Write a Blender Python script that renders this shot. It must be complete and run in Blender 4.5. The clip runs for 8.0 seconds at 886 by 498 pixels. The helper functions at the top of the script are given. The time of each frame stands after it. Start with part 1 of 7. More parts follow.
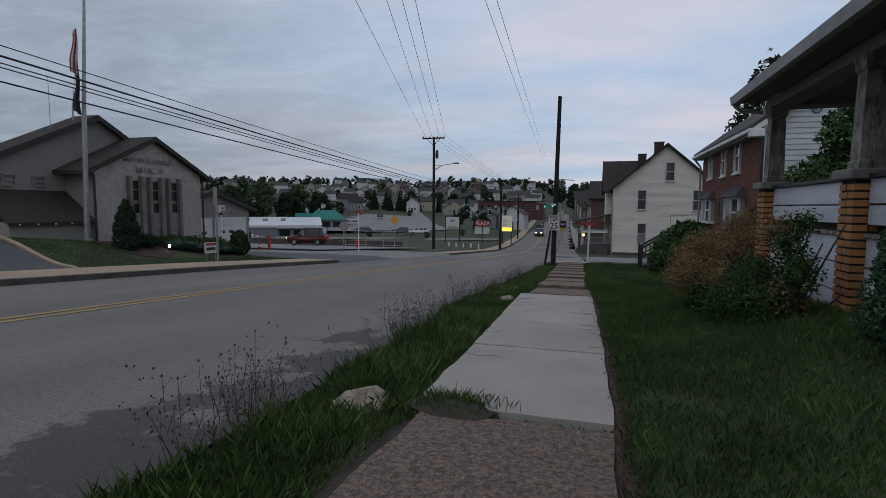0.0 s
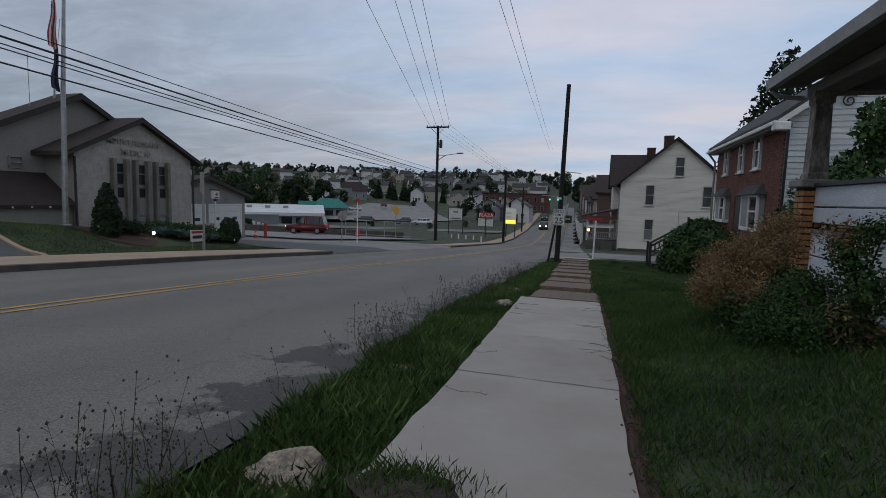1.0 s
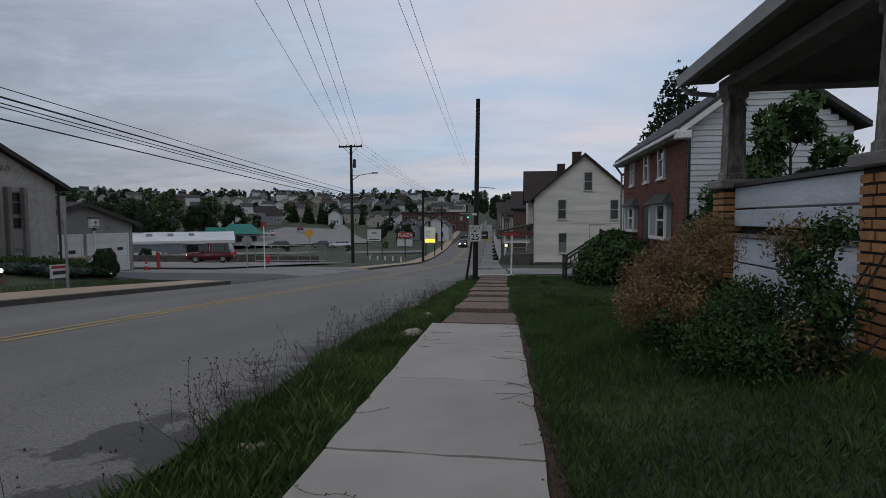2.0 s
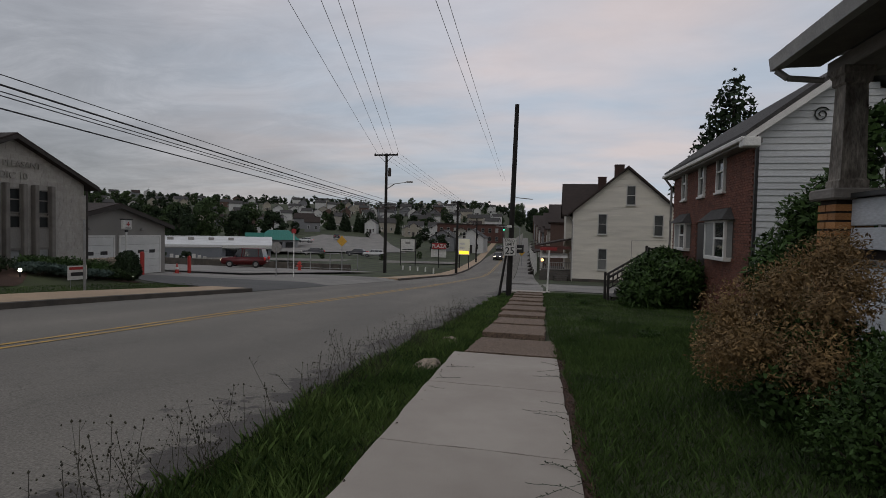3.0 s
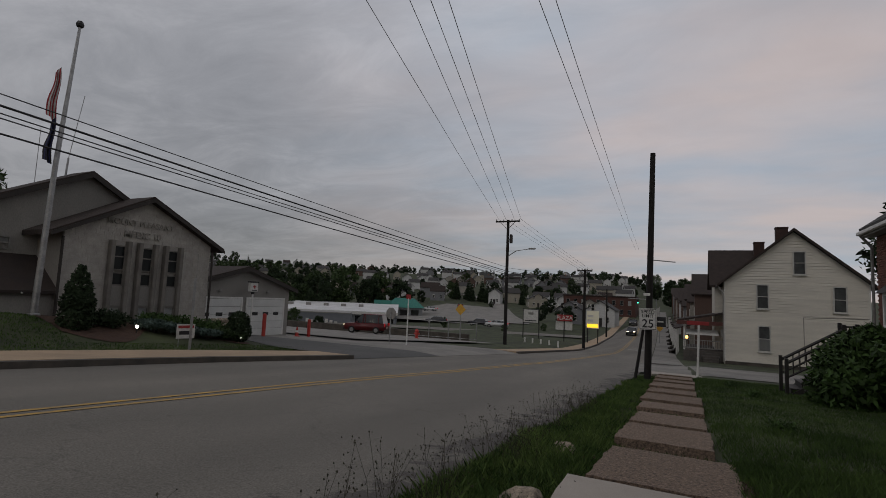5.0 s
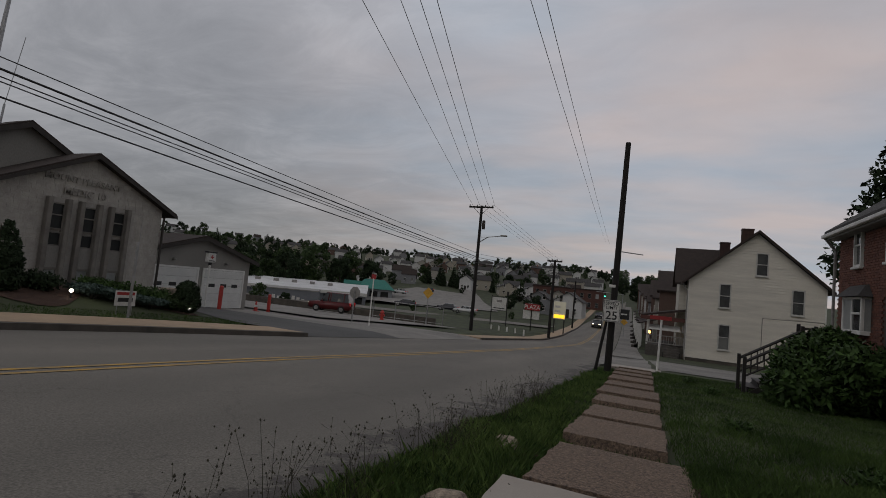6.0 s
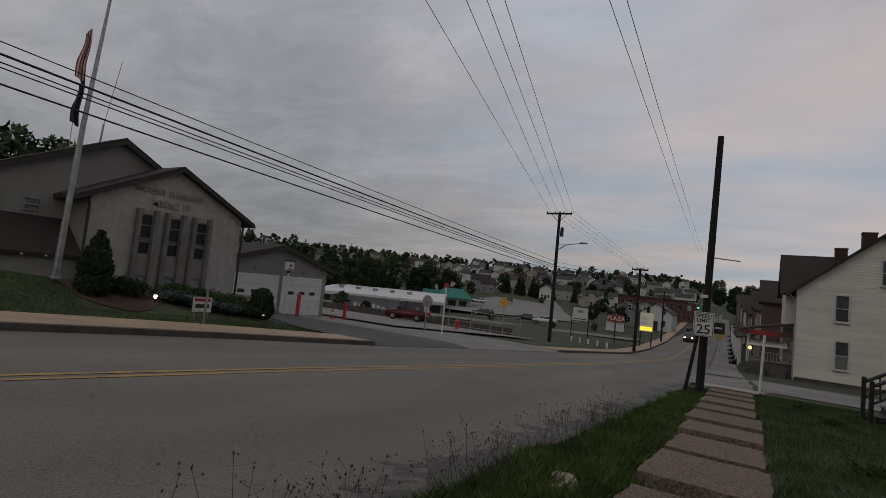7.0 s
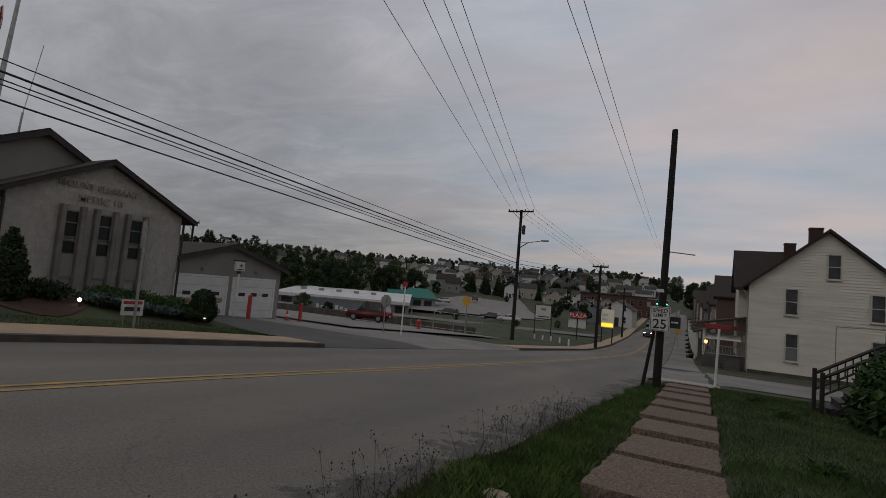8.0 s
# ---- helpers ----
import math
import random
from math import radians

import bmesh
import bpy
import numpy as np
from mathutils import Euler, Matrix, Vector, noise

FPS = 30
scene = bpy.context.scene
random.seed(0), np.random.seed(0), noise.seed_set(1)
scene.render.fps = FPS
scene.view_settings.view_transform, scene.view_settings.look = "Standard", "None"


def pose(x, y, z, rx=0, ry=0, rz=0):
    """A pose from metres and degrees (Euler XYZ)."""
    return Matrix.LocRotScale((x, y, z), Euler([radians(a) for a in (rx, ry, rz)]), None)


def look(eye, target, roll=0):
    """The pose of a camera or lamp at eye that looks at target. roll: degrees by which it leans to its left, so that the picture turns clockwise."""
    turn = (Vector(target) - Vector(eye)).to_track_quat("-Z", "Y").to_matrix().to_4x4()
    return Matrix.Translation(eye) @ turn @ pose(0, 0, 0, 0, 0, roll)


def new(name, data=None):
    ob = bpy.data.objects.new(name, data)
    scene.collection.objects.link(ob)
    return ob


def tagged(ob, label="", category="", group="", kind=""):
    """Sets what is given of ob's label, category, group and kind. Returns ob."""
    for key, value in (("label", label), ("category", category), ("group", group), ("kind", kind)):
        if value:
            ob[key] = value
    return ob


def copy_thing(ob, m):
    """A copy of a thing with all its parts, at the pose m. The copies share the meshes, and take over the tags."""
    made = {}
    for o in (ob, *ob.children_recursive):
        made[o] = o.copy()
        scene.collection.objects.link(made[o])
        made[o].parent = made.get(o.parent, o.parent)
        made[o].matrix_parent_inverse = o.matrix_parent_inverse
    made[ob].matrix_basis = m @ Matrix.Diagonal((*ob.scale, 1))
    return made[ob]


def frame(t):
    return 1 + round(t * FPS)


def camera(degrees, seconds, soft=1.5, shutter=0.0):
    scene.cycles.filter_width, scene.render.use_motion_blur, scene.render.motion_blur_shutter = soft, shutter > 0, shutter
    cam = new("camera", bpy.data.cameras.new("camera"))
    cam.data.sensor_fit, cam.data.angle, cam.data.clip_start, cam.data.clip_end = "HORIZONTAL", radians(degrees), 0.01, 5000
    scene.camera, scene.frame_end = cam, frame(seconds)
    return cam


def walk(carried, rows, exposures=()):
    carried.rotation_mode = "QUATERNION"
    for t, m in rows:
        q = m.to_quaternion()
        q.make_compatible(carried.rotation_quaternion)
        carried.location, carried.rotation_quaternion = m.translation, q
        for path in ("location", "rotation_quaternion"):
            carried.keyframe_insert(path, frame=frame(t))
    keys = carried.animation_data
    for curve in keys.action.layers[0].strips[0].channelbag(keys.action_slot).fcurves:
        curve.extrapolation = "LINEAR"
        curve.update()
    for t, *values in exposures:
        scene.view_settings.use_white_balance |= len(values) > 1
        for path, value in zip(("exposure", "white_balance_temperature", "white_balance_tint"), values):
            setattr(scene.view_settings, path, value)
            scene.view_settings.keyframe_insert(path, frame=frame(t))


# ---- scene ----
EXPOSURES = [(0.0, 0.28, 5850, 10), (1.7, 0.28, 5900, 10), (2.9, 0.2, 6650, 12), (3.5, 0.1, 6750, 12), (4.1, -0.15, 6850, 13), (8.0, -0.15, 6850, 13)]
cam = camera(82.5, 8.0, soft=0.85)
# seconds, eye x y z, then tilt, lean and turn in degrees
ROWS = [
    (0.0, 0.024, 0.067, 1.552, 85.28, -0.35, 16.49),
    (0.5, 0.031, 0.623, 1.488, 83.80, -2.32, 7.84),
    (1.0, -0.070, 1.151, 1.589, 84.21, -1.62, 17.03),
    (1.5, -0.053, 1.958, 1.499, 86.53, -0.03, 11.24),
    (1.7, -0.006, 2.129, 1.506, 86.80, 0.69, 8.21),
    (2.8, -0.045, 3.490, 1.480, 85.92, -1.73, 9.94),
    (3.0, -0.070, 3.745, 1.481, 87.87, -1.33, 12.11),
    (3.5, -0.165, 4.363, 1.434, 89.49, 1.01, 16.44),
    (4.0, -0.242, 5.100, 1.326, 96.50, 3.33, 29.80),
    (4.5, -0.298, 5.600, 1.301, 95.81, -1.82, 32.85),
    (5.0, -0.362, 6.060, 1.302, 95.40, -2.48, 26.20),
    (5.2, -0.351, 6.260, 1.272, 96.23, -2.47, 25.62),
    (6.3, -0.330, 7.060, 1.214, 93.18, -6.99, 23.25),
    (6.5, -0.291, 7.235, 1.242, 94.60, -5.59, 28.09),
    (7.0, -0.324, 7.675, 1.226, 94.02, -5.86, 32.05),
    (7.5, -0.293, 8.171, 1.104, 93.74, -4.38, 26.25),
    (8.0, -0.305, 8.481, 1.189, 94.39, -5.05, 28.24),
]
walk(cam, [(t, pose(*row)) for t, *row in ROWS], EXPOSURES)

# ---- light: an overcast evening ----
def build_world():
    w = bpy.data.worlds.new("evening_sky")
    scene.world = w
    w.use_nodes = True
    n, l = w.node_tree.nodes, w.node_tree.links
    n.clear()
    out, bg = n.new("ShaderNodeOutputWorld"), n.new("ShaderNodeBackground")
    sky = n.new("ShaderNodeTexSky")
    sky.sky_type, sky.sun_disc = "NISHITA", False
    sky.sun_elevation, sky.sun_rotation = radians(12), radians(150)
    coord = n.new("ShaderNodeTexCoord")
    sep = n.new("ShaderNodeSeparateXYZ")
    l.new(coord.outputs["Generated"], sep.inputs[0])
    # flatten the dome so that clouds lie in a deck: direction over height
    add = n.new("ShaderNodeMath"); add.operation = "ADD"; add.inputs[1].default_value = 0.12
    ab = n.new("ShaderNodeMath"); ab.operation = "ABSOLUTE"
    l.new(sep.outputs[2], ab.inputs[0]); l.new(ab.outputs[0], add.inputs[0])
    dx = n.new("ShaderNodeMath"); dx.operation = "DIVIDE"
    dy = n.new("ShaderNodeMath"); dy.operation = "DIVIDE"
    l.new(sep.outputs[0], dx.inputs[0]); l.new(add.outputs[0], dx.inputs[1])
    l.new(sep.outputs[1], dy.inputs[0]); l.new(add.outputs[0], dy.inputs[1])
    com = n.new("ShaderNodeCombineXYZ")
    wide = n.new("ShaderNodeMath"); wide.operation = "MULTIPLY"; wide.inputs[1].default_value = 0.62
    l.new(dx.outputs[0], wide.inputs[0])
    l.new(wide.outputs[0], com.inputs[0]); l.new(dy.outputs[0], com.inputs[1])
    big, mid = n.new("ShaderNodeTexNoise"), n.new("ShaderNodeTexNoise")
    for tex, scale, detail, rough in ((big, 0.55, 5, 0.55), (mid, 2.7, 10, 0.68)):
        tex.inputs["Scale"].default_value, tex.inputs["Detail"].default_value, tex.inputs["Roughness"].default_value = scale, detail, rough
        tex.inputs["Distortion"].default_value = 0.6
        l.new(com.outputs[0], tex.inputs["Vector"])
    mean = n.new("ShaderNodeMath"); mean.operation = "MULTIPLY_ADD"
    mean.inputs[1].default_value = 0.62
    l.new(mid.outputs[0], mean.inputs[0]); l.new(big.outputs[0], mean.inputs[2])
    ramp = n.new("ShaderNodeValToRGB")
    e = ramp.color_ramp.elements
    e[0].position, e[0].color = 0.61, CLOUD_DARK
    e[1].position, e[1].color = 0.96, CLOUD_LIGHT
    e.new(0.76).color = CLOUD_MID
    l.new(mean.outputs[0], ramp.inputs[0])
    # warm, clear light low over the end of the street
    glow = n.new("ShaderNodeVectorMath"); glow.operation = "DOT_PRODUCT"
    glow.inputs[1].default_value = GLOW_WAY
    l.new(coord.outputs["Generated"], glow.inputs[0])
    span = n.new("ShaderNodeMapRange")
    span.inputs[1].default_value, span.inputs[2].default_value = 0.55, 1.0
    l.new(glow.outputs["Value"], span.inputs[0])
    warm = n.new("ShaderNodeTexNoise")
    warm.inputs["Scale"].default_value, warm.inputs["Detail"].default_value = 0.8, 4
    l.new(com.outputs[0], warm.inputs["Vector"])
    tint = n.new("ShaderNodeValToRGB")
    e = tint.color_ramp.elements
    e[0].position, e[0].color = 0.40, (0.34, 0.41, 0.50, 1)
    e[1].position, e[1].color = 0.60, (0.54, 0.475, 0.475, 1)
    l.new(warm.outputs[0], tint.inputs[0])
    fac = n.new("ShaderNodeMath"); fac.operation = "MULTIPLY"; fac.inputs[1].default_value = 0.75
    l.new(span.outputs[0], fac.inputs[0])
    mix = n.new("ShaderNodeMix"); mix.data_type = "RGBA"
    l.new(fac.outputs[0], mix.inputs["Factor"]); l.new(ramp.outputs[0], mix.inputs["A"]); l.new(tint.outputs[0], mix.inputs["B"])
    # the clear sky above the deck
    both = n.new("ShaderNodeMix"); both.data_type = "RGBA"; both.blend_type = "ADD"; both.inputs["Factor"].default_value = 0.008
    l.new(mix.outputs["Result"], both.inputs["A"]); l.new(sky.outputs[0], both.inputs["B"])
    side = n.new("ShaderNodeVectorMath"); side.operation = "DOT_PRODUCT"
    side.inputs[1].default_value = (0.92, 0.35, 0.1)
    l.new(coord.outputs["Generated"], side.inputs[0])
    dim = n.new("ShaderNodeMapRange")
    dim.inputs[1].default_value, dim.inputs[2].default_value = -0.75, 0.25
    dim.inputs[3].default_value, dim.inputs[4].default_value = 0.84, 1.05
    l.new(side.outputs["Value"], dim.inputs[0])
    shade = n.new("ShaderNodeMix"); shade.data_type = "RGBA"; shade.blend_type = "MULTIPLY"; shade.inputs["Factor"].default_value = 1
    l.new(both.outputs["Result"], shade.inputs["A"]); l.new(dim.outputs[0], shade.inputs["B"])
    # the cloud deck thins overhead and thickens low over the station's side
    lift = n.new("ShaderNodeMapRange")
    lift.inputs[1].default_value, lift.inputs[2].default_value = 0.06, 0.55
    lift.inputs[3].default_value, lift.inputs[4].default_value = 0.80, 1.30
    l.new(sep.outputs[2], lift.inputs[0])
    west = n.new("ShaderNodeMapRange")
    west.inputs[1].default_value, west.inputs[2].default_value = 0.1, -0.45
    l.new(sep.outputs[0], west.inputs[0])
    deck = n.new("ShaderNodeMix"); deck.data_type = "RGBA"; deck.blend_type = "MULTIPLY"
    l.new(west.outputs[0], deck.inputs["Factor"])
    l.new(shade.outputs["Result"], deck.inputs["A"]); l.new(lift.outputs[0], deck.inputs["B"])
    l.new(deck.outputs["Result"], bg.inputs["Color"])
    bg.inputs["Strength"].default_value = 1.0
    l.new(bg.outputs[0], out.inputs[0])


CLOUD_DARK, CLOUD_MID, CLOUD_LIGHT = (0.24, 0.255, 0.284, 1), (0.30, 0.318, 0.352, 1), (0.42, 0.44, 0.48, 1)
GLOW_WAY = (0.16, 0.95, 0.22)
build_world()
sun = new("sun", bpy.data.lights.new("sun", "SUN"))
sun.data.energy, sun.data.angle, sun.data.color = 0.3, radians(40), (1.0, 0.96, 0.92)
sun.matrix_world = look((-20, -40, 60), (0, 10, 0))

# ---- small tools ----
def mat(name, col, rough=0.8, col2=None, scale=6.0, bump=0.0, bscale=60.0, metal=0.0, fine=0.12, stretch=(1, 1, 1), island=0.0, each=0.0, spec=0.5):
    """A surface with two scales of variation: patches between col and col2, and a fine grain; relief by bump."""
    m = bpy.data.materials.new(name)
    m.use_nodes = True
    n, l = m.node_tree.nodes, m.node_tree.links
    b = n["Principled BSDF"]
    b.inputs["Roughness"].default_value, b.inputs["Metallic"].default_value = rough, metal
    b.inputs["Specular IOR Level"].default_value = spec
    col2 = col2 or tuple(c * 0.75 for c in col)
    geo, mapping = n.new("ShaderNodeNewGeometry"), n.new("ShaderNodeMapping")
    mapping.inputs["Scale"].default_value = stretch
    l.new(geo.outputs["Position"], mapping.inputs["Vector"])
    big, small = n.new("ShaderNodeTexNoise"), n.new("ShaderNodeTexNoise")
    big.inputs["Scale"].default_value, big.inputs["Detail"].default_value, big.inputs["Roughness"].default_value = scale, 5, 0.62
    small.inputs["Scale"].default_value, small.inputs["Detail"].default_value = bscale, 3
    l.new(mapping.outputs[0], big.inputs["Vector"]); l.new(mapping.outputs[0], small.inputs["Vector"])
    ramp = n.new("ShaderNodeValToRGB")
    e = ramp.color_ramp.elements
    e[0].position, e[0].color = 0.36, (*col2, 1)
    e[1].position, e[1].color = 0.64, (*col, 1)
    l.new(big.outputs[0], ramp.inputs[0])
    grain = n.new("ShaderNodeMapRange")
    grain.inputs[1].default_value, grain.inputs[2].default_value = 0.3, 0.7
    grain.inputs[3].default_value, grain.inputs[4].default_value = 1 - fine, 1 + fine
    l.new(small.outputs[0], grain.inputs[0])
    mul = n.new("ShaderNodeMix"); mul.data_type = "RGBA"; mul.blend_type = "MULTIPLY"; mul.inputs["Factor"].default_value = 1
    l.new(ramp.outputs[0], mul.inputs["A"]); l.new(grain.outputs[0], mul.inputs["B"])
    last = mul.outputs["Result"]
    for amount, source in ((island, "Random Per Island"), (each, "Random")):
        if amount:
            src = geo if source == "Random Per Island" else n.new("ShaderNodeObjectInfo")
            r = n.new("ShaderNodeMapRange")
            r.inputs[3].default_value, r.inputs[4].default_value = 1 - amount, 1 + amount
            l.new(src.outputs[source], r.inputs[0])
            mm = n.new("ShaderNodeMix"); mm.data_type = "RGBA"; mm.blend_type = "MULTIPLY"; mm.inputs["Factor"].default_value = 1
            l.new(last, mm.inputs["A"]); l.new(r.outputs[0], mm.inputs["B"])
            last = mm.outputs["Result"]
    l.new(last, b.inputs["Base Color"])
    if bump:
        bp = n.new("ShaderNodeBump")
        bp.inputs["Strength"].default_value, bp.inputs["Distance"].default_value = bump, 0.02
        l.new(small.outputs[0], bp.inputs["Height"]); l.new(bp.outputs[0], b.inputs["Normal"])
    return m


def glowing(name, col, strength):
    m = bpy.data.materials.new(name)
    m.use_nodes = True
    b = m.node_tree.nodes["Principled BSDF"]
    b.inputs["Base Color"].default_value = (*col, 1)
    b.inputs["Emission Color"].default_value = (*col, 1)
    b.inputs["Emission Strength"].default_value = strength
    return m


def part(name, bm, material, parent=None, label="", m=None, smooth=False):
    """Links a bmesh as one mesh object, under a parent if one is given; frees the bmesh."""
    me = bpy.data.meshes.new(name)
    if smooth:
        for f in bm.faces:
            f.smooth = True
    bm.to_mesh(me)
    bm.free()
    me.materials.append(material)
    ob = new(name, me)
    if m is not None:
        ob.matrix_basis = m
    if parent is not None:
        ob.parent = parent
    if label:
        tagged(ob, label)
    return ob


def raw(name, verts, faces, material, parent=None, label="", smooth=False):
    me = bpy.data.meshes.new(name)
    me.from_pydata(verts, [], faces)
    me.update()
    if smooth:
        me.polygons.foreach_set("use_smooth", [True] * len(me.polygons))
    me.materials.append(material)
    ob = new(name, me)
    if parent is not None:
        ob.parent = parent
    if label:
        tagged(ob, label)
    return ob


def empty(name, m, label, category, group="", kind=""):
    ob = new(name)
    ob.empty_display_size = 0.2
    ob.matrix_basis = m
    return tagged(ob, label, category, group, kind)


def box(bm, x0, x1, y0, y1, z0, z1, bevel=0.0):
    v = [bm.verts.new((x, y, z)) for z in (z0, z1) for x, y in ((x0, y0), (x1, y0), (x1, y1), (x0, y1))]
    fs = [bm.faces.new([v[i] for i in f]) for f in ((3, 2, 1, 0), (4, 5, 6, 7), (0, 1, 5, 4), (1, 2, 6, 5), (2, 3, 7, 6), (3, 0, 4, 7))]
    if bevel:
        bmesh.ops.bevel(bm, geom=list({e for f in fs for e in f.edges}), offset=bevel, segments=1, affect="EDGES")
    return bm


def B(*boxes, bevel=0.0):
    bm = bmesh.new()
    for b in boxes:
        box(bm, *b, bevel=bevel)
    return bm


def prism(pts, axis, a, b):
    """A solid from a flat outline: pts are the two other coordinates in axis order, from a to b along the axis."""
    bm = bmesh.new()

    def at(p, k):
        c = list(p)
        c.insert(axis, k)
        return bm.verts.new(c)
    va, vb = [at(p, a) for p in pts], [at(p, b) for p in pts]
    bm.faces.new(va), bm.faces.new(vb[::-1])
    for i in range(len(pts)):
        j = (i + 1) % len(pts)
        bm.faces.new((va[i], vb[i], vb[j], va[j]))
    bmesh.ops.recalc_face_normals(bm, faces=bm.faces)
    return bm


def rod(bm, p, q, r0, r1=None, sides=8):
    """A tapered rod from p to q."""
    p, q = Vector(p), Vector(q)
    r1 = r0 if r1 is None else r1
    turn = (q - p).to_track_quat("Z", "Y").to_matrix()
    rings = []
    for c, r in ((p, r0), (q, r1)):
        rings.append([bm.verts.new(c + turn @ Vector((r * math.cos(2 * math.pi * k / sides), r * math.sin(2 * math.pi * k / sides), 0))) for k in range(sides)])
    for k in range(sides):
        j = (k + 1) % sides
        bm.faces.new((rings[0][k], rings[0][j], rings[1][j], rings[1][k]))
    bm.faces.new(rings[0][::-1]), bm.faces.new(rings[1])
    return bm


def rods(*rows, sides=8):
    bm = bmesh.new()
    for r in rows:
        rod(bm, *r, sides=sides)
    return bm


def lathe(profile, sides=12):
    """A turned solid about z from (radius, height) pairs."""
    bm = bmesh.new()
    rings = [[bm.verts.new((r * math.cos(2 * math.pi * k / sides), r * math.sin(2 * math.pi * k / sides), z)) for k in range(sides)] for r, z in profile]
    for a, b in zip(rings, rings[1:]):
        for k in range(sides):
            j = (k + 1) % sides
            bm.faces.new((a[k], a[j], b[j], b[k]))
    bm.faces.new(rings[0][::-1]), bm.faces.new(rings[-1])
    return bm


def words(name, text, size, material, parent, m, label="", depth=0.0):
    cu = bpy.data.curves.new(name, "FONT")
    cu.body, cu.size, cu.align_x, cu.align_y, cu.extrude = text, size, "CENTER", "CENTER", depth
    cu.offset = 0.012 * size
    cu.materials.append(material)
    ob = new(name, cu)
    ob.matrix_basis = m
    ob.parent = parent
    if label:
        tagged(ob, label)
    return ob


def smooth(a, b, x):
    k = min(1, max(0, (x - a) / (b - a)))
    return k * k * (3 - 2 * k)


# ---- the lie of the land ----
PROFILE = ((-90, 6.36), (58, -3.41), (75, -4.1), (105, -4.6), (150, -3.4), (250, 0.5), (400, 8), (700, 15), (3000, 20))


def street_z(y):
    for (a, za), (b, zb) in zip(PROFILE, PROFILE[1:]):
        if y <= b:
            return za + (zb - za) * (y - a) / (b - a)
    return PROFILE[-1][1]


def land_z(x, y):
    """Height of the ground, with the bank in front of the station and the hill behind the valley."""
    z = street_z(y)
    far = smooth(100, 280, math.hypot(x + 10, y)) * smooth(-20, -60, x) if y > 0 else 0
    left = smooth(-30, -75, x) * smooth(25, 60, y)
    z = z + left * (-6.0 - z) * (1 - smooth(110, 170, y))
    hill = -5.5 + 29 * smooth(120, 560, math.hypot(x + 10, y)) + 1.2 * math.sin(x * 0.05) + 0.8 * math.sin(y * 0.07)
    z = z + far * (hill - z)
    bank = smooth(-14.4, -18.0, x) * smooth(22.8, 19.6, y) * smooth(-60, -45, x)
    return z + bank * (0.24 - 0.1 * (max(y, 2) - 14) - street_z(max(y, 2)))

# ---- materials ----
GRASS_SOIL = mat("lawn_soil", (0.055, 0.068, 0.026), 0.95, (0.02, 0.025, 0.011), 0.45, 0.4, 40)
BLADE = mat("grass_blade", (0.075, 0.122, 0.034), 0.7, (0.036, 0.066, 0.018), 0.9, 0, 30, island=0.35, spec=0.15)
VERGE = mat("verge_blade", (0.115, 0.17, 0.05), 0.65, (0.055, 0.095, 0.026), 1.4, 0, 30, island=0.4, spec=0.15)
WEED = mat("dry_weed", (0.05, 0.044, 0.024), 0.9, (0.028, 0.026, 0.016), 4, island=0.3)
ASPHALT = mat("worn_asphalt", (0.176, 0.160, 0.136), 0.82, (0.132, 0.121, 0.104), 0.35, 0.35, 140, fine=0.22, stretch=(1, 0.35, 1))


def add_patches(m, x_from, x_to, dark, scale):
    """Crumbled dark patches with ragged outlines, more of them towards x_to."""
    n, l = m.node_tree.nodes, m.node_tree.links
    b = n["Principled BSDF"]
    old = b.inputs["Base Color"].links[0].from_socket
    geo, sep, tex = n.new("ShaderNodeNewGeometry"), n.new("ShaderNodeSeparateXYZ"), n.new("ShaderNodeTexNoise")
    l.new(geo.outputs["Position"], sep.inputs[0])
    tex.inputs["Scale"].default_value, tex.inputs["Detail"].default_value, tex.inputs["Roughness"].default_value = scale, 8, 0.68
    l.new(geo.outputs["Position"], tex.inputs["Vector"])
    near = n.new("ShaderNodeMapRange")
    near.inputs[1].default_value, near.inputs[2].default_value = x_from, x_to
    near.inputs[3].default_value, near.inputs[4].default_value = -0.30, 0.16
    l.new(sep.outputs[0], near.inputs[0])
    add = n.new("ShaderNodeMath"); add.operation = "ADD"
    l.new(tex.outputs[0], add.inputs[0]); l.new(near.outputs[0], add.inputs[1])
    edge = n.new("ShaderNodeMapRange")
    edge.inputs[1].default_value, edge.inputs[2].default_value = 0.53, 0.57
    l.new(add.outputs[0], edge.inputs[0])
    mix = n.new("ShaderNodeMix"); mix.data_type = "RGBA"
    mix.inputs["B"].default_value = (*dark, 1)
    l.new(edge.outputs[0], mix.inputs["Factor"]); l.new(old, mix.inputs["A"])
    l.new(mix.outputs["Result"], b.inputs["Base Color"])




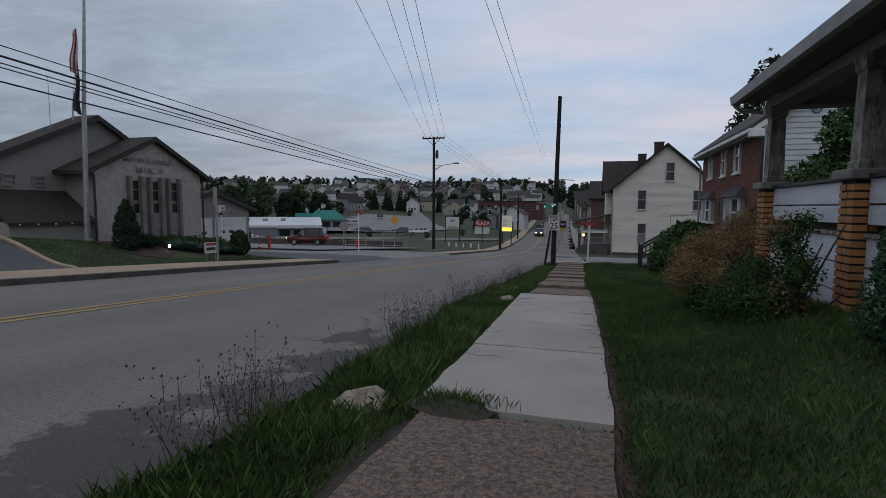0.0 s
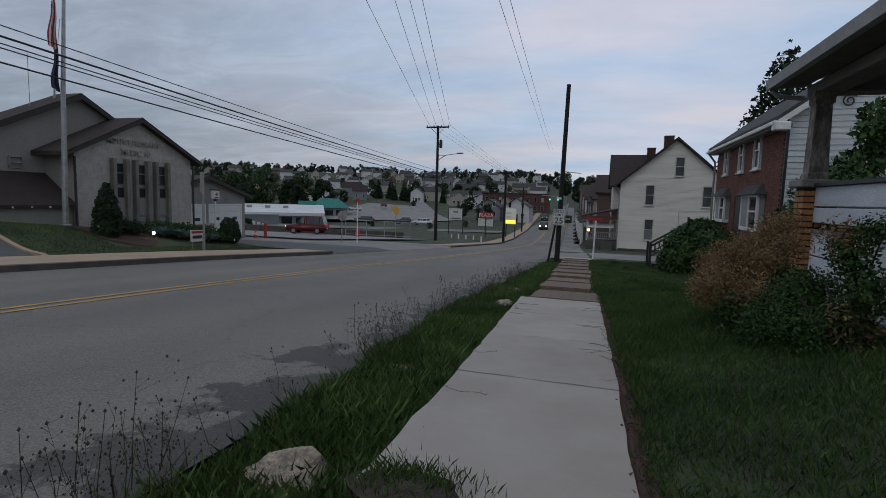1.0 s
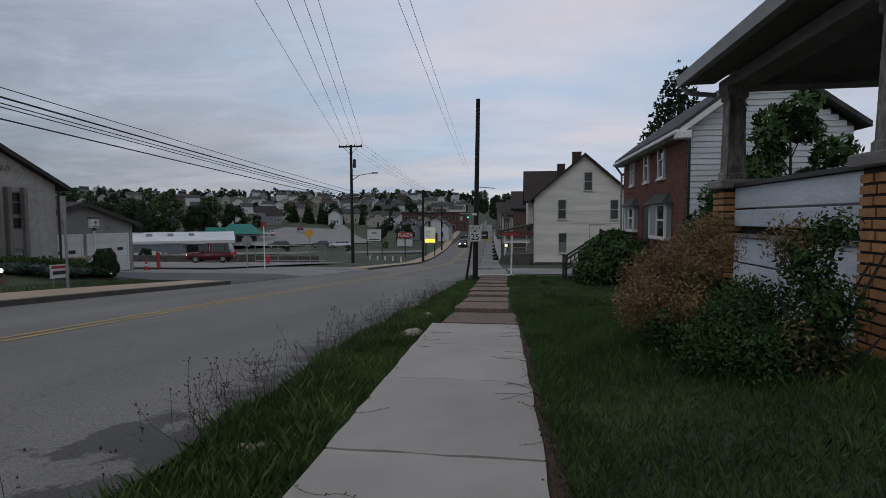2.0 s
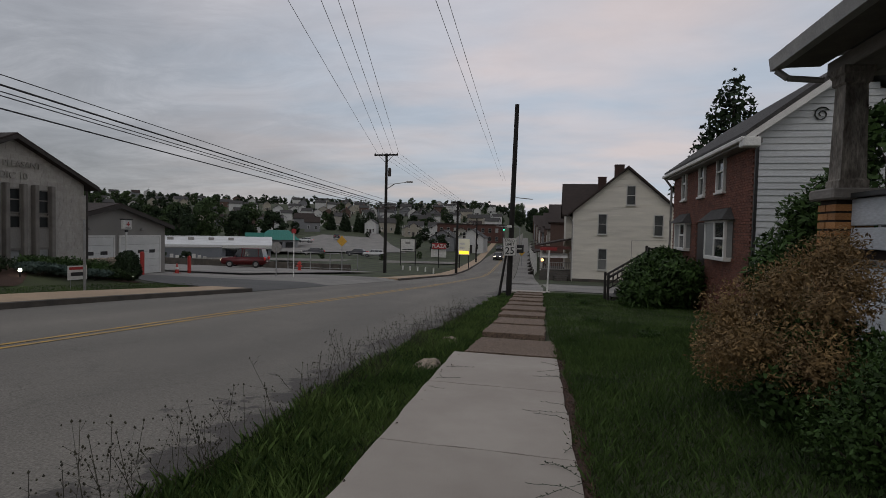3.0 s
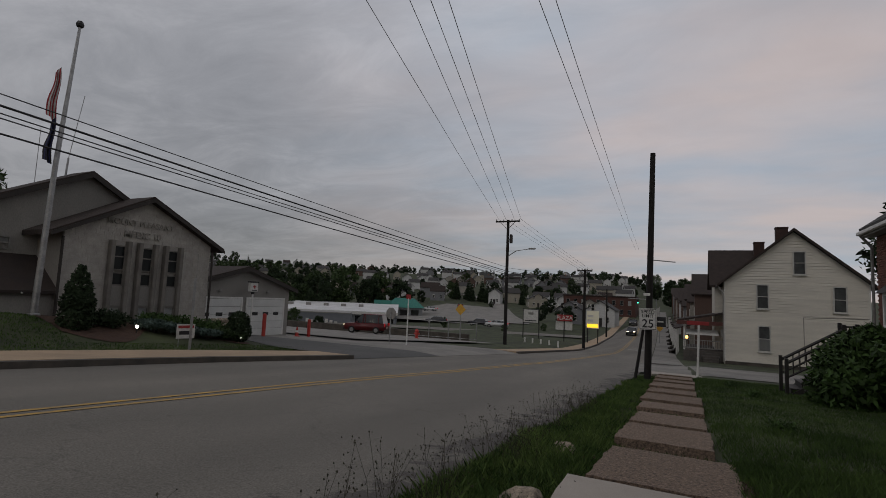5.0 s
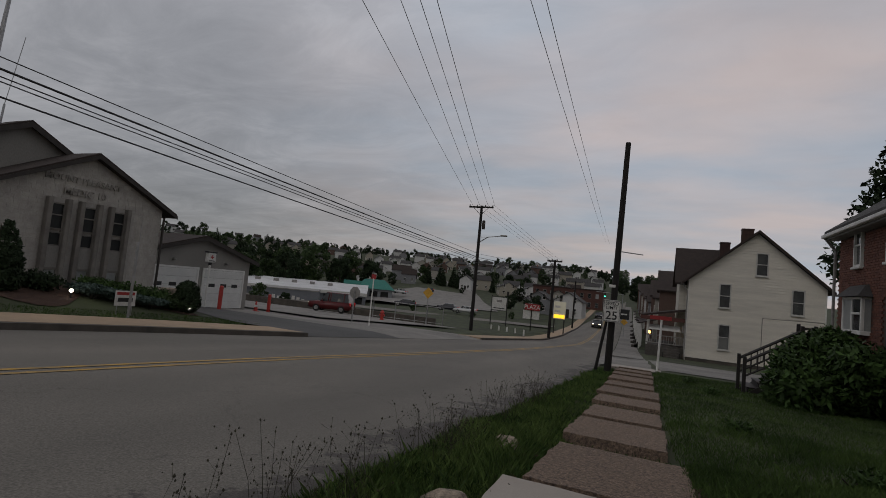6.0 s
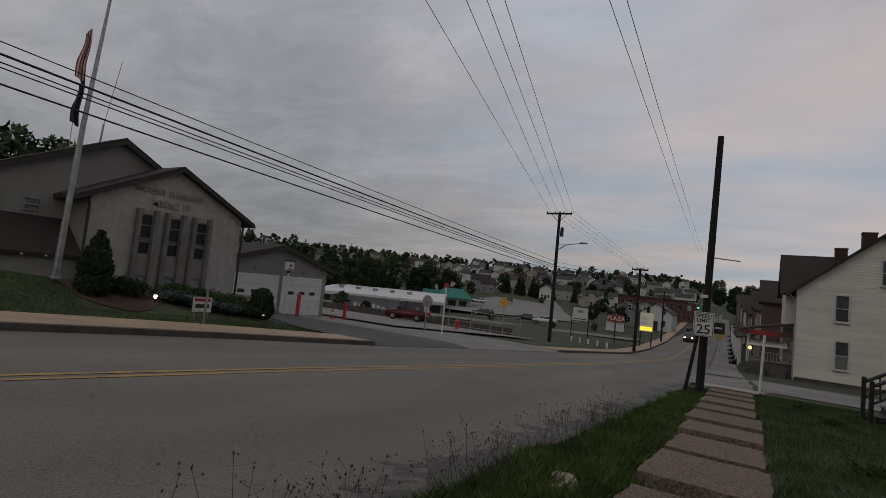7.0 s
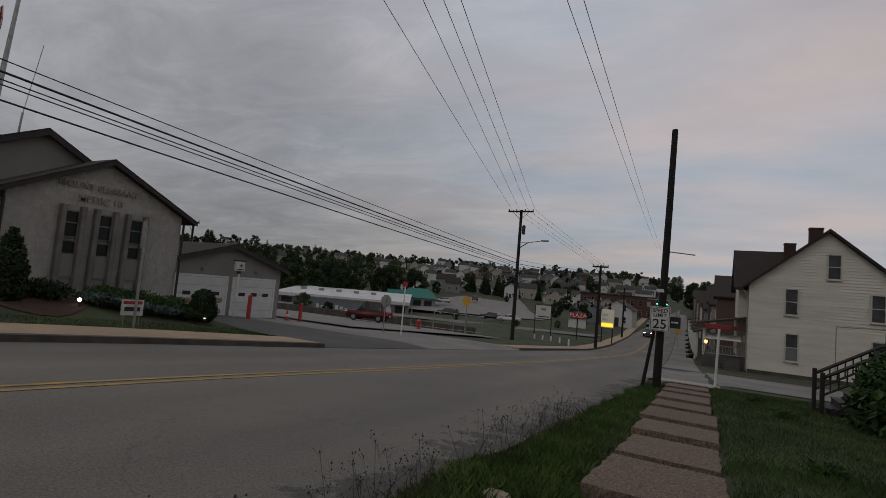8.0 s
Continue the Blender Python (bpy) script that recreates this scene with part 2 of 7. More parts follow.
def add_wear(m):
    """Thin wandering cracks, darker tyre tracks along the street and coarse pale chippings."""
    n, l = m.node_tree.nodes, m.node_tree.links
    b = n["Principled BSDF"]
    last = b.inputs["Base Color"].links[0].from_socket
    geo = n.new("ShaderNodeNewGeometry")
    bend_tex = n.new("ShaderNodeTexNoise")
    bend_tex.inputs["Scale"].default_value, bend_tex.inputs["Detail"].default_value = 1.6, 5
    l.new(geo.outputs["Position"], bend_tex.inputs["Vector"])
    shift = n.new("ShaderNodeMix"); shift.data_type = "RGBA"; shift.blend_type = "ADD"; shift.inputs["Factor"].default_value = 1.0
    l.new(geo.outputs["Position"], shift.inputs["A"]); l.new(bend_tex.outputs["Color"], shift.inputs["B"])
    cell = n.new("ShaderNodeTexVoronoi"); cell.feature = "DISTANCE_TO_EDGE"; cell.inputs["Scale"].default_value = 0.42
    l.new(shift.outputs["Result"], cell.inputs["Vector"])
    line = n.new("ShaderNodeMapRange")
    line.inputs[1].default_value, line.inputs[2].default_value = 0.0, 0.009
    line.inputs[3].default_value, line.inputs[4].default_value = 0.8, 1.0
    l.new(cell.outputs["Distance"], line.inputs[0])
    chips = n.new("ShaderNodeTexNoise"); chips.inputs["Scale"].default_value, chips.inputs["Detail"].default_value = 55, 2
    l.new(geo.outputs["Position"], chips.inputs["Vector"])
    chip = n.new("ShaderNodeMapRange")
    chip.inputs[1].default_value, chip.inputs[2].default_value = 0.3, 0.72
    chip.inputs[3].default_value, chip.inputs[4].default_value = 0.72, 1.3
    l.new(chips.outputs[0], chip.inputs[0])
    sep, wave = n.new("ShaderNodeSeparateXYZ"), n.new("ShaderNodeMath")
    l.new(geo.outputs["Position"], sep.inputs[0])
    fold = n.new("ShaderNodeMath"); fold.operation = "MULTIPLY"; fold.inputs[1].default_value = 2 * math.pi / 1.9
    l.new(sep.outputs[0], fold.inputs[0])
    wave.operation = "SINE"
    l.new(fold.outputs[0], wave.inputs[0])
    track = n.new("ShaderNodeMapRange")
    track.inputs[1].default_value, track.inputs[2].default_value = -1, 1
    track.inputs[3].default_value, track.inputs[4].default_value = 0.93, 1.05
    l.new(wave.outputs[0], track.inputs[0])
    for source in (line, chip, track):
        mul = n.new("ShaderNodeMix"); mul.data_type = "RGBA"; mul.blend_type = "MULTIPLY"; mul.inputs["Factor"].default_value = 1
        l.new(last, mul.inputs["A"]); l.new(source.outputs[0], mul.inputs["B"])
        last = mul.outputs["Result"]
    l.new(last, b.inputs["Base Color"])


add_patches(ASPHALT, -4.4, -2.2, (0.07, 0.062, 0.055), 1.5)
add_wear(ASPHALT)
LOT_PALE = mat("pale_lot_asphalt", (0.235, 0.22, 0.20), 0.88, (0.16, 0.152, 0.14), 0.35, 0.3, 110, fine=0.22)
LOT = mat("lot_asphalt", (0.085, 0.083, 0.08), 0.85, (0.06, 0.06, 0.058), 0.3, 0.3, 120, fine=0.2)
YELLOW = mat("worn_yellow_paint", (0.50, 0.29, 0.055), 0.75, (0.27, 0.19, 0.09), 3, 0, 50)
WHITE_LINE = mat("worn_white_paint", (0.5, 0.5, 0.48), 0.75, (0.3, 0.3, 0.29), 3, 0, 50)
SLAB = mat("poured_concrete", (0.375, 0.335, 0.292), 0.85, (0.31, 0.272, 0.235), 0.9, 0.15, 160, fine=0.1, each=0.06)
PEBBLE = mat("exposed_aggregate", (0.27, 0.19, 0.135), 0.85, (0.09, 0.063, 0.047), 30, 1.0, 75, fine=0.45, each=0.1)
PAVE = mat("far_pavement", (0.40, 0.29, 0.19), 0.85, (0.31, 0.228, 0.155), 0.8, 0.2, 120)
KERB = mat("kerb_stone", (0.10, 0.085, 0.07), 0.85, (0.055, 0.048, 0.042), 1.5, 0.3, 80)
SOIL = mat("bare_soil", (0.062, 0.048, 0.035), 0.95, (0.032, 0.025, 0.018), 4, 0.8, 50)
MULCH = mat("mulch", (0.07, 0.035, 0.022), 0.95, (0.045, 0.024, 0.016), 6, 1.0, 60)
LITTER = mat("dead_leaf_litter", (0.09, 0.05, 0.03), 0.9, (0.04, 0.026, 0.018), 8, island=0.4)
ROCK = mat("lime_rock", (0.37, 0.30, 0.225), 0.9, (0.15, 0.122, 0.095), 11, 0.9, 50, fine=0.25)
STONE = mat("station_stone", (0.42, 0.395, 0.36), 0.85, (0.34, 0.318, 0.29), 4, 0.6, 60, each=0.09)
STONE_JOINT = mat("stone_joint", (0.36, 0.34, 0.31), 0.95)
PILASTER = mat("grey_pilaster", (0.20, 0.185, 0.165), 0.85, (0.135, 0.124, 0.112), 2, 0.2, 60)
RENDERED = mat("painted_panel_wall", (0.25, 0.235, 0.215), 0.8, (0.21, 0.2, 0.185), 0.6, 0.1, 40, stretch=(1, 1, 0.4))
TRIM_DARK = mat("dark_fascia", (0.035, 0.028, 0.024), 0.7)
SHINGLE = mat("brown_shingle", (0.042, 0.029, 0.025), 0.95, (0.028, 0.021, 0.018), 3, 0.6, 30, fine=0.3)
SHINGLE_GREY = mat("grey_shingle", (0.06, 0.057, 0.056), 0.92, (0.04, 0.038, 0.037), 3, 0.5, 30, fine=0.3)
SHED_ROOF = mat("dark_brown_roof", (0.035, 0.024, 0.02), 0.9, (0.026, 0.019, 0.017), 2, 0.5, 40)
CREAM = mat("cream_siding", (0.62, 0.585, 0.51), 0.7, (0.53, 0.50, 0.44), 1.2, 0.08, 40, stretch=(0.3, 1, 2), each=0.035)
BLUEWHITE = mat("white_siding", (0.52, 0.535, 0.54), 0.6, (0.44, 0.455, 0.46), 1.0, 0.08, 40, stretch=(0.3, 1, 2), each=0.03)
GRIMY = mat("grimy_white_panel", (0.58, 0.60, 0.63), 0.65, (0.40, 0.42, 0.445), 1.5, 0.15, 50, stretch=(1, 0.4, 1.5))
PEELED = mat("peeled_paint_wood", (0.30, 0.27, 0.23), 0.85, (0.085, 0.072, 0.06), 9, 0.8, 45, fine=0.25, stretch=(1, 1, 0.35))
BEAM = mat("weathered_beam", (0.24, 0.22, 0.20), 0.85, (0.15, 0.138, 0.125), 2, 0.3, 40, stretch=(1, 0.3, 1))
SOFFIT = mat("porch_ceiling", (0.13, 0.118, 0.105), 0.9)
GUTTER = mat("gutter_paint", (0.30, 0.29, 0.27), 0.5, (0.2, 0.195, 0.185), 3)
RED_BRICK = mat("red_brick", (0.20, 0.075, 0.048), 0.88, (0.14, 0.055, 0.038), 3, 0.4, 70, fine=0.2, island=0.18, each=0.18)
RED_JOINT = mat("red_mortar", (0.10, 0.062, 0.05), 0.95)
GOLD_BRICK = mat("orange_brick", (0.40, 0.19, 0.065), 0.8, (0.30, 0.135, 0.05), 4, 0.4, 70, fine=0.15, each=0.14)
DARK_JOINT = mat("dark_mortar", (0.03, 0.022, 0.018), 0.95)
WHITE_TRIM = mat("white_trim", (0.68, 0.67, 0.64), 0.55, (0.58, 0.57, 0.54), 3)
GREY_TRIM = mat("grey_trim", (0.26, 0.25, 0.235), 0.6)
GLASS = mat("window_glass", (0.02, 0.022, 0.024), 0.06, spec=0.8)
GLASS_SHADE = mat("shaded_glass", (0.018, 0.02, 0.02), 0.2, spec=0.25)
BLIND = mat("pale_blind", (0.30, 0.31, 0.30), 0.35, (0.24, 0.25, 0.245), 2)
SASH = mat("grey_sash", (0.5, 0.49, 0.46), 0.6)
BLIND_DIM = mat("dim_blind", (0.17, 0.175, 0.17), 0.3, (0.13, 0.135, 0.13), 2)
PANE_GREY = mat("dim_window_pane", (0.075, 0.078, 0.078), 0.12, (0.05, 0.052, 0.053), 1.5)
DOOR_DARK = mat("dark_door", (0.025, 0.02, 0.018), 0.5)
GARAGE_DOOR = mat("white_garage_door", (0.62, 0.62, 0.60), 0.5, (0.54, 0.54, 0.52), 1, each=0.03)
POLE_WOOD = mat("creosoted_pole", (0.018, 0.015, 0.013), 0.95, (0.011, 0.0095, 0.0085), 3, 0.7, 50, stretch=(1, 1, 0.15))
METAL = mat("galvanised_metal", (0.35, 0.35, 0.35), 0.45, metal=0.7)
WIRE = mat("black_wire", (0.02, 0.02, 0.022), 0.6)
BLACK_RAIL = mat("black_painted_wood", (0.02, 0.017, 0.015), 0.6)
STEP_WOOD = mat("grey_step_wood", (0.09, 0.08, 0.07), 0.85, (0.06, 0.055, 0.05), 4, 0.4, 40)
RED_PAINT = mat("red_paint", (0.42, 0.035, 0.025), 0.5, (0.34, 0.03, 0.022), 3)
SIGN_WHITE = mat("sign_white", (0.62, 0.61, 0.58), 0.45)
SIGN_BLACK = mat("sign_black", (0.015, 0.015, 0.015), 0.5)
SIGN_RED = mat("sign_red", (0.35, 0.03, 0.03), 0.45)
SIGN_YELLOW = mat("sign_yellow", (0.60, 0.33, 0.04), 0.45)
CAR_RED = mat("red_car_paint", (0.10, 0.008, 0.009), 0.3, spec=0.4)
CAR_DARK = mat("dark_car_paint", (0.03, 0.03, 0.035), 0.25, spec=0.7)
CAR_WHITE = mat("white_car_paint", (0.6, 0.6, 0.6), 0.25, spec=0.7)
TYRE = mat("tyre_rubber", (0.015, 0.015, 0.015), 0.85)
RIM = mat("alloy_rim", (0.4, 0.4, 0.4), 0.35, metal=0.9)
HEADLAMP = glowing("lit_headlamp", (1.0, 0.86, 0.6), 3.0)
TAIL = glowing("tail_lamp", (0.7, 0.02, 0.02), 0.1)
FLOOD = glowing("lit_flood_lamp", (1.0, 0.93, 0.78), 6.0)
CHIMNEY = mat("sooty_brick", (0.06, 0.03, 0.024), 0.9, (0.04, 0.022, 0.018), 4, 0.4, 50)
LIT_SIGN = glowing("lit_yellow_display", (1.0, 0.55, 0.03), 1.6)
LIT_PANEL = glowing("lit_sign_panel", (0.6, 0.58, 0.45), 0.12)
LETTER = mat("grey_letters", (0.33, 0.31, 0.282), 0.8)
GREEN_LIGHT = glowing("green_signal", (0.05, 0.9, 0.5), 3.0)
WARM_LIGHT = glowing("warm_porch_bulb", (1.0, 0.5, 0.15), 4.0)
TEAL = mat("teal_metal_roof", (0.025, 0.20, 0.16), 0.5, (0.02, 0.15, 0.125), 2, stretch=(4, 0.3, 1))
WHITE_ROOF = mat("white_membrane_roof", (0.62, 0.62, 0.62), 0.6, (0.5, 0.5, 0.5), 0.3)
GREY_WALL = mat("grey_metal_wall", (0.16, 0.17, 0.19), 0.6, (0.13, 0.14, 0.155), 0.5)
BARK = mat("bark", (0.05, 0.04, 0.03), 0.95, (0.03, 0.025, 0.02), 5, 0.8, 40)
LEAF = mat("leaf", (0.05, 0.078, 0.03), 0.7, (0.03, 0.05, 0.02), 1.2, island=0.4, each=0.2, spec=0.15)
LEAF_DARK = mat("dark_leaf", (0.026, 0.042, 0.02), 0.75, (0.016, 0.027, 0.012), 1.2, island=0.35, spec=0.15)
LEAF_NEAR = mat("shrub_leaf", (0.045, 0.085, 0.022), 0.6, (0.025, 0.048, 0.013), 3, island=0.45, spec=0.15)
LEAF_EVER = mat("evergreen_spray", (0.06, 0.105, 0.05), 0.7, (0.03, 0.058, 0.026), 3, island=0.4, spec=0.15)
LEAF_BROWN = mat("dried_seed_head", (0.24, 0.15, 0.06), 0.85, (0.14, 0.09, 0.04), 4, island=0.4)
LEAF_BLUE = mat("blue_juniper", (0.085, 0.12, 0.105), 0.75, (0.035, 0.055, 0.045), 3, island=0.3, spec=0.15)
FLAG_RED = mat("flag_red", (0.32, 0.03, 0.035), 0.8)
FLAG_WHITE = mat("flag_white", (0.55, 0.54, 0.53), 0.8)
FLAG_BLUE = mat("flag_blue", (0.03, 0.035, 0.10), 0.8)
FLAG_BLACK = mat("flag_black", (0.02, 0.02, 0.022), 0.8)

# ---- ground, road and pavements ----
def bend(y):
    """How far the street has drifted to the left at y."""
    return -0.022 * (min(max(y, 5), 30) - 5) - 0.05 * max(0, y - 30)


def yard_z(x, y):
    z = land_z(x, y)
    rise = 0.42 * smooth(0.5, 2.6, x) * smooth(17, 9, y)
    dip = 0.16 * smooth(0.35, -0.1, x - bend(y)) * smooth(-14.3, -13.9, x)
    return z + rise - dip


def road_left(y):
    pts = ((-90, -12.0), (15, -12.0), (21.5, -11.4), (40, -10.7), (62, -10.7), (98, -13.2), (150, -16.5), (500, -36))
    for (a, xa), (b, xb) in zip(pts, pts[1:]):
        if y <= b:
            return xa + (xb - xa) * (y - a) / (b - a)
    return -36


def road_right(y):
    return -2.08 - 0.3 * smooth(3, 9, y) if y < 28 else -2.38 - 0.05 * (y - 28)


xs = sorted(set([-2500, -1200, -800] + list(range(-620, -100, 14)) + list(range(-100, -26, 4)) + [-26 + 0.5 * k for k in range(30)] + [-11, -9, -7, -5, -3] + [-2.4 + 0.2 * k for k in range(30)] + list(range(4, 16, 2)) + list(range(18, 60, 6)) + [80, 120, 200, 400, 900, 2500]))
ys = [-2500, -600, -200, -90, -60] + list(range(-40, 64, 1)) + list(range(64, 640, 8)) + [700, 1000, 1600, 3000]
vs = [(x, y, yard_z(x, y)) for y in ys for x in xs]
nx = len(xs)
fs = [(j * nx + i, j * nx + i + 1, (j + 1) * nx + i + 1, (j + 1) * nx + i) for j in range(len(ys) - 1) for i in range(nx - 1)]
tagged(raw("ground", vs, fs, GRASS_SOIL, smooth=True), "uneven grassy ground running down into the valley and up the hill", "ground", kind="structure")


def ribbon(name, left, right, ylist, dz, material, label, thick=0.0, cols=1, crown=0.0):
    """A strip along the street between two edge functions, dz above the street's line."""
    vs, fs = [], []
    n = cols + 1
    for y in ylist:
        a, b = left(y), right(y)
        for k in range(n):
            u = k / cols
            vs.append((a + (b - a) * u, y, street_z(y) + dz + crown * (1 - (2 * u - 1) ** 2)))
    m = len(ylist)
    for j in range(m - 1):
        for k in range(cols):
            i = j * n + k
            fs.append((i, i + 1, i + n + 1, i + n))
    if thick:
        base = len(vs)
        for j in range(m):
            for k in (0, cols):
                x, y, z = vs[j * n + k]
                vs.append((x, y, z - thick))
        for j in range(m - 1):
            a, b = base + 2 * j, base + 2 * j + 2
            fs.append((j * n, (j + 1) * n, b, a))
            fs.append((j * n + cols, a + 1, b + 1, (j + 1) * n + cols))
        fs.append((0, base, base + 1, cols))
        fs.append(((m - 1) * n, (m - 1) * n + cols, base + 2 * m - 1, base + 2 * m - 2))
    ob = raw(name, vs, fs, material, smooth=False)
    return tagged(ob, label, name.split("_")[0], kind="structure")


far_y = list(range(-60, 60, 2)) + list(range(60, 460, 8))
ribbon("road", road_left, road_right, far_y, -0.10, ASPHALT, "worn grey asphalt two-lane street running downhill", cols=6, crown=0.05)


def centre(y):
    return 0.5 * (road_left(y) + road_right(y)) - (0.15 if y < 30 else 0)


for name, off in (("road_marking_1", -0.16), ("road_marking_2", 0.10)):
    ribbon(name, lambda y: centre(y) + off, lambda y: centre(y) + off + 0.10, [y for y in far_y if y < 300], -0.043, YELLOW, "worn double yellow centre line")
for y in (70, 72.5, 101, 104):
    ribbon("road_marking_3", lambda v: centre(v) + 0.6, lambda v: road_right(v) - 0.8, [y, y + 0.5], -0.044, WHITE_LINE, "worn white stop line across the street")

near_y = [y for y in range(-60, 22, 2)] + [21.4]
ribbon("pavement_far", lambda y: road_left(y) - 2.3 + max(0, y - 17) * 0.12, lambda y: road_left(y) - 0.22, near_y, 0.045, PAVE, "tan concrete pavement beyond the street", thick=0.3)
ribbon("kerb_far", lambda y: road_left(y) - 0.21, road_left, near_y, 0.04, KERB, "dark worn stone kerb of the far pavement", thick=0.3)
ribbon("kerb_valley", lambda y: road_left(y) - 0.2, road_left, list(range(39, 60, 2)) + list(range(60, 200, 8)), 0.04, KERB, "worn kerb further down the street", thick=0.25)
ribbon("pavement_valley", lambda y: road_left(y) - 1.8, lambda y: road_left(y) - 0.21, list(range(39, 60, 2)) + list(range(60, 200, 8)), 0.045, PAVE, "pale pavement further down the street", thick=0.25)
# forecourt in front of the garage, and the lot beyond it
for name, stops, tone, what in (("forecourt_1", [21.3, 22.2, 24, 26, 28], LOT, "dark asphalt forecourt opening to the street"), ("forecourt_2", [28, 30, 32, 34, 36, 38, 40], LOT_PALE, "paler worn asphalt at the mouth of the lot")):
    ribbon(name, lambda y: -29 - max(0, y - 31) * 1.2, lambda y: road_left(y) - 0.05, stops, 0.035, tone, what, cols=24)
    for v in bpy.data.objects[name].data.vertices:
        x, y = v.co.x, v.co.y
        flat = max(street_z(y) + 0.035, yard_z(x, y) + 0.03)
        v.co.z = flat + (street_z(y) - 0.092 - flat) * smooth(road_left(y) - 1.3, road_left(y) - 0.1, x)
ribbon("lot", lambda y: -52, lambda y: -19.5 + (y - 33) * 0.12, [33, 36, 40, 44, 48, 52], 0.035, LOT_PALE, "pale gravelly parking lot beside the garage")
vs, fs = [], []
cols, rows_ = 24, 6
for j in range(rows_ + 1):
    for i in range(cols + 1):
        x = -13.85 - 30 * i / cols
        y = 6.6 + 4.3 * j / rows_ + max(0, -15 - x) * 0.05
        vs.append((x, y, yard_z(x, y) + (0.09 if x > -14.2 else 0.05)))
for j in range(rows_):
    for i in range(cols):
        q = j * (cols + 1) + i
        fs.append((q, q + cols + 1, q + cols + 2, q + 1))
tagged(raw("driveway", vs, fs, LOT), "dark asphalt drive climbing beside the station", "driveway", kind="structure")
kb = empty("drive_kerb", pose(0, 0, 0), "pale concrete kerb along the drive", "kerb", kind="structure")
for i in range(14):
    x = -14.0 - 0.45 * i
    y = 10.95 + max(0, -15 - x) * 0.05
    zl, zr = yard_z(x - 0.45, y), yard_z(x, y)
    part("kerb_stone", prism([(x - 0.45, zl - 0.15), (x - 0.01, zr - 0.15), (x - 0.01, zr + 0.09), (x - 0.45, zl + 0.09)], 1, y, y + 0.14), PAVE, kb)
ribbon("side_street", lambda y: road_right(y) - 0.3, lambda y: 45, [31.2, 32, 33, 34, 35, 36, 37, 38, 39, 40, 41.5], -0.07, LOT_PALE, "narrow side street of patched asphalt", cols=60)
for v in bpy.data.objects["side_street"].data.vertices:
    x, y = v.co.x, v.co.y
    v.co.z = max(yard_z(x, y) + 0.03, street_z(y) - 0.085)
ribbon("walkway", lambda y: road_right(y) + 0.1, lambda y: 0.3 + bend(y), list(range(42, 62, 2)) + list(range(62, 220, 8)), -0.02, LOT_PALE, "grey worn pavement further down", thick=0.2)


ribbon("pavement_bed", lambda y: -1.42 + bend(y), lambda y: 0.3 + bend(y), list(range(-6, 32, 2)), -0.10, SOIL, "dark soil showing between the pavement flags")


def slab(bm, x0, x1, y0, y1, dz, thick, rng, ragged=0.02, n=7, x0b=None, x1b=None, slope=0.012, lean=0.0):
    """A concrete flag with slightly uneven edges that lies along the street's fall."""
    def edge(xa, ya, xb, yb):
        return [(xa + (xb - xa) * k / n + rng.uniform(-1, 1) * ragged * (0 < k), ya + (yb - ya) * k / n + rng.uniform(-1, 1) * ragged * (0 < k)) for k in range(n)]
    x2, x3 = x1 if x1b is None else x1b, x0 if x0b is None else x0b
    ring = edge(x0, y0, x1, y0) + edge(x1, y0, x2, y1) + edge(x2, y1, x3, y1) + edge(x3, y1, x0, y0)
    tilt = rng.uniform(-1, 1) * slope + lean
    top = [bm.verts.new((x, y, street_z(y) + dz + tilt * (y - y0))) for x, y in ring]
    low = [bm.verts.new((v.co.x, v.co.y, v.co.z - thick)) for v in top]
    bm.faces.new(top)
    for k in range(len(ring)):
        j = (k + 1) % len(ring)
        bm.faces.new((top[j], top[k], low[k], low[j]))
    return bm


walk_way = empty("pavement", pose(0, 0, 0), "narrow overgrown pavement of pale slabs and older pebbled flags", "pavement", kind="structure")
rng = random.Random(11)
for y0, y1 in ((3.30, 5.40), (5.42, 7.22), (7.24, 9.10), (9.13, 11.05)):
    l0, l1 = -1.14 - 0.02 * (y0 - 3.3) + bend(y0), -1.14 - 0.02 * (y1 - 3.3) + bend(y1)
    part("slab", slab(bmesh.new(), l0, 0.19 + bend(y0), y0, y1, 0.0, 0.14, rng, 0.012, x0b=l1, x1b=0.19 + bend(y1), slope=0.003), SLAB, walk_way, "smooth pale concrete slab")
y = 11.1
flags = []
while y < 29:
    step = rng.uniform(1.45, 1.95)
    flags.append((y, min(y + step, 29.2)))
    y += step + rng.uniform(0.2, 0.32)
flags += [(0.2, 3.2), (-1.6, 0.15), (-3.4, -1.65), (-5.3, -3.5)]
for y0, y1 in flags:
    m = 0.5 * (y0 + y1)
    part("pebbled_flag", slab(bmesh.new(), (-1.02 if y1 < 3.3 else -1.1) + bend(m) + rng.uniform(-0.05, 0.05), 0.20 + bend(m) - 0.1 * smooth(11, 14, m) + rng.uniform(-0.05, 0.05), y0, y1, (0.03 if y0 > 11 else 0.0) + rng.uniform(-0.015, 0.015), 0.16, rng, 0.022, n=12, lean=-0.024 if y0 > 11 else 0.0), PEBBLE, walk_way, "brown exposed-aggregate flag with ragged edges")
part("slab", slab(bmesh.new(), -1.6 + bend(30), 0.5 + bend(30), 29.35, 31.1, 0.0, 0.14, rng, 0.015), SLAB, walk_way, "pale concrete kerb ramp at the side street")

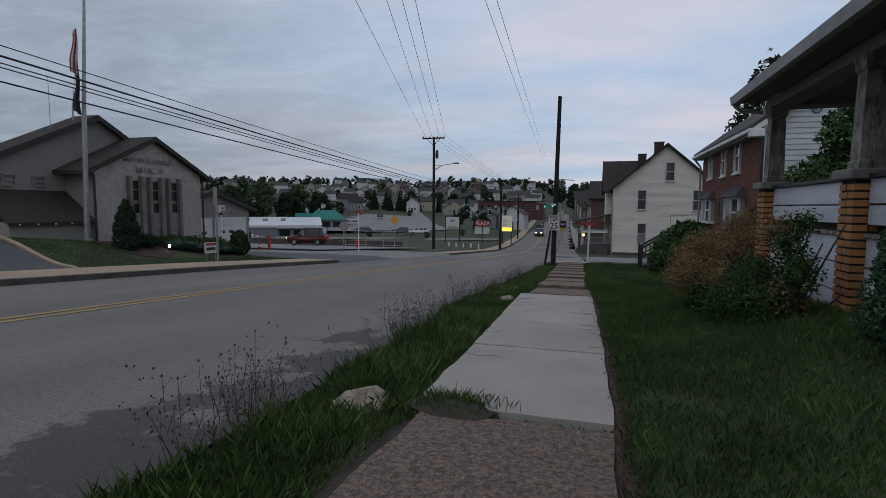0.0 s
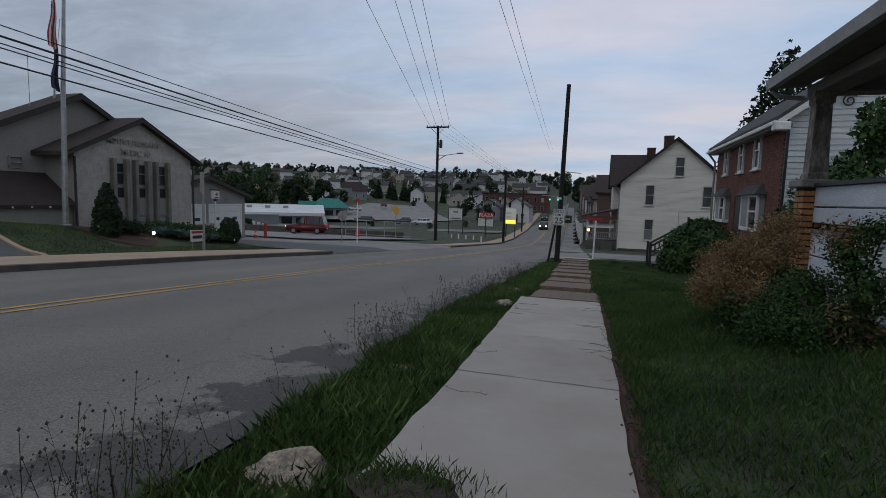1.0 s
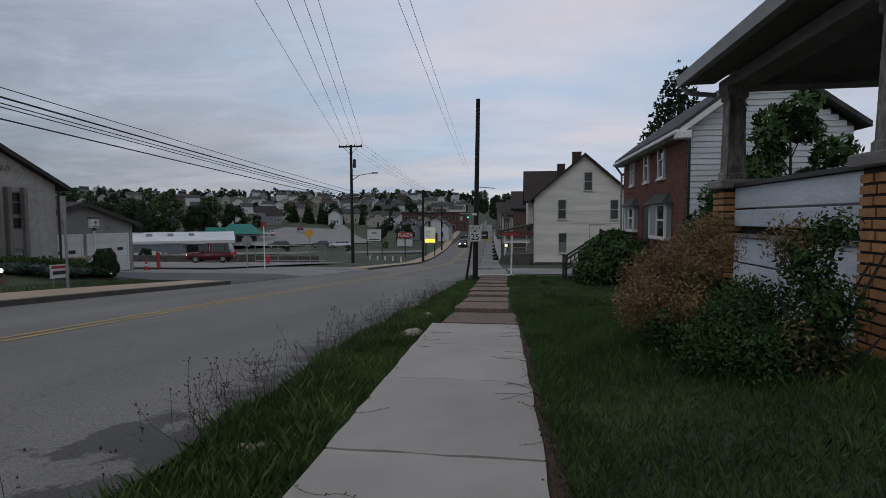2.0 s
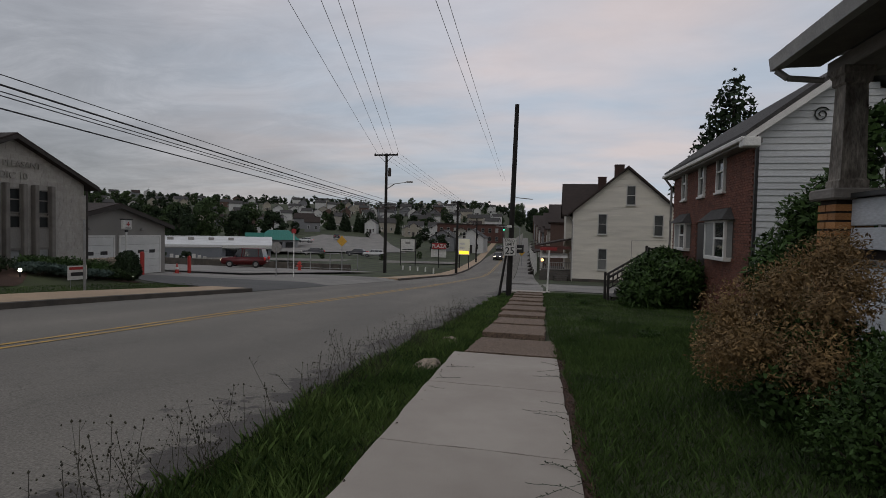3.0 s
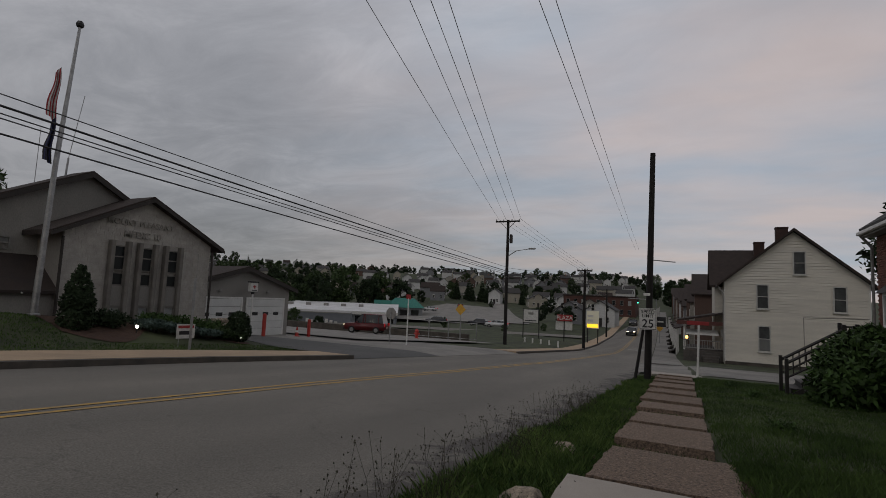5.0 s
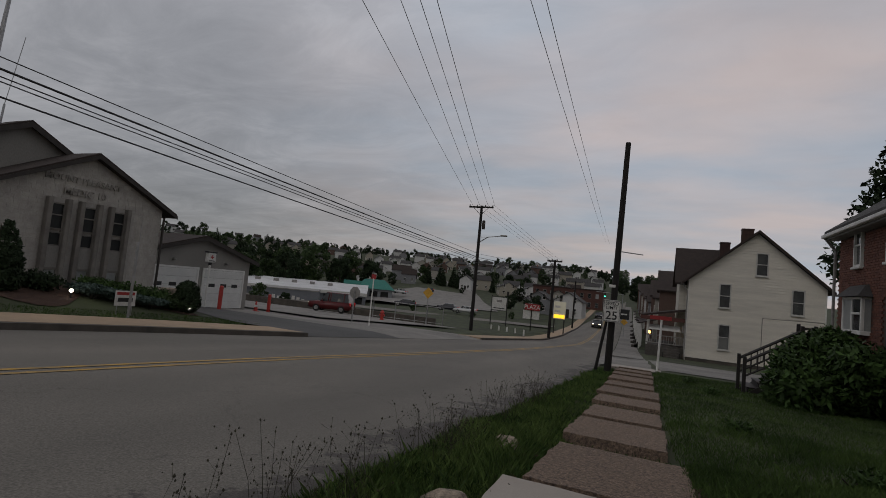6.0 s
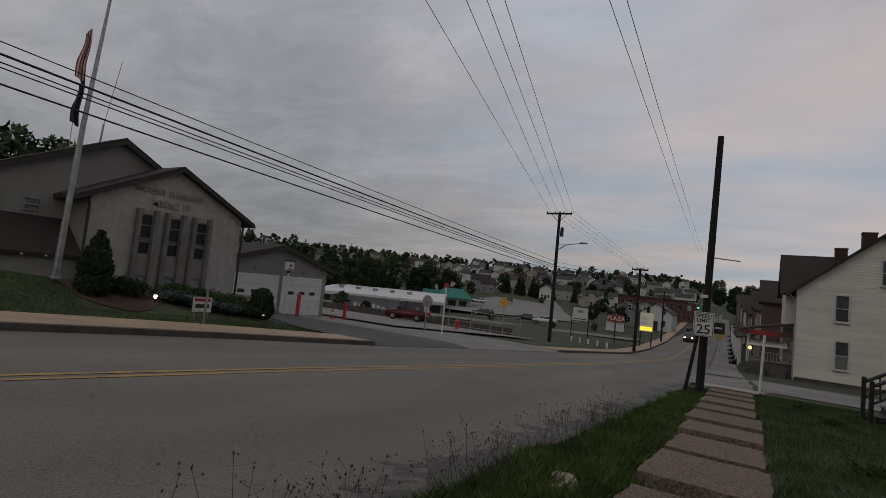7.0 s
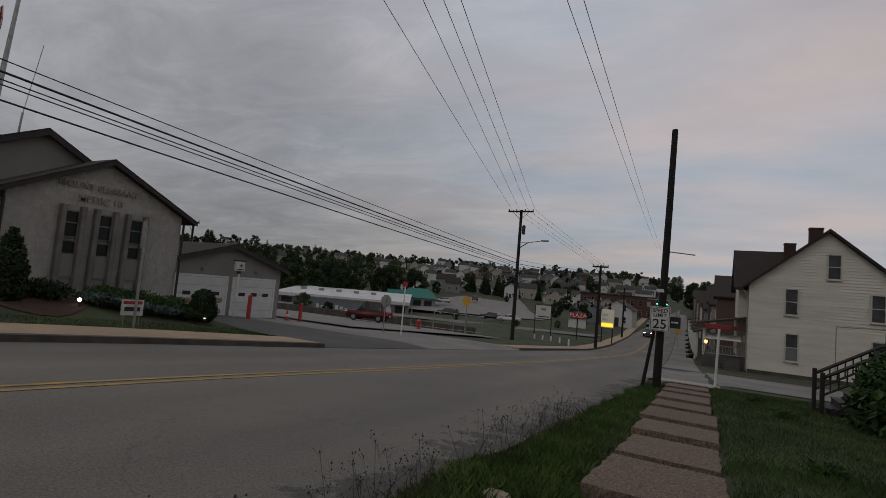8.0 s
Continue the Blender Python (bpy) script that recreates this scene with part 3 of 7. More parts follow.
# retaining walls of the lot and the lower road's parapet
wall = empty("lot_wall", pose(0, 0, 0), "low dark block wall along the far edge of the lot", "wall", kind="structure")
for k in range(9):
    x0 = -53 + 3.6 * k
    y0 = 54.5 - 0.12 * k
    part("wall_panel", B((x0, x0 + 3.55, y0, y0 + 0.25, -4.8, street_z(y0) + 0.75), bevel=0.03), KERB, wall)
rail = empty("parapet", pose(0, 0, 0), "long pale concrete parapet beside the lower road", "parapet", kind="structure")
for k in range(16):
    x0 = -62 + 2.9 * k
    y0 = 74 - 0.75 * k
    z0 = -4.6 + 0.045 * k
    part("parapet_panel", B((0, 2.95, 0, 0.2, -0.9, 0.28), bevel=0.02), PAVE, rail, m=pose(x0, y0, z0, 0, 0, -14.5))
ribbon("lower_road", lambda y: -120, lambda y: -16, [86, 90, 94], -0.2, ASPHALT, "lower road crossing the valley floor")
ribbon("plaza_lot", lambda y: -88, lambda y: -34 - max(0, y - 121) * 0.42, [120, 126, 132, 140, 148, 156, 164, 172, 180, 188], 0.3, LOT_PALE, "broad pale plaza parking lot")
for ob in [o for o in bpy.data.objects if o.name in ("lower_road", "plaza_lot", "lot")]:
    me = ob.data
    for v in me.vertices:
        v.co.z = max(v.co.z, land_z(v.co.x, v.co.y) + 0.15) if ob.name == "lot" else land_z(v.co.x, v.co.y) + 0.2

# a pale road climbing the hill from the plaza
stops = [(-54, 158), (-60, 176), (-72, 202), (-90, 232), (-108, 253), (-132, 263), (-156, 280), (-180, 305)]
vs, fs = [], []
for (xa, ya), (xb, yb) in zip(stops, stops[1:]):
    for k in range(6):
        x, y = xa + (xb - xa) * k / 6, ya + (yb - ya) * k / 6
        n = Vector((yb - ya, xa - xb, 0)).normalized() * 2.6
        for sx in (-1, 0, 1):
            px, py = x + sx * n.x, y + sx * n.y
            vs.append((px, py, max(land_z(px, py), land_z(x, y)) + 0.3))
for j in range(len(vs) // 3 - 1):
    for i in (0, 1):
        q = 3 * j + i
        fs.append((q, q + 1, q + 4, q + 3))
tagged(raw("road_hill", vs, fs, LOT_PALE), "pale narrow road climbing the far hillside", "road", kind="structure")

# ---- windows, siding and brick ----
FACING = {"+x": 90, "-x": -90, "-y": 0, "+y": 180}


def window(parent, x, y, z, w, h, face="-y", trim=WHITE_TRIM, glass=GLASS, lower=None, sill=True, frame=0.07, name="window", label=""):
    """A sash window of width w and height h, its sill's middle at (x, y, z), facing the given way; sits 3 cm proud."""
    m = pose(x, y, z, 0, 0, FACING[face])
    bm = B((-w / 2, -w / 2 + frame, -0.05, 0.10, 0, h), (w / 2 - frame, w / 2, -0.05, 0.10, 0, h), (-w / 2 + frame, w / 2 - frame, -0.05, 0.10, h - frame, h),
           (-w / 2 + frame, w / 2 - frame, -0.05, 0.10, 0, frame), (-w / 2 + frame, w / 2 - frame, -0.03, 0.10, h * 0.5 - 0.025, h * 0.5 + 0.025))
    win = part(name, bm, trim, parent, label, m)
    part("pane", B((-w / 2 + frame, w / 2 - frame, 0.005, 0.02, h * 0.5, h - frame)), glass, win)
    part("pane", B((-w / 2 + frame, w / 2 - frame, 0.02, 0.035, frame, h * 0.5)), lower or glass, win)
    if sill:
        part("sill", B((-w / 2 - 0.05, w / 2 + 0.05, -0.10, 0.05, -0.07, 0), bevel=0.01), trim, win)
    return win


def board_mesh(width0, width1, h, t=0.022):
    """One lapped board: bottom width width0, top width width1, centred, thicker at its foot."""
    bm = bmesh.new()
    a, b = width0 / 2, width1 / 2
    v = [bm.verts.new(c) for c in ((-a, -t, 0), (a, -t, 0), (b, -0.004, h), (-b, -0.004, h), (-a, 0.01, 0), (a, 0.01, 0), (b, 0.01, h), (-b, 0.01, h))]
    for f in ((0, 1, 2, 3), (4, 5, 1, 0), (1, 5, 6, 2), (0, 3, 7, 4)):
        bm.faces.new([v[i] for i in f])
    return bm


def gable_boards(parent, centre_x, y, z0, eave, apex, half, h, material, face="-y", apex_shift=0.0):
    """Boards over a gabled wall: full width to the eave, then narrowing to the apex."""
    z = z0
    while z < apex - 0.05:
        zt = min(z + h, apex)

        def span(v):
            if v <= eave:
                return -half, half
            k = (v - eave) / (apex - eave)
            return -half + (half + apex_shift) * k, half - (half - apex_shift) * k
        (l0, r0), (l1, r1) = span(z), span(zt)
        bm = bmesh.new()
        t = 0.05
        v = [bm.verts.new(c) for c in ((l0, -t, 0), (r0, -t, 0), (r1, -0.004, zt - z), (l1, -0.004, zt - z), (l0, 0.01, 0), (r0, 0.01, 0), (r1, 0.01, zt - z), (l1, 0.01, zt - z))]
        for f in ((0, 1, 2, 3), (4, 5, 1, 0), (1, 5, 6, 2), (0, 3, 7, 4)):
            bm.faces.new([v[i] for i in f])
        part("siding_board", bm, material, parent, m=pose(centre_x, y, z, 0, 0, FACING[face]) if face in ("-y", "+y") else pose(y, centre_x, z, 0, 0, FACING[face]))
        z += h


def brick_mesh(w, d, h):
    bm = bmesh.new()
    box(bm, -w / 2, w / 2, -d, 0, 0, h)
    me = bpy.data.meshes.new("brick")
    bm.to_mesh(me)
    bm.free()
    return me


def house(name, m, w, d, h, rise, wall_mat, roof_mat, label, group="", windows=True, chimney=False, porch=False, cols=3, rows=2, glass=GLASS):
    """A gabled house, its ridge along y, front at y = 0 facing -y, middle at x = 0."""
    ob = empty(name, m, label, "house", group)
    part("wall", prism([(-w / 2, -1.5), (w / 2, -1.5), (w / 2, h), (0, h + rise), (-w / 2, h)], 1, 0, d), wall_mat, ob)
    o, t = 0.3, 0.14
    s = rise / (w / 2)
    part("roof", prism([(-w / 2 - o, h - s * o), (0, h + rise), (w / 2 + o, h - s * o), (w / 2 + o, h - s * o + t), (0, h + rise + t), (-w / 2 - o, h - s * o + t)], 1, -o, d + o), roof_mat, ob)
    if windows:
        for r in range(rows):
            for c in range(cols):
                x = (c + 0.5) / cols * w - w / 2
                window(ob, x, -0.02, 0.9 + r * 2.7, 0.8, 1.4, "-y", glass=glass, sill=False)
                window(ob, -w / 2 - 0.02, d * (c + 0.5) / cols, 0.9 + r * 2.7, 0.8, 1.4, "-x", glass=glass, sill=False)
                if porch:
                    window(ob, w / 2 + 0.02, d * (c + 0.5) / cols, 0.9 + r * 2.7, 0.8, 1.4, "+x", glass=glass, sill=False)
        part("door", B((-0.45, 0.45, -0.06, 0.05, 0, 2.05)), DOOR_DARK, ob)
    if chimney:
        part("chimney", B((w * 0.1, w * 0.1 + 0.6, d * 0.5, d * 0.5 + 0.6, h, h + rise + 0.9), bevel=0.02), RED_BRICK, ob)
    if porch:
        part("porch_roof", prism([(-1.9, 2.5), (0.1, 3.1), (0.1, 3.22), (-1.9, 2.62)], 0, -w / 2, w / 2), roof_mat, ob)
        for k in (-1, -0.33, 0.33, 1):
            part("stoop", B(*[(k * 2 - 0.6, k * 2 + 0.6, -2.6 + 0.28 * j, -1.8, -0.6, 0.16 * j) for j in range(3)]), STEP_WOOD, ob) if k == 1 else None
            part("porch_post", B((k * (w / 2 - 0.1) - 0.07, k * (w / 2 - 0.1) + 0.07, -1.85, -1.7, -0.5, 2.52)), WHITE_TRIM, ob)
    return ob


# ---- the cream house across the side street ----
def cream_house():
    y, x0, x1, z0, eave, apex, xa = 53.7, 1.95, 11.4, -3.1, 3.55, 7.6, 6.75
    ob = empty("cream_house", pose(0, 0, 0), "two-storey cream clapboard house with brown roof and two brick chimneys", "house")
    part("wall", prism([(x0, z0 - 1), (x1, z0 - 1), (x1, eave), (xa, apex), (x0, eave)], 1, y, y + 9), CREAM, ob)
    gable_boards(ob, 0.5 * (x0 + x1), y - 0.005, z0 + 0.25, eave, apex, 0.5 * (x1 - x0), 0.215, CREAM, apex_shift=xa - 0.5 * (x0 + x1))
    # foundation in the dark kerb colour, which paints in the shade at its foot
    part("foundation", B((x0 + 0.03, x1, y - 0.015, y + 0.3, z0 - 1, z0 + 0.25)), KERB, ob)
    part("roof", prism([(x0 - 0.55, eave - 0.45), (xa, apex + 0.05), (x1 + 0.5, eave - 0.4), (x1 + 0.5, eave - 0.2), (xa, apex + 0.27), (x0 - 0.55, eave - 0.25)], 1, y - 0.45, y + 9.4), SHINGLE, ob)
    # cross wing behind, with its ridge to the street
    part("roof_wing", prism([(y + 2.5, eave - 0.4), (y + 6.5, 6.6), (y + 10.6, eave - 0.4), (y + 10.6, eave - 0.2), (y + 6.5, 6.8), (y + 2.5, eave - 0.2)], 0, x0 - 1.0, xa), SHINGLE, ob)
    part("wall_wing", prism([(y + 3, z0), (y + 10.2, z0), (y + 10.2, eave), (y + 6.5, 6.5), (y + 3, eave)], 0, x0 - 0.6, x0 + 1), CREAM, ob)
    for cx, cy, top, w in ((6.2, y + 1.4, 8.2, 0.85), (5.0, y + 5.4, 7.45, 0.8)):
        ch = part("chimney", B((cx - w / 2, cx + w / 2, cy, cy + 0.7, 5.5, top - 0.12), bevel=0.02), CHIMNEY, ob)
        part("cap", B((cx - w / 2 - 0.03, cx + w / 2 + 0.03, cy - 0.03, cy + 0.73, top - 0.12, top)), CHIMNEY, ch)
    for x, z, h in ((4.62, 1.42, 1.97), (9.6, 1.36, 1.97), (4.70, -1.95, 2.05), (9.68, -1.95, 2.05), (7.1, 4.2, 1.85)):
        window(ob, x, y - 0.075, z, 0.86, h, "-y", trim=SASH, glass=PANE_GREY, lower=PANE_GREY if z > 0 else BLIND_DIM, frame=0.08)
    for x in (x0 - 0.02, x1 - 0.05):
        part("corner_board", B((x, x + 0.09, y - 0.04, y + 0.05, z0 + 0.2, eave)), WHITE_TRIM, ob)
    part("drain_pipe", rods(((x0 - 0.45, y - 0.2, eave - 0.4), (x0 - 0.08, y - 0.15, eave - 1.0), 0.05), ((x0 - 0.08, y - 0.15, eave - 1.0), (x0 - 0.08, y - 0.15, z0 + 0.1), 0.05)), GREY_TRIM, ob)
    part("cable_conduit", rods(((7.3, y - 0.05, -2.7), (7.3, y - 0.05, 0.9), 0.025), ((7.3, y - 0.05, 0.9), (11.3, y - 0.05, 1.0), 0.02), sides=5), GREY_TRIM, ob)
    part("meter_box", B((x0 - 0.25, x0 - 0.02, y + 0.5, y + 0.85, -1.0, -0.4), bevel=0.02), GREY_TRIM, ob)
    # street porch
    px0, px1, py0, py1 = -1.1, x0, y + 0.6, y + 8
    part("porch_roof", prism([(px0 - 0.5, 0.1), (px1, 0.85), (px1, 1.0), (px0 - 0.5, 0.25)], 1, py0 - 0.3, py1), SHINGLE, ob)
    part("porch_fascia", B((px0 - 0.52, px1, py0 - 0.33, py0 - 0.3, -0.12, 0.2)), mat("rust_red_fascia", (0.10, 0.036, 0.028), 0.8), ob)
    part("porch_deck", B((px0, px1, py0, py1, z0 - 0.5, -2.25)), STEP_WOOD, ob)
    for py in (py0 + 0.1, py0 + 3.5, py1 - 0.2):
        part("porch_post", B((px0, px0 + 0.14, py, py + 0.14, -2.25, 0.2)), WHITE_TRIM, ob)
    rl = part("porch_rail", B((px0, px1, py0, py0 + 0.06, -1.45, -1.38), (px0, px1, py0, py0 + 0.06, -2.1, -2.03)), GREY_TRIM, ob)
    for k in range(16):
        x = px0 + 0.1 + k * (px1 - px0 - 0.2) / 15
        part("baluster", B((x - 0.02, x + 0.02, py0 + 0.01, py0 + 0.05, -2.03, -1.45)), GREY_TRIM, rl)
    st = part("steps", B(*[(0.3, 1.5, y - 0.1 - 0.26 * k, y + 0.18 - 0.26 * k, z0 - 0.3, -2.4 - 0.19 * k) for k in range(4)]), STEP_WOOD, ob)
    for x in (0.25, 1.5):
        part("stringer", B((x, x + 0.06, y - 1.0, y + 0.3, z0 - 0.2, -2.6)), BLACK_RAIL, st)
    part("awning_panel", prism([(py0 - 0.2, -0.95), (py0 + 1.1, -0.6), (py0 + 1.1, -0.55), (py0 - 0.2, -0.9)], 0, px0 + 0.2, px1 - 0.4), WHITE_TRIM, ob)
    lamp = part("porch_lamp", lathe([(0.06, 0), (0.11, 0.08), (0.11, 0.2), (0.04, 0.26)]), WARM_LIGHT, ob, "lit warm porch bulb", pose(px0 + 0.25, py0 + 0.3, -1.35))
    return ob


cream_house()


# ---- the brick house ----
def brick_house():
    x, y0, y1, eave, zb = 5.03, 18.25, 27.1, 4.12, -1.9
    xa, za, xr, zr = 7.1, 5.66, 9.4, 3.9
    ob = empty("brick_house", pose(0.0, 0.0, 0.18), "two-storey red brick house with white sided gable and dark roof", "house")
    part("wall", prism([(x + 0.02, zb), (xr, zb), (xr, zr), (xa, za - 0.1), (x + 0.02, eave)], 1, y0 + 0.02, y1), RED_JOINT, ob)
    slope = (za - eave) / (xa - x)
    part("roof", prism([(x - 0.35, eave - 0.35 * slope), (xa, za), (xr + 0.3, zr - 0.1), (xr + 0.3, zr + 0.05), (xa, za + 0.16), (x - 0.35, eave - 0.35 * slope + 0.14)], 1, y0 - 0.3, y1 + 0.35), SHINGLE_GREY, ob)
    ev = part("eave", B((x - 0.32, x + 0.05, y0 - 0.28, y1 + 0.3, eave - 0.42, eave - 0.3), bevel=0.01), GREY_TRIM, ob)
    part("gutter", B((x - 0.44, x - 0.33, y0 - 0.25, y1 + 0.35, eave - 0.36, eave - 0.24), bevel=0.02), WHITE_TRIM, ob, "white eave gutter")
    part("down_pipe", rods(((x - 0.38, y1 + 0.25, eave - 0.3), (x - 0.06, y1 + 0.2, eave - 0.75), 0.045), ((x - 0.06, y1 + 0.2, eave - 0.75), (x - 0.06, y1 + 0.2, zb), 0.045)), GREY_TRIM, ob)
    part("rake_board", prism([(x - 0.35, eave - 0.35 * slope - 0.16), (xa, za - 0.18), (xa, za + 0.02), (x - 0.35, eave - 0.35 * slope + 0.02)], 1, y0 - 0.33, y0 - 0.29), WHITE_TRIM, ob)
    part("rake_return", B((x - 0.42, x - 0.02, y0 - 0.36, y0 - 0.02, eave - 0.52, eave - 0.28), bevel=0.02), WHITE_TRIM, ob)
    # lapped white boards on the gable
    z, h = zb, 0.165
    while z < za - 0.25:
        zt = z + h
        lx = x + 0.02 if zt < eave else x + (zt - eave) / slope
        rx = xr if zt < zr else xa + (xr - xa) * (za - zt) / (za - zr)
        if rx - lx > 0.15:
            bm = bmesh.new()
            v = [bm.verts.new(c) for c in ((lx, -0.03, 0), (rx, -0.03, 0), (rx, -0.006, h), (lx, -0.006, h), (lx, 0.02, 0), (rx, 0.02, 0))]
            for f in ((0, 1, 2, 3), (4, 5, 1, 0)):
                bm.faces.new([v[i] for i in f])
            part("siding_board", bm, BLUEWHITE, ob, m=pose(0, y0, z))
        z = zt
    part("corner_strip", B((x - 0.012, x + 0.06, y0 - 0.035, y0 + 0.03, zb, eave - 0.3)), SIGN_BLACK, ob)
    # scroll ornament on the gable
    bm = bmesh.new()
    pts = [(0.19 * (1 - 0.042 * k) * math.cos(0.52 * k + 0.6), 0.19 * (1 - 0.042 * k) * math.sin(0.52 * k + 0.6)) for k in range(20)]
    for (a, b), (c, d) in zip(pts, pts[1:]):
        rod(bm, (a, 0, b), (c, 0, d), 0.018, sides=5)
    part("scroll_ornament", bm, SIGN_BLACK, ob, "dark wrought scroll ornament", pose(6.45, y0 - 0.06, 4.42))
    # window openings of the front, (y from, y to, z from, z to)
    holes = [(25.0, 25.62, 2.70, 4.0), (22.6, 23.25, 2.68, 3.97), (20.55, 21.3, 2.68, 3.97), (24.2, 25.9, 0.85, 1.8), (19.7, 21.75, 0.7, 1.8), (22.35, 23.3, -0.6, 1.75)]
    for a, b, c, d in holes[:3]:
        window(ob, x - 0.01, 0.5 * (a + b), c, b - a, d - c, "-x", trim=WHITE_TRIM, frame=0.07, lower=PANE_GREY)
    # oriel bays with dark hipped hoods
    for a, b, c, d in holes[3:5]:
        bay = part("bay_window", B((x - 0.22, x + 0.02, a + 0.05, b - 0.05, c - 0.12, c), (x - 0.22, x + 0.02, a + 0.05, b - 0.05, d - 0.08, d),
                                   *[(x - 0.22, x - 0.14, yy, yy + 0.09, c, d - 0.08) for yy in (a + 0.05, 0.5 * (a + b) - 0.05, b - 0.14)], bevel=0.01), WHITE_TRIM, ob, "white bay window with two sashes")
        part("pane", B((x - 0.19, x - 0.17, a + 0.14, 0.5 * (a + b) - 0.05, c, d - 0.08)), GLASS, bay)
        part("pane", B((x - 0.19, x - 0.17, 0.5 * (a + b) + 0.04, b - 0.14, c, d - 0.08)), BLIND, bay)
        part("meeting_rail", B((x - 0.23, x - 0.16, a + 0.14, 0.5 * (a + b) - 0.05, 0.5 * (c + d) - 0.03, 0.5 * (c + d) + 0.03)), WHITE_TRIM, bay)
        for yy in (a + 0.06, b - 0.08):
            part("cheek", B((x - 0.14, x + 0.01, yy, yy + 0.02, c, d - 0.08)), BLIND, bay)
        bm = bmesh.new()
        v = [bm.verts.new(p) for p in ((x - 0.36, a - 0.12, d), (x - 0.36, b + 0.12, d), (x + 0.01, b + 0.12, d), (x + 0.01, a - 0.12, d), (x - 0.08, a + 0.22, d + 0.34), (x - 0.08, b - 0.22, d + 0.34), (x + 0.01, b - 0.22, d + 0.36), (x + 0.01, a + 0.22, d + 0.36))]
        for f in ((3, 2, 1, 0), (0, 1, 5, 4), (1, 2, 6, 5), (3, 0, 4, 7), (4, 5, 6, 7)):
            bm.faces.new([v[i] for i in f])
        part("hood", bm, SHINGLE_GREY, bay, "dark hipped hood")
    a, b, c, d = holes[5]
    door = part("front_door", B((x - 0.02, x + 0.03, a + 0.1, b - 0.1, c, d), bevel=0.01), DOOR_DARK, ob, "dark front door")
    part("door_knob", lathe([(0.02, 0), (0.035, 0.02), (0.03, 0.05)], 8), METAL, door, m=pose(x - 0.03, a + 0.2, c + 1.0, 0, -90, 0))
    # bricks
    bw, bh, j = 0.205, 0.062, 0.012
    me = brick_mesh(bw, 0.03, bh)
    me.materials.append(RED_BRICK)
    rest_v, rest_f, count = [], [], 0
    row, z = 0, zb
    while z + bh < eave - 0.42:
        yy = y0 + 0.06 + (0.5 * (bw + j) if row % 2 else 0)
        while yy + bw < y1:
            if not any(yy + bw > a - 0.01 and yy < b + 0.01 and z + bh > c - 0.02 and z < d + 0.03 for a, b, c, d in holes):
                if 0.9 < z < 2.6 and yy < 21.2 and count < 300:
                    o = new("brick", me)
                    o.parent = ob
                    o.matrix_basis = pose(x + 0.02, yy + bw / 2, z, 0, 0, -90)
                    count += 1
                else:
                    k = len(rest_v)
                    xo = x - 0.01 + rng.uniform(-0.002, 0.002)
                    rest_v += [(q, p, r) for q in (x + 0.02, xo) for p, r in ((yy, z), (yy + bw, z), (yy + bw, z + bh), (yy, z + bh))]
                    rest_f += [(k + 4, k + 7, k + 6, k + 5), (k, k + 4, k + 5, k + 1), (k + 1, k + 5, k + 6, k + 2), (k + 2, k + 6, k + 7, k + 3), (k + 3, k + 7, k + 4, k)]
            yy += bw + j
        z += bh + j
        row += 1
    tagged(raw("brickwork", rest_v, rest_f, RED_BRICK, ob), "", kind="stuff")
    return ob


brick_house()


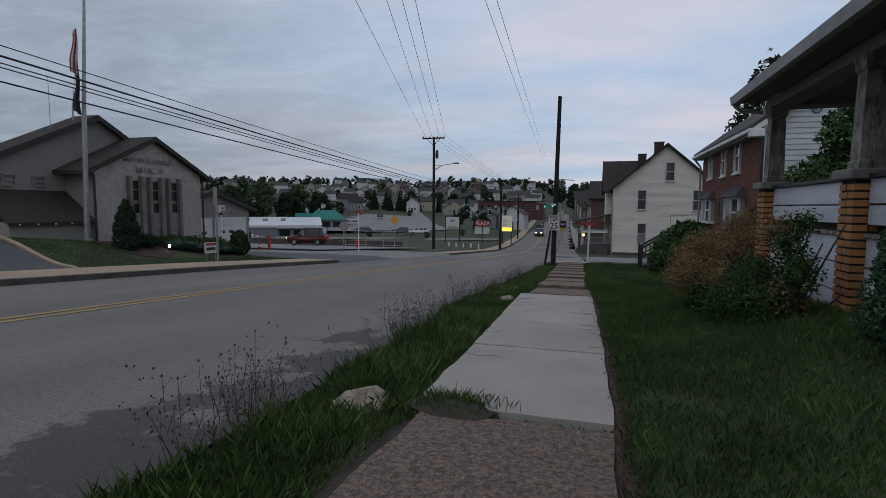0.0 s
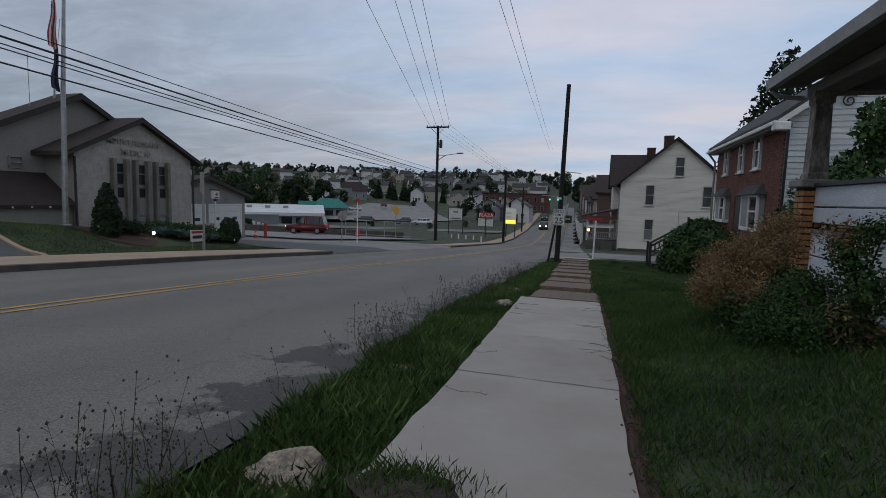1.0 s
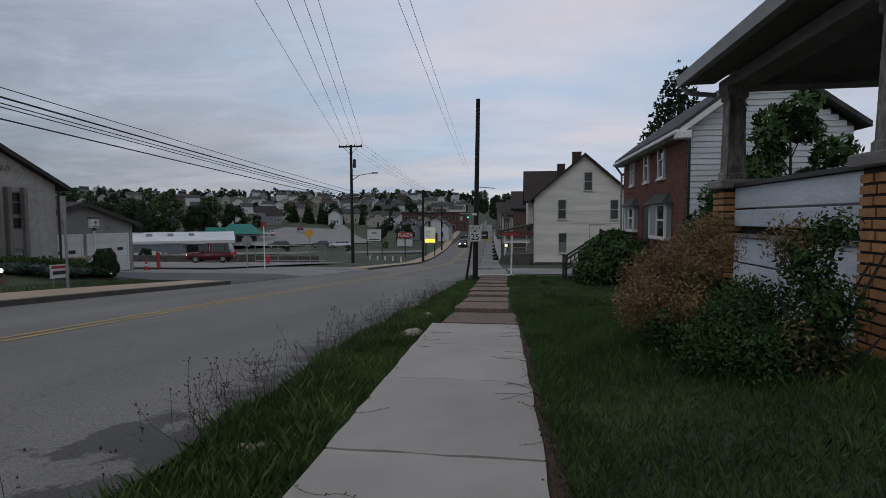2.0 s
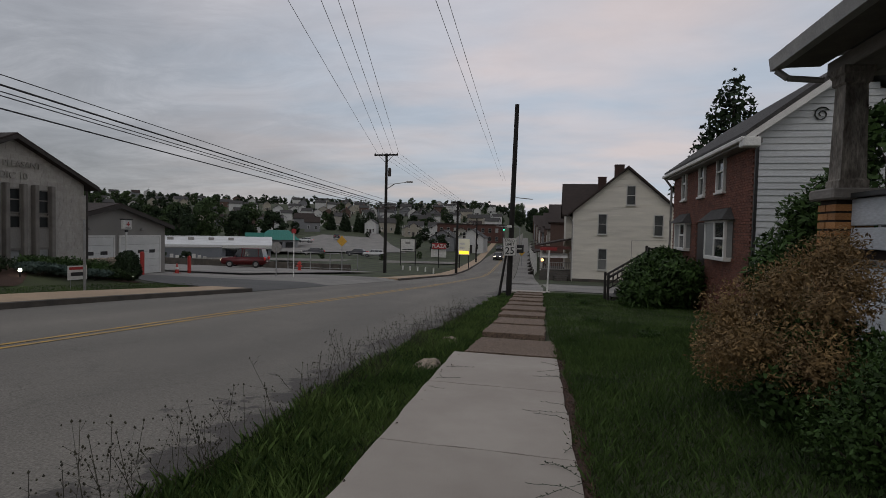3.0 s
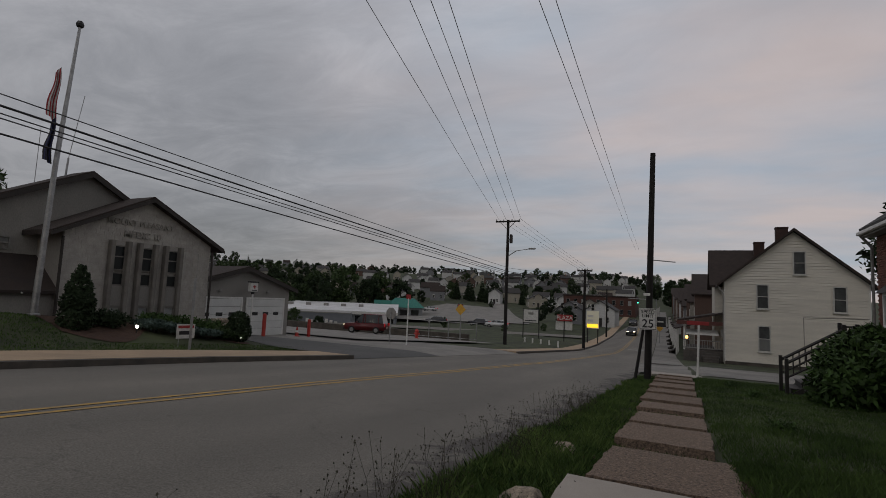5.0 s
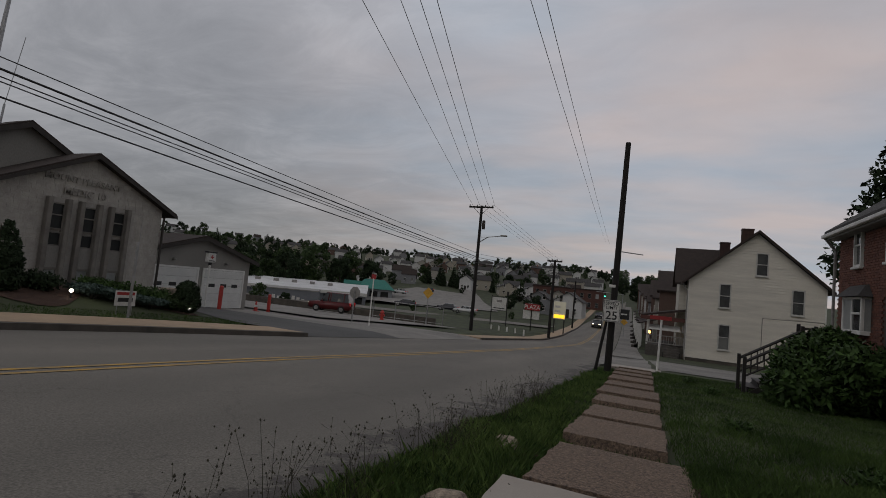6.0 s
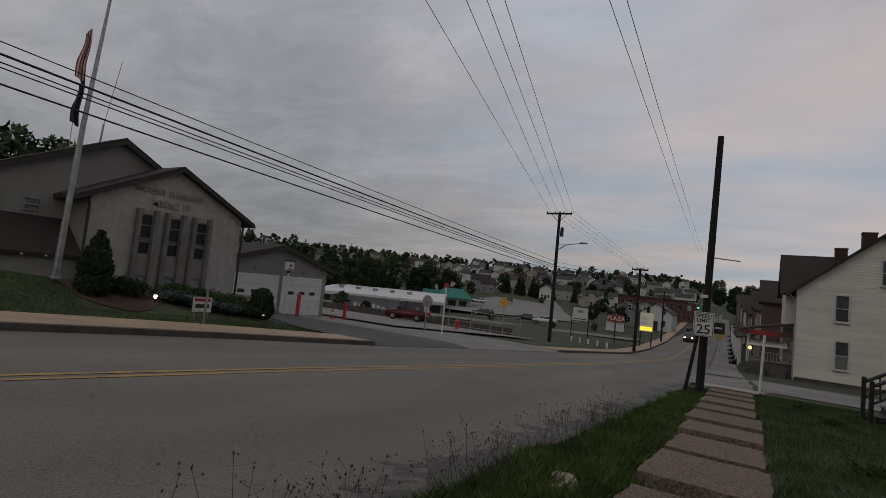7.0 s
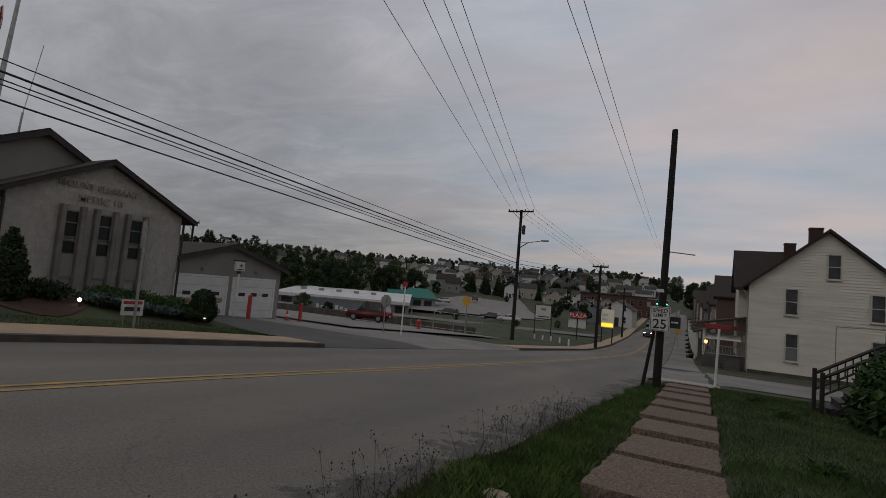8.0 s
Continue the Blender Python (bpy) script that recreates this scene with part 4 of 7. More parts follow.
# ---- the porch beside the pavement ----
def porch():
    ob = empty("porch", pose(0.02, 0.32, -0.22) @ Matrix.Diagonal((1.135, 1.135, 1.135, 1)), "old porch with orange brick piers, peeling columns and grimy white panels", "porch")
    xf, zt = 2.36, 1.95
    piers = (8.25, 5.62, 3.4, 1.3, -0.8, -2.9)
    bw, bh, j = 0.2, 0.058, 0.02
    long_me, short_me = brick_mesh(0.215, 0.1, bh), brick_mesh(0.13, 0.1, bh)
    for me in (long_me, short_me):
        me.materials.append(GOLD_BRICK)
    for n, py in enumerate(piers):
        s = 0.15
        pier = part("pier", B((xf + 0.012, xf + 2 * s - 0.012, py - s + 0.012, py + s - 0.012, -0.3, zt - 0.1)), DARK_JOINT, ob, "orange brick pier with dark joints")
        z, row = -0.2, 0
        while z + bh < zt - 0.1 and n < 3:
            for side in range(4):
                lens = (0.155, 0.125) if (row + side) % 2 else (0.125, 0.155)
                u = -s
                for L in lens:
                    o = new("brick", long_me)
                    o.scale = (L / 0.215, 1, 1)
                    mid = u + L / 2
                    c = Vector((xf + s, py, z))
                    way = pose(0, 0, 0, 0, 0, 90 * side)
                    o.matrix_basis = Matrix.Translation(c) @ way @ pose(mid, -s + 0.1 + rng.uniform(-0.002, 0.002), 0) @ Matrix.Diagonal((L / 0.215, 1, 1, 1))
                    o.parent = pier
                    u += L + 0.02
            z += bh + j
            row += 1
        part("pier_cap", B((xf - 0.06, xf + 2 * s + 0.06, py - s - 0.06, py + s + 0.06, zt - 0.1, zt), bevel=0.015), BEAM, ob, "dark stone pier cap")
        bm = lathe([(0.205, 0), (0.205, 0.07), (0.18, 0.09), (0.155, 0.92), (0.19, 0.94), (0.19, 1.0), (0.215, 1.02), (0.215, 1.08)], 4)
        bmesh.ops.rotate(bm, verts=bm.verts, cent=(0, 0, 0), matrix=Matrix.Rotation(radians(45), 3, "Z"))
        for v in bm.verts:
            v.co.x *= 0.8
            v.co.y *= 0.8
        part("column", bm, PEELED, ob, "tapered wooden column with peeling paint", pose(xf + s, py, zt))
    part("beam", B((xf + 0.06, xf + 0.36, -5, 8.5, 3.02, 3.155), bevel=0.01), BEAM, ob)
    part("beam", B((xf + 0.37, 6.5, 8.18, 8.48, 3.02, 3.155), bevel=0.01), BEAM, ob)
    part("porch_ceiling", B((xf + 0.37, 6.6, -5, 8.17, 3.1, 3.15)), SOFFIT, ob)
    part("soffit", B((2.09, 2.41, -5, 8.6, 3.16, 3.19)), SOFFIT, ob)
    part("porch_roof", prism([(2.07, 3.2), (6.8, 4.2), (6.8, 4.35), (2.07, 3.30)], 1, -5.2, 8.65), SHINGLE_GREY, ob)
    part("gutter", prism([(2.0, 3.15), (2.08, 3.15), (2.08, 3.27), (1.98, 3.27)], 1, -5.2, 8.67), GUTTER, ob, "pale eave gutter")
    part("rake_fascia", prism([(2.08, 3.17), (6.8, 4.17), (6.8, 4.32), (2.08, 3.31)], 1, 8.653, 8.685), GUTTER, ob)
    part("down_pipe", rods(((2.04, 8.62, 3.14), (2.12, 8.57, 3.05), 0.03), ((2.12, 8.57, 3.05), (2.4, 8.5, 3.0), 0.03)), GREY_TRIM, ob)
    for a, b in zip(piers[1:], piers):
        y0, y1 = a + 0.155, b - 0.155
        n = 0
        for z0, z1 in ((1.62, 1.86), (1.42, 1.61), (1.02, 1.30), (0.72, 1.01), (0.42, 0.71), (0.12, 0.41), (-0.2, 0.11)):
            part("panel", B((xf + 0.12, xf + 0.16, y0, y1, z0, z1 - 0.008), bevel=0.006), GRIMY, ob, "grimy white horizontal panel")
        part("rail_cap", B((xf + 0.08, xf + 0.24, y0, y1, 1.86, 1.90)), SIGN_BLACK, ob)
        part("ledge", B((xf + 0.09, xf + 0.22, y0, y1, 1.30, 1.335)), PEELED, ob)
        part("gap_board", B((xf + 0.2, xf + 0.24, y0, y1, 1.32, 1.44)), DARK_JOINT, ob)
    for z0, z1 in ((1.42, 1.86), (0.12, 1.30), (-0.4, 0.11)):
        part("panel", B((xf + 0.45, 6.0, 8.28, 8.32, z0, z1)), GRIMY, ob)
    part("porch_floor", B((xf + 0.3, 6.5, -5, 8.2, 0.55, 0.65)), STEP_WOOD, ob)
    part("house_wall", B((4.25, 12, -5, 7.8, -0.5, 3.09)), BLUEWHITE, ob)
    window(ob, 4.22, 5.6, 1.3, 0.9, 1.4, "-x", glass=GLASS)
    return ob


porch()


# ---- steps and deck by the brick house ----
def deck_stairs():
    ob = empty("deck_stairs", pose(2.1, 25.2, yard_z(2.1, 25.2)), "black wooden stairs with railings up to a small deck", "stairs")
    n, rise, run = 6, 0.185, 0.27
    for k in range(n):
        part("tread", B((0.25 + run * k, 0.25 + run * (k + 1) + 0.03, 0.06, 1.2, rise * (k + 1) - 0.04, rise * (k + 1)), bevel=0.006), BLACK_RAIL, ob)
        part("riser", B((0.27 + run * k, 0.3 + run * k, 0.06, 1.2, rise * k - 0.1, rise * (k + 1) - 0.045)), BLACK_RAIL, ob)
    for yy in (0.0, 1.21):
        part("stringer", prism([(0.1, -0.1), (0.35, -0.1), (0.35 + run * n, rise * n - 0.05), (0.25 + run * n - 0.1, rise * n)], 1, yy, yy + 0.05), BLACK_RAIL, ob)
        r = part("railing", rods(((0.15, yy, 0.95), (0.25 + run * n, yy, 0.95 + rise * n), 0.045), ((0.15, yy, 0.5), (0.25 + run * n, yy, 0.5 + rise * n), 0.03), sides=4), BLACK_RAIL, ob)
        for x, z in ((0.15, 0.0), (0.25 + run * n, rise * n)):
            part("post", B((x - 0.05, x + 0.05, yy - 0.05, yy + 0.05, z - 0.15, z + 1.1), bevel=0.008), BLACK_RAIL, ob)
        for k in range(1, 10):
            u = k / 10
            x = 0.15 + (0.1 + run * n) * u
            part("baluster", B((x - 0.016, x + 0.016, yy - 0.016, yy + 0.016, rise * n * u + 0.5, rise * n * u + 0.94)), BLACK_RAIL, r)
    dz = rise * n
    dx = 0.25 + run * n
    part("deck_floor", B((dx, dx + 1.3, -0.1, 2.0, dz - 0.06, dz)), STEP_WOOD, ob)
    part("deck_skirt", B((dx + 0.02, dx + 1.3, -0.08, 2.0, -0.4, dz - 0.06)), RED_BRICK, ob, "brick base of the deck")
    r = part("railing", B((dx, dx + 1.3, 1.95, 2.0, dz + 0.98, dz + 1.05), (dx, dx + 1.3, 1.95, 2.0, dz + 0.1, dz + 0.15), (dx, dx + 1.3, -0.08, -0.03, dz + 0.98, dz + 1.05), (dx, dx + 1.3, -0.08, -0.03, dz + 0.1, dz + 0.15)), BLACK_RAIL, ob)
    for yy in (-0.055, 1.975):
        for k in range(9):
            x = dx + 0.08 + 0.145 * k
            part("baluster", B((x - 0.015, x + 0.015, yy - 0.015, yy + 0.015, dz + 0.15, dz + 0.98)), BLACK_RAIL, r)
        for x in (dx + 0.05, dx + 1.25):
            part("post", B((x - 0.05, x + 0.05, yy - 0.05, yy + 0.05, -0.2, dz + 1.15), bevel=0.008), BLACK_RAIL, ob)
    return ob


deck_stairs()

# ---- the medic station ----
def station():
    ob = empty("medic_station", pose(0.22, -0.22, 0), "pale stone-faced medic station with dark gabled roofs", "building")
    x, y0, y1, eave, ya, za, zb = -18.8, 15.4, 20.95, 2.98, 18.13, 4.36, -1.4
    part("wall", prism([(y0, zb), (y1, zb), (y1, eave), (ya, za), (y0, eave)], 0, -20.4, x - 0.02), STONE_JOINT, ob)
    part("side_wall", B((-20.4, x - 0.05, y0 - 0.02, y0, zb, eave)), RENDERED, ob)
    s = (za - eave) / (ya - y0)
    part("roof", prism([(y0 - 0.5, eave - 0.5 * s), (ya, za), (y1 + 0.45, eave - 0.45 * s), (y1 + 0.45, eave - 0.45 * s + 0.16), (ya, za + 0.18), (y0 - 0.5, eave - 0.5 * s + 0.16)], 0, -20.5, x + 0.28), SHINGLE, ob)
    part("rake_fascia", prism([(y0 - 0.52, eave - 0.52 * s - 0.02), (ya, za - 0.03), (y1 + 0.47, eave - 0.47 * s - 0.02), (y1 + 0.47, eave - 0.47 * s + 0.1), (ya, za + 0.11), (y0 - 0.52, eave - 0.52 * s + 0.1)], 0, x + 0.281, x + 0.31), TRIM_DARK, ob, "dark fascia board")
    for yy in (y0 - 0.06, y1 + 0.06):
        part("down_pipe", rods(((x + 0.06, yy, eave - 0.25), (x + 0.06, yy, -0.6), 0.045)), TRIM_DARK, ob)
    # window bays between paired pilasters
    bays = ((16.80, 17.54), (17.80, 18.56), (18.82, 19.60))
    holes = [(a - 0.02, b + 0.02, -0.6, 2.72) for a, b in bays]
    for a, b in bays:
        for p in (a, b - 0.16):
            part("pilaster", B((x - 0.02, x + 0.2, p, p + 0.15, -0.6, 2.78), bevel=0.02), PILASTER, ob, "rough grey pilaster")
        w0, w1 = a + 0.16, b - 0.16
        wn = part("window", B((x - 0.02, x + 0.06, w0, w0 + 0.03, 1.2, 2.62), (x - 0.02, x + 0.06, w1 - 0.03, w1, 1.2, 2.62), *[(x - 0.02, x + 0.06, w0 + 0.03, w1 - 0.03, z, z + 0.04) for z in (1.2, 1.62, 1.74, 2.2, 2.58)]), PILASTER, ob)
        for z0, z1 in ((1.24, 1.62), (1.78, 2.2), (2.24, 2.58)):
            part("pane", B((x - 0.01, x + 0.02, w0 + 0.03, w1 - 0.03, z0, z1)), GLASS_SHADE, wn)
        part("apron_panel", B((x - 0.02, x + 0.05, w0, w1, 0.5, 1.2)), RENDERED, ob)
        wl = part("window", B((x - 0.02, x + 0.07, w0, w1, 0.42, 0.5), (x - 0.02, x + 0.07, w0, w1, 0.0, 0.05), (x - 0.02, x + 0.07, w0, w0 + 0.03, 0.05, 0.42), (x - 0.02, x + 0.07, w1 - 0.03, w1, 0.05, 0.42)), PILASTER, ob)
        part("pane", B((x - 0.01, x + 0.02, w0 + 0.03, w1 - 0.03, 0.05, 0.42)), BLIND, wl)
        part("plinth", B((x - 0.02, x + 0.04, w0, w1, -0.6, 0.0)), STONE, ob)
    # coursed stone facing: the middle courses as single stones, the rest in one
    rest_v, rest_f, count = [], [], 0
    me = brick_mesh(0.33, 0.03, 0.142)
    me.materials.append(STONE)
    z, row = -0.75, 0
    r2 = random.Random(3)
    while z < za - 0.2:
        h = 0.142
        lo = y0 if z + h < eave else y0 + (z + h - eave) / (za - eave) * (ya - y0)
        hi = y1 if z + h < eave else y1 - (z + h - eave) / (za - eave) * (y1 - ya)
        yy = lo + (0.0 if row % 2 else -0.17)
        while yy < hi - 0.03:
            L = r2.choice((0.27, 0.33, 0.39))
            a, b = max(yy, lo), min(yy + L - 0.012, hi)
            cuts = [(a, b)]
            for p, q, c, d in holes:
                if z + h > c and z < d:
                    cuts = [w for e, f in cuts for w in ((e, min(f, p)), (max(e, q), f)) if w[1] - w[0] > 0.03]
            for e, f in cuts:
                if f - e < 0.04:
                    continue
                if 2.75 < z < 4.2 and count < 200:
                    o = new("facing_stone", me)
                    o.parent = ob
                    o.matrix_basis = pose(x - 0.042, 0.5 * (e + f), z, 0, 0, 90) @ Matrix.Diagonal(((f - e) / 0.33, 1, 1, 1))
                    count += 1
                else:
                    k = len(rest_v)
                    xo = x - 0.014 + r2.uniform(0, 0.003)
                    rest_v += [(q, p, t) for q in (x - 0.03, xo) for p, t in ((e, z), (f, z), (f, z + h - 0.006), (e, z + h - 0.006))]
                    rest_f += [(k + 4, k + 5, k + 6, k + 7), (k, k + 1, k + 5, k + 4), (k + 1, k + 2, k + 6, k + 5), (k + 2, k + 3, k + 7, k + 6), (k + 3, k, k + 4, k + 7)]
            yy += L
        z += h
        row += 1
    tagged(raw("stone_facing", rest_v, rest_f, STONE, ob), kind="stuff")
    words("lettering", "MOUNT PLEASANT", 0.29, LETTER, ob, pose(x + 0.03, 17.92, 3.46, 90, 0, 90), "grey raised letters", 0.02)
    words("lettering", "MEDIC 10", 0.33, LETTER, ob, pose(x + 0.03, 17.98, 3.05, 90, 0, 90), "grey raised letters", 0.02)
    # the hall behind
    hx = -20.3
    part("hall_wall", prism([(12.45, -1), (20.9, -1), (20.9, 2.98), (16.75, 5.15), (12.45, 2.98)], 0, -21.2, hx), RENDERED, ob)
    s2 = (5.15 - 2.98) / (16.75 - 12.45)
    part("hall_roof", prism([(12.0, 2.98 - 0.45 * s2), (16.75, 5.15), (21.2, 2.75), (21.2, 2.9), (16.75, 5.3), (12.0, 2.98 - 0.45 * s2 + 0.14)], 0, -21.4, hx + 0.25), SHINGLE, ob)
    part("hall_fascia", prism([(11.98, 2.98 - 0.47 * s2 - 0.08), (16.75, 5.06), (21.2, 2.66), (21.2, 2.84), (16.75, 5.24), (11.98, 2.98 - 0.47 * s2 + 0.1)], 0, hx + 0.251, hx + 0.28), TRIM_DARK, ob)
    for yy in (13.33, 14.36):
        window(ob, hx + 0.02, yy, 2.22, 0.46, 0.42, "+x", trim=GREY_TRIM, glass=BLIND_DIM, lower=BLIND_DIM, sill=False, frame=0.035)
    part("shed_roof", prism([(hx, 2.1), (-18.75, 0.95), (-18.75, 0.85), (hx, 1.98)], 1, 12.25, 15.38), SHED_ROOF, ob, "dark brown sloping shed roof")
    part("shed_wall", B((hx, -18.95, 12.4, 15.38, -0.6, 0.95)), RENDERED, ob)
    for k in range(4):
        part("eave_lamp", lathe([(0.02, 0), (0.035, 0.03), (0.02, 0.06)], 6), WHITE_TRIM, ob, m=pose(-18.74, 12.6 + 0.6 * k, 0.84))
    part("porch_post", B((-20.2, -20.08, 12.0, 12.12, 0.2, 2.5)), WHITE_TRIM, ob)
    part("entrance_lamp", B((-20.3, -20.25, 12.36, 12.43, 1.7, 2.4), bevel=0.01), WARM_LIGHT, ob, "warm lit entrance lamp")
    part("entrance_canopy", B((-20.7, -20.0, 11.95, 12.44, 2.5, 2.6)), TRIM_DARK, ob)
    part("antenna", rods(((-20.8, 16.2, 4.7), (-20.8, 16.25, 5.7), 0.035), ((-20.8, 16.25, 5.7), (-20.7, 16.5, 8.1), 0.012), sides=5), METAL, ob)
    part("antenna", rods(((-20.8, 15.3, 4.3), (-20.8, 15.3, 6.6), 0.011), sides=5), METAL, ob)
    return ob


station()


def garage():
    ob = empty("ambulance_garage", pose(-0.4, 0.1, 0), "low two-door garage with white overhead doors", "building")
    x, y0, y1, eave, ya, za, zb = -23.3, 23.2, 30.9, 1.32, 27.2, 2.4, -1.5
    part("wall", prism([(y0, zb - 0.8), (y1, zb - 0.8), (y1, eave), (ya, za), (y0, eave)], 0, -33, x), RENDERED, ob)
    s = (za - eave) / (ya - y0)
    part("roof", prism([(y0 - 0.4, eave - 0.4 * s), (ya, za), (y1 + 0.4, eave - 0.4 * s), (y1 + 0.4, eave - 0.4 * s + 0.15), (ya, za + 0.17), (y0 - 0.4, eave - 0.4 * s + 0.15)], 0, -33.4, x + 0.35), SHINGLE, ob)
    part("rake_fascia", prism([(y0 - 0.42, eave - 0.42 * s - 0.1), (ya, za - 0.1), (y1 + 0.42, eave - 0.42 * s - 0.1), (y1 + 0.42, eave - 0.42 * s + 0.1), (ya, za + 0.1), (y0 - 0.42, eave - 0.42 * s + 0.1)], 0, x + 0.351, x + 0.385), TRIM_DARK, ob)
    for a, b in ((24.15, 27.05), (27.55, 30.4)):
        d = part("overhead_door", B((x + 0.002, x + 0.06, a - 0.12, a, zb, 0.78), (x + 0.002, x + 0.06, b, b + 0.12, zb, 0.78), (x + 0.002, x + 0.06, a, b, 0.68, 0.78)), WHITE_TRIM, ob, "white sectional overhead door")
        n = 5
        h = (0.68 - zb) / n
        for k in range(n):
            part("door_panel", B((x + 0.004, x + 0.045, a, b, zb + h * k, zb + h * (k + 1) - 0.012), bevel=0.008), GARAGE_DOOR, d)
        for k in range(3):
            c = a + (b - a) * (k + 0.7) / 3.4
            part("door_window", B((x + 0.046, x + 0.055, c - 0.22, c + 0.22, zb + h * 2.8, zb + h * 3.25), bevel=0.004), SIGN_BLACK, d)
    for yy in (25.5, 29.0):
        part("wall_lamp", lathe([(0.09, 0), (0.11, 0.05), (0.05, 0.14)], 8), GREY_TRIM, ob, m=pose(x + 0.1, yy, 1.05))
    return ob


garage()


def bollard(x, y, h=1.05):
    z = yard_z(x, y)
    ob = empty("bollard", pose(x, y, z), "red painted steel bollard on the forecourt", "bollard", "red bollards")
    part("tube", lathe([(0.11, -0.1), (0.11, h - 0.05), (0.08, h), (0.02, h + 0.02)], 12), RED_PAINT, ob, smooth=False)
    return ob


bollard(-22.2, 27.6, 1.3), bollard(-22.9, 32.2, 1.15)


def cone(x, y):
    ob = empty("traffic_cone", pose(x, y, yard_z(x, y) + 0.03), "red and white traffic cone by the garage", "cone")
    part("base", B((-0.17, 0.17, -0.17, 0.17, 0, 0.03), bevel=0.01), RED_PAINT, ob)
    part("body", lathe([(0.13, 0.03), (0.04, 0.6), (0.03, 0.62)], 10), RED_PAINT, ob)
    part("band", lathe([(0.098, 0.26), (0.075, 0.4)], 10), WHITE_TRIM, ob)


cone(-22.9, 31.1)


def lantern_sign():
    x, y = -22.95, 27.3
    z = yard_z(x, y)
    ob = empty("lantern_sign", pose(x, y, z), "white post carrying a small lantern-shaped station sign", "sign")
    part("post", rods(((0, 0, -0.1), (0, 0, 2.35), 0.05)), WHITE_TRIM, ob)
    s = part("sign_box", B((-0.12, 0.12, -0.27, 0.27, 2.5, 3.02), bevel=0.03), SIGN_WHITE, ob)
    part("bracket", B((-0.05, 0.05, -0.08, 0.08, 2.35, 2.5), bevel=0.01), SIGN_BLACK, ob)
    part("cap", B((-0.15, 0.15, -0.31, 0.31, 3.02, 3.09), bevel=0.02), SIGN_BLACK, s)
    part("cross", B((0.121, 0.126, -0.035, 0.035, 2.68, 2.9), (0.121, 0.126, -0.11, -0.035, 2.755, 2.825), (0.121, 0.126, 0.035, 0.11, 2.755, 2.825)), SIGN_RED, s, "red cross emblem")
    part("bar", B((0.121, 0.126, -0.18, 0.18, 2.56, 2.61)), SIGN_BLACK, s)


lantern_sign()


def stone_planter():
    ob = empty("stone_planter", pose(-20.8, 23.4, yard_z(-20.8, 23.4)), "low planter wall of mixed field stones", "wall")
    r = random.Random(8)
    for row in range(4):
        for k in range(6):
            w = 0.36
            bm = B((-0.12, 0.12, -w / 2 + 0.01, w / 2 - 0.01, 0, 0.24), bevel=0.05)
            for v in bm.verts:
                v.co += Vector((r.uniform(-0.02, 0.02), r.uniform(-0.02, 0.02), r.uniform(-0.015, 0.015)))
            part("field_stone", bm, ROCK, ob, m=pose(r.uniform(-0.03, 0.03), -0.9 + 0.36 * k + (0.18 if row % 2 else 0), 0.245 * row - 0.05))


stone_planter()


# ---- poles and wires ----
def flagpole():
    x, y = -18.0, 14.3
    z = yard_z(x, y)
    ob = empty("flagpole", pose(x, y, z), "tall tapered metal flagpole with two limp flags", "flagpole")
    part("mast", rods(((0, 0, -0.1), (0.05, 0.1, 4.7), 0.10, 0.075), ((0.05, 0.1, 4.7), (0.1, 0.3, 9.15), 0.075, 0.04), sides=10), METAL, ob)
    part("finial", lathe([(0.02, 0), (0.1, 0.05), (0.12, 0.13), (0.08, 0.22), (0.01, 0.25)], 10), SIGN_BLACK, ob, m=pose(0.1, 0.3, 9.12))
    part("collar", B((-0.14, 0.14, -0.14, 0.14, -0.05, 0.08), bevel=0.03), METAL, ob)

    def limp(name, z0, z1, mats, width, seed):
        """A flag hanging in folds beside the mast."""
        r = random.Random(seed)
        f = None
        cols = 9
        for c in range(cols):
            u0, u1 = c / cols, (c + 1) / cols
            bm = bmesh.new()
            rows = 10
            grid = []
            for k in range(rows + 1):
                w = k / rows
                for u in (u0, u1):
                    grid.append(bm.verts.new((0.05 * math.sin(9 * u + 2 * w) + 0.05, -0.05 - width * u * (0.55 + 0.45 * w) + 0.03 * math.sin(7 * w), z0 + (z1 - z0) * w * (0.75 + 0.25 * (1 - u)) - 0.25 * u)))
            for k in range(rows):
                a = 2 * k
                bm.faces.new((grid[a], grid[a + 1], grid[a + 3], grid[a + 2]))
            p = part("flag" if f is None else "fold", bm, mats[c % len(mats)], f or ob, name if f is None else "", smooth=True)
            f = f or p
    limp("striped red and white flag hanging limp", 7.7, 5.9, [FLAG_RED, FLAG_WHITE], 0.27, 1)
    limp("dark flag hanging limp", 6.1, 4.6, [FLAG_BLACK, FLAG_BLUE], 0.22, 2)


flagpole()


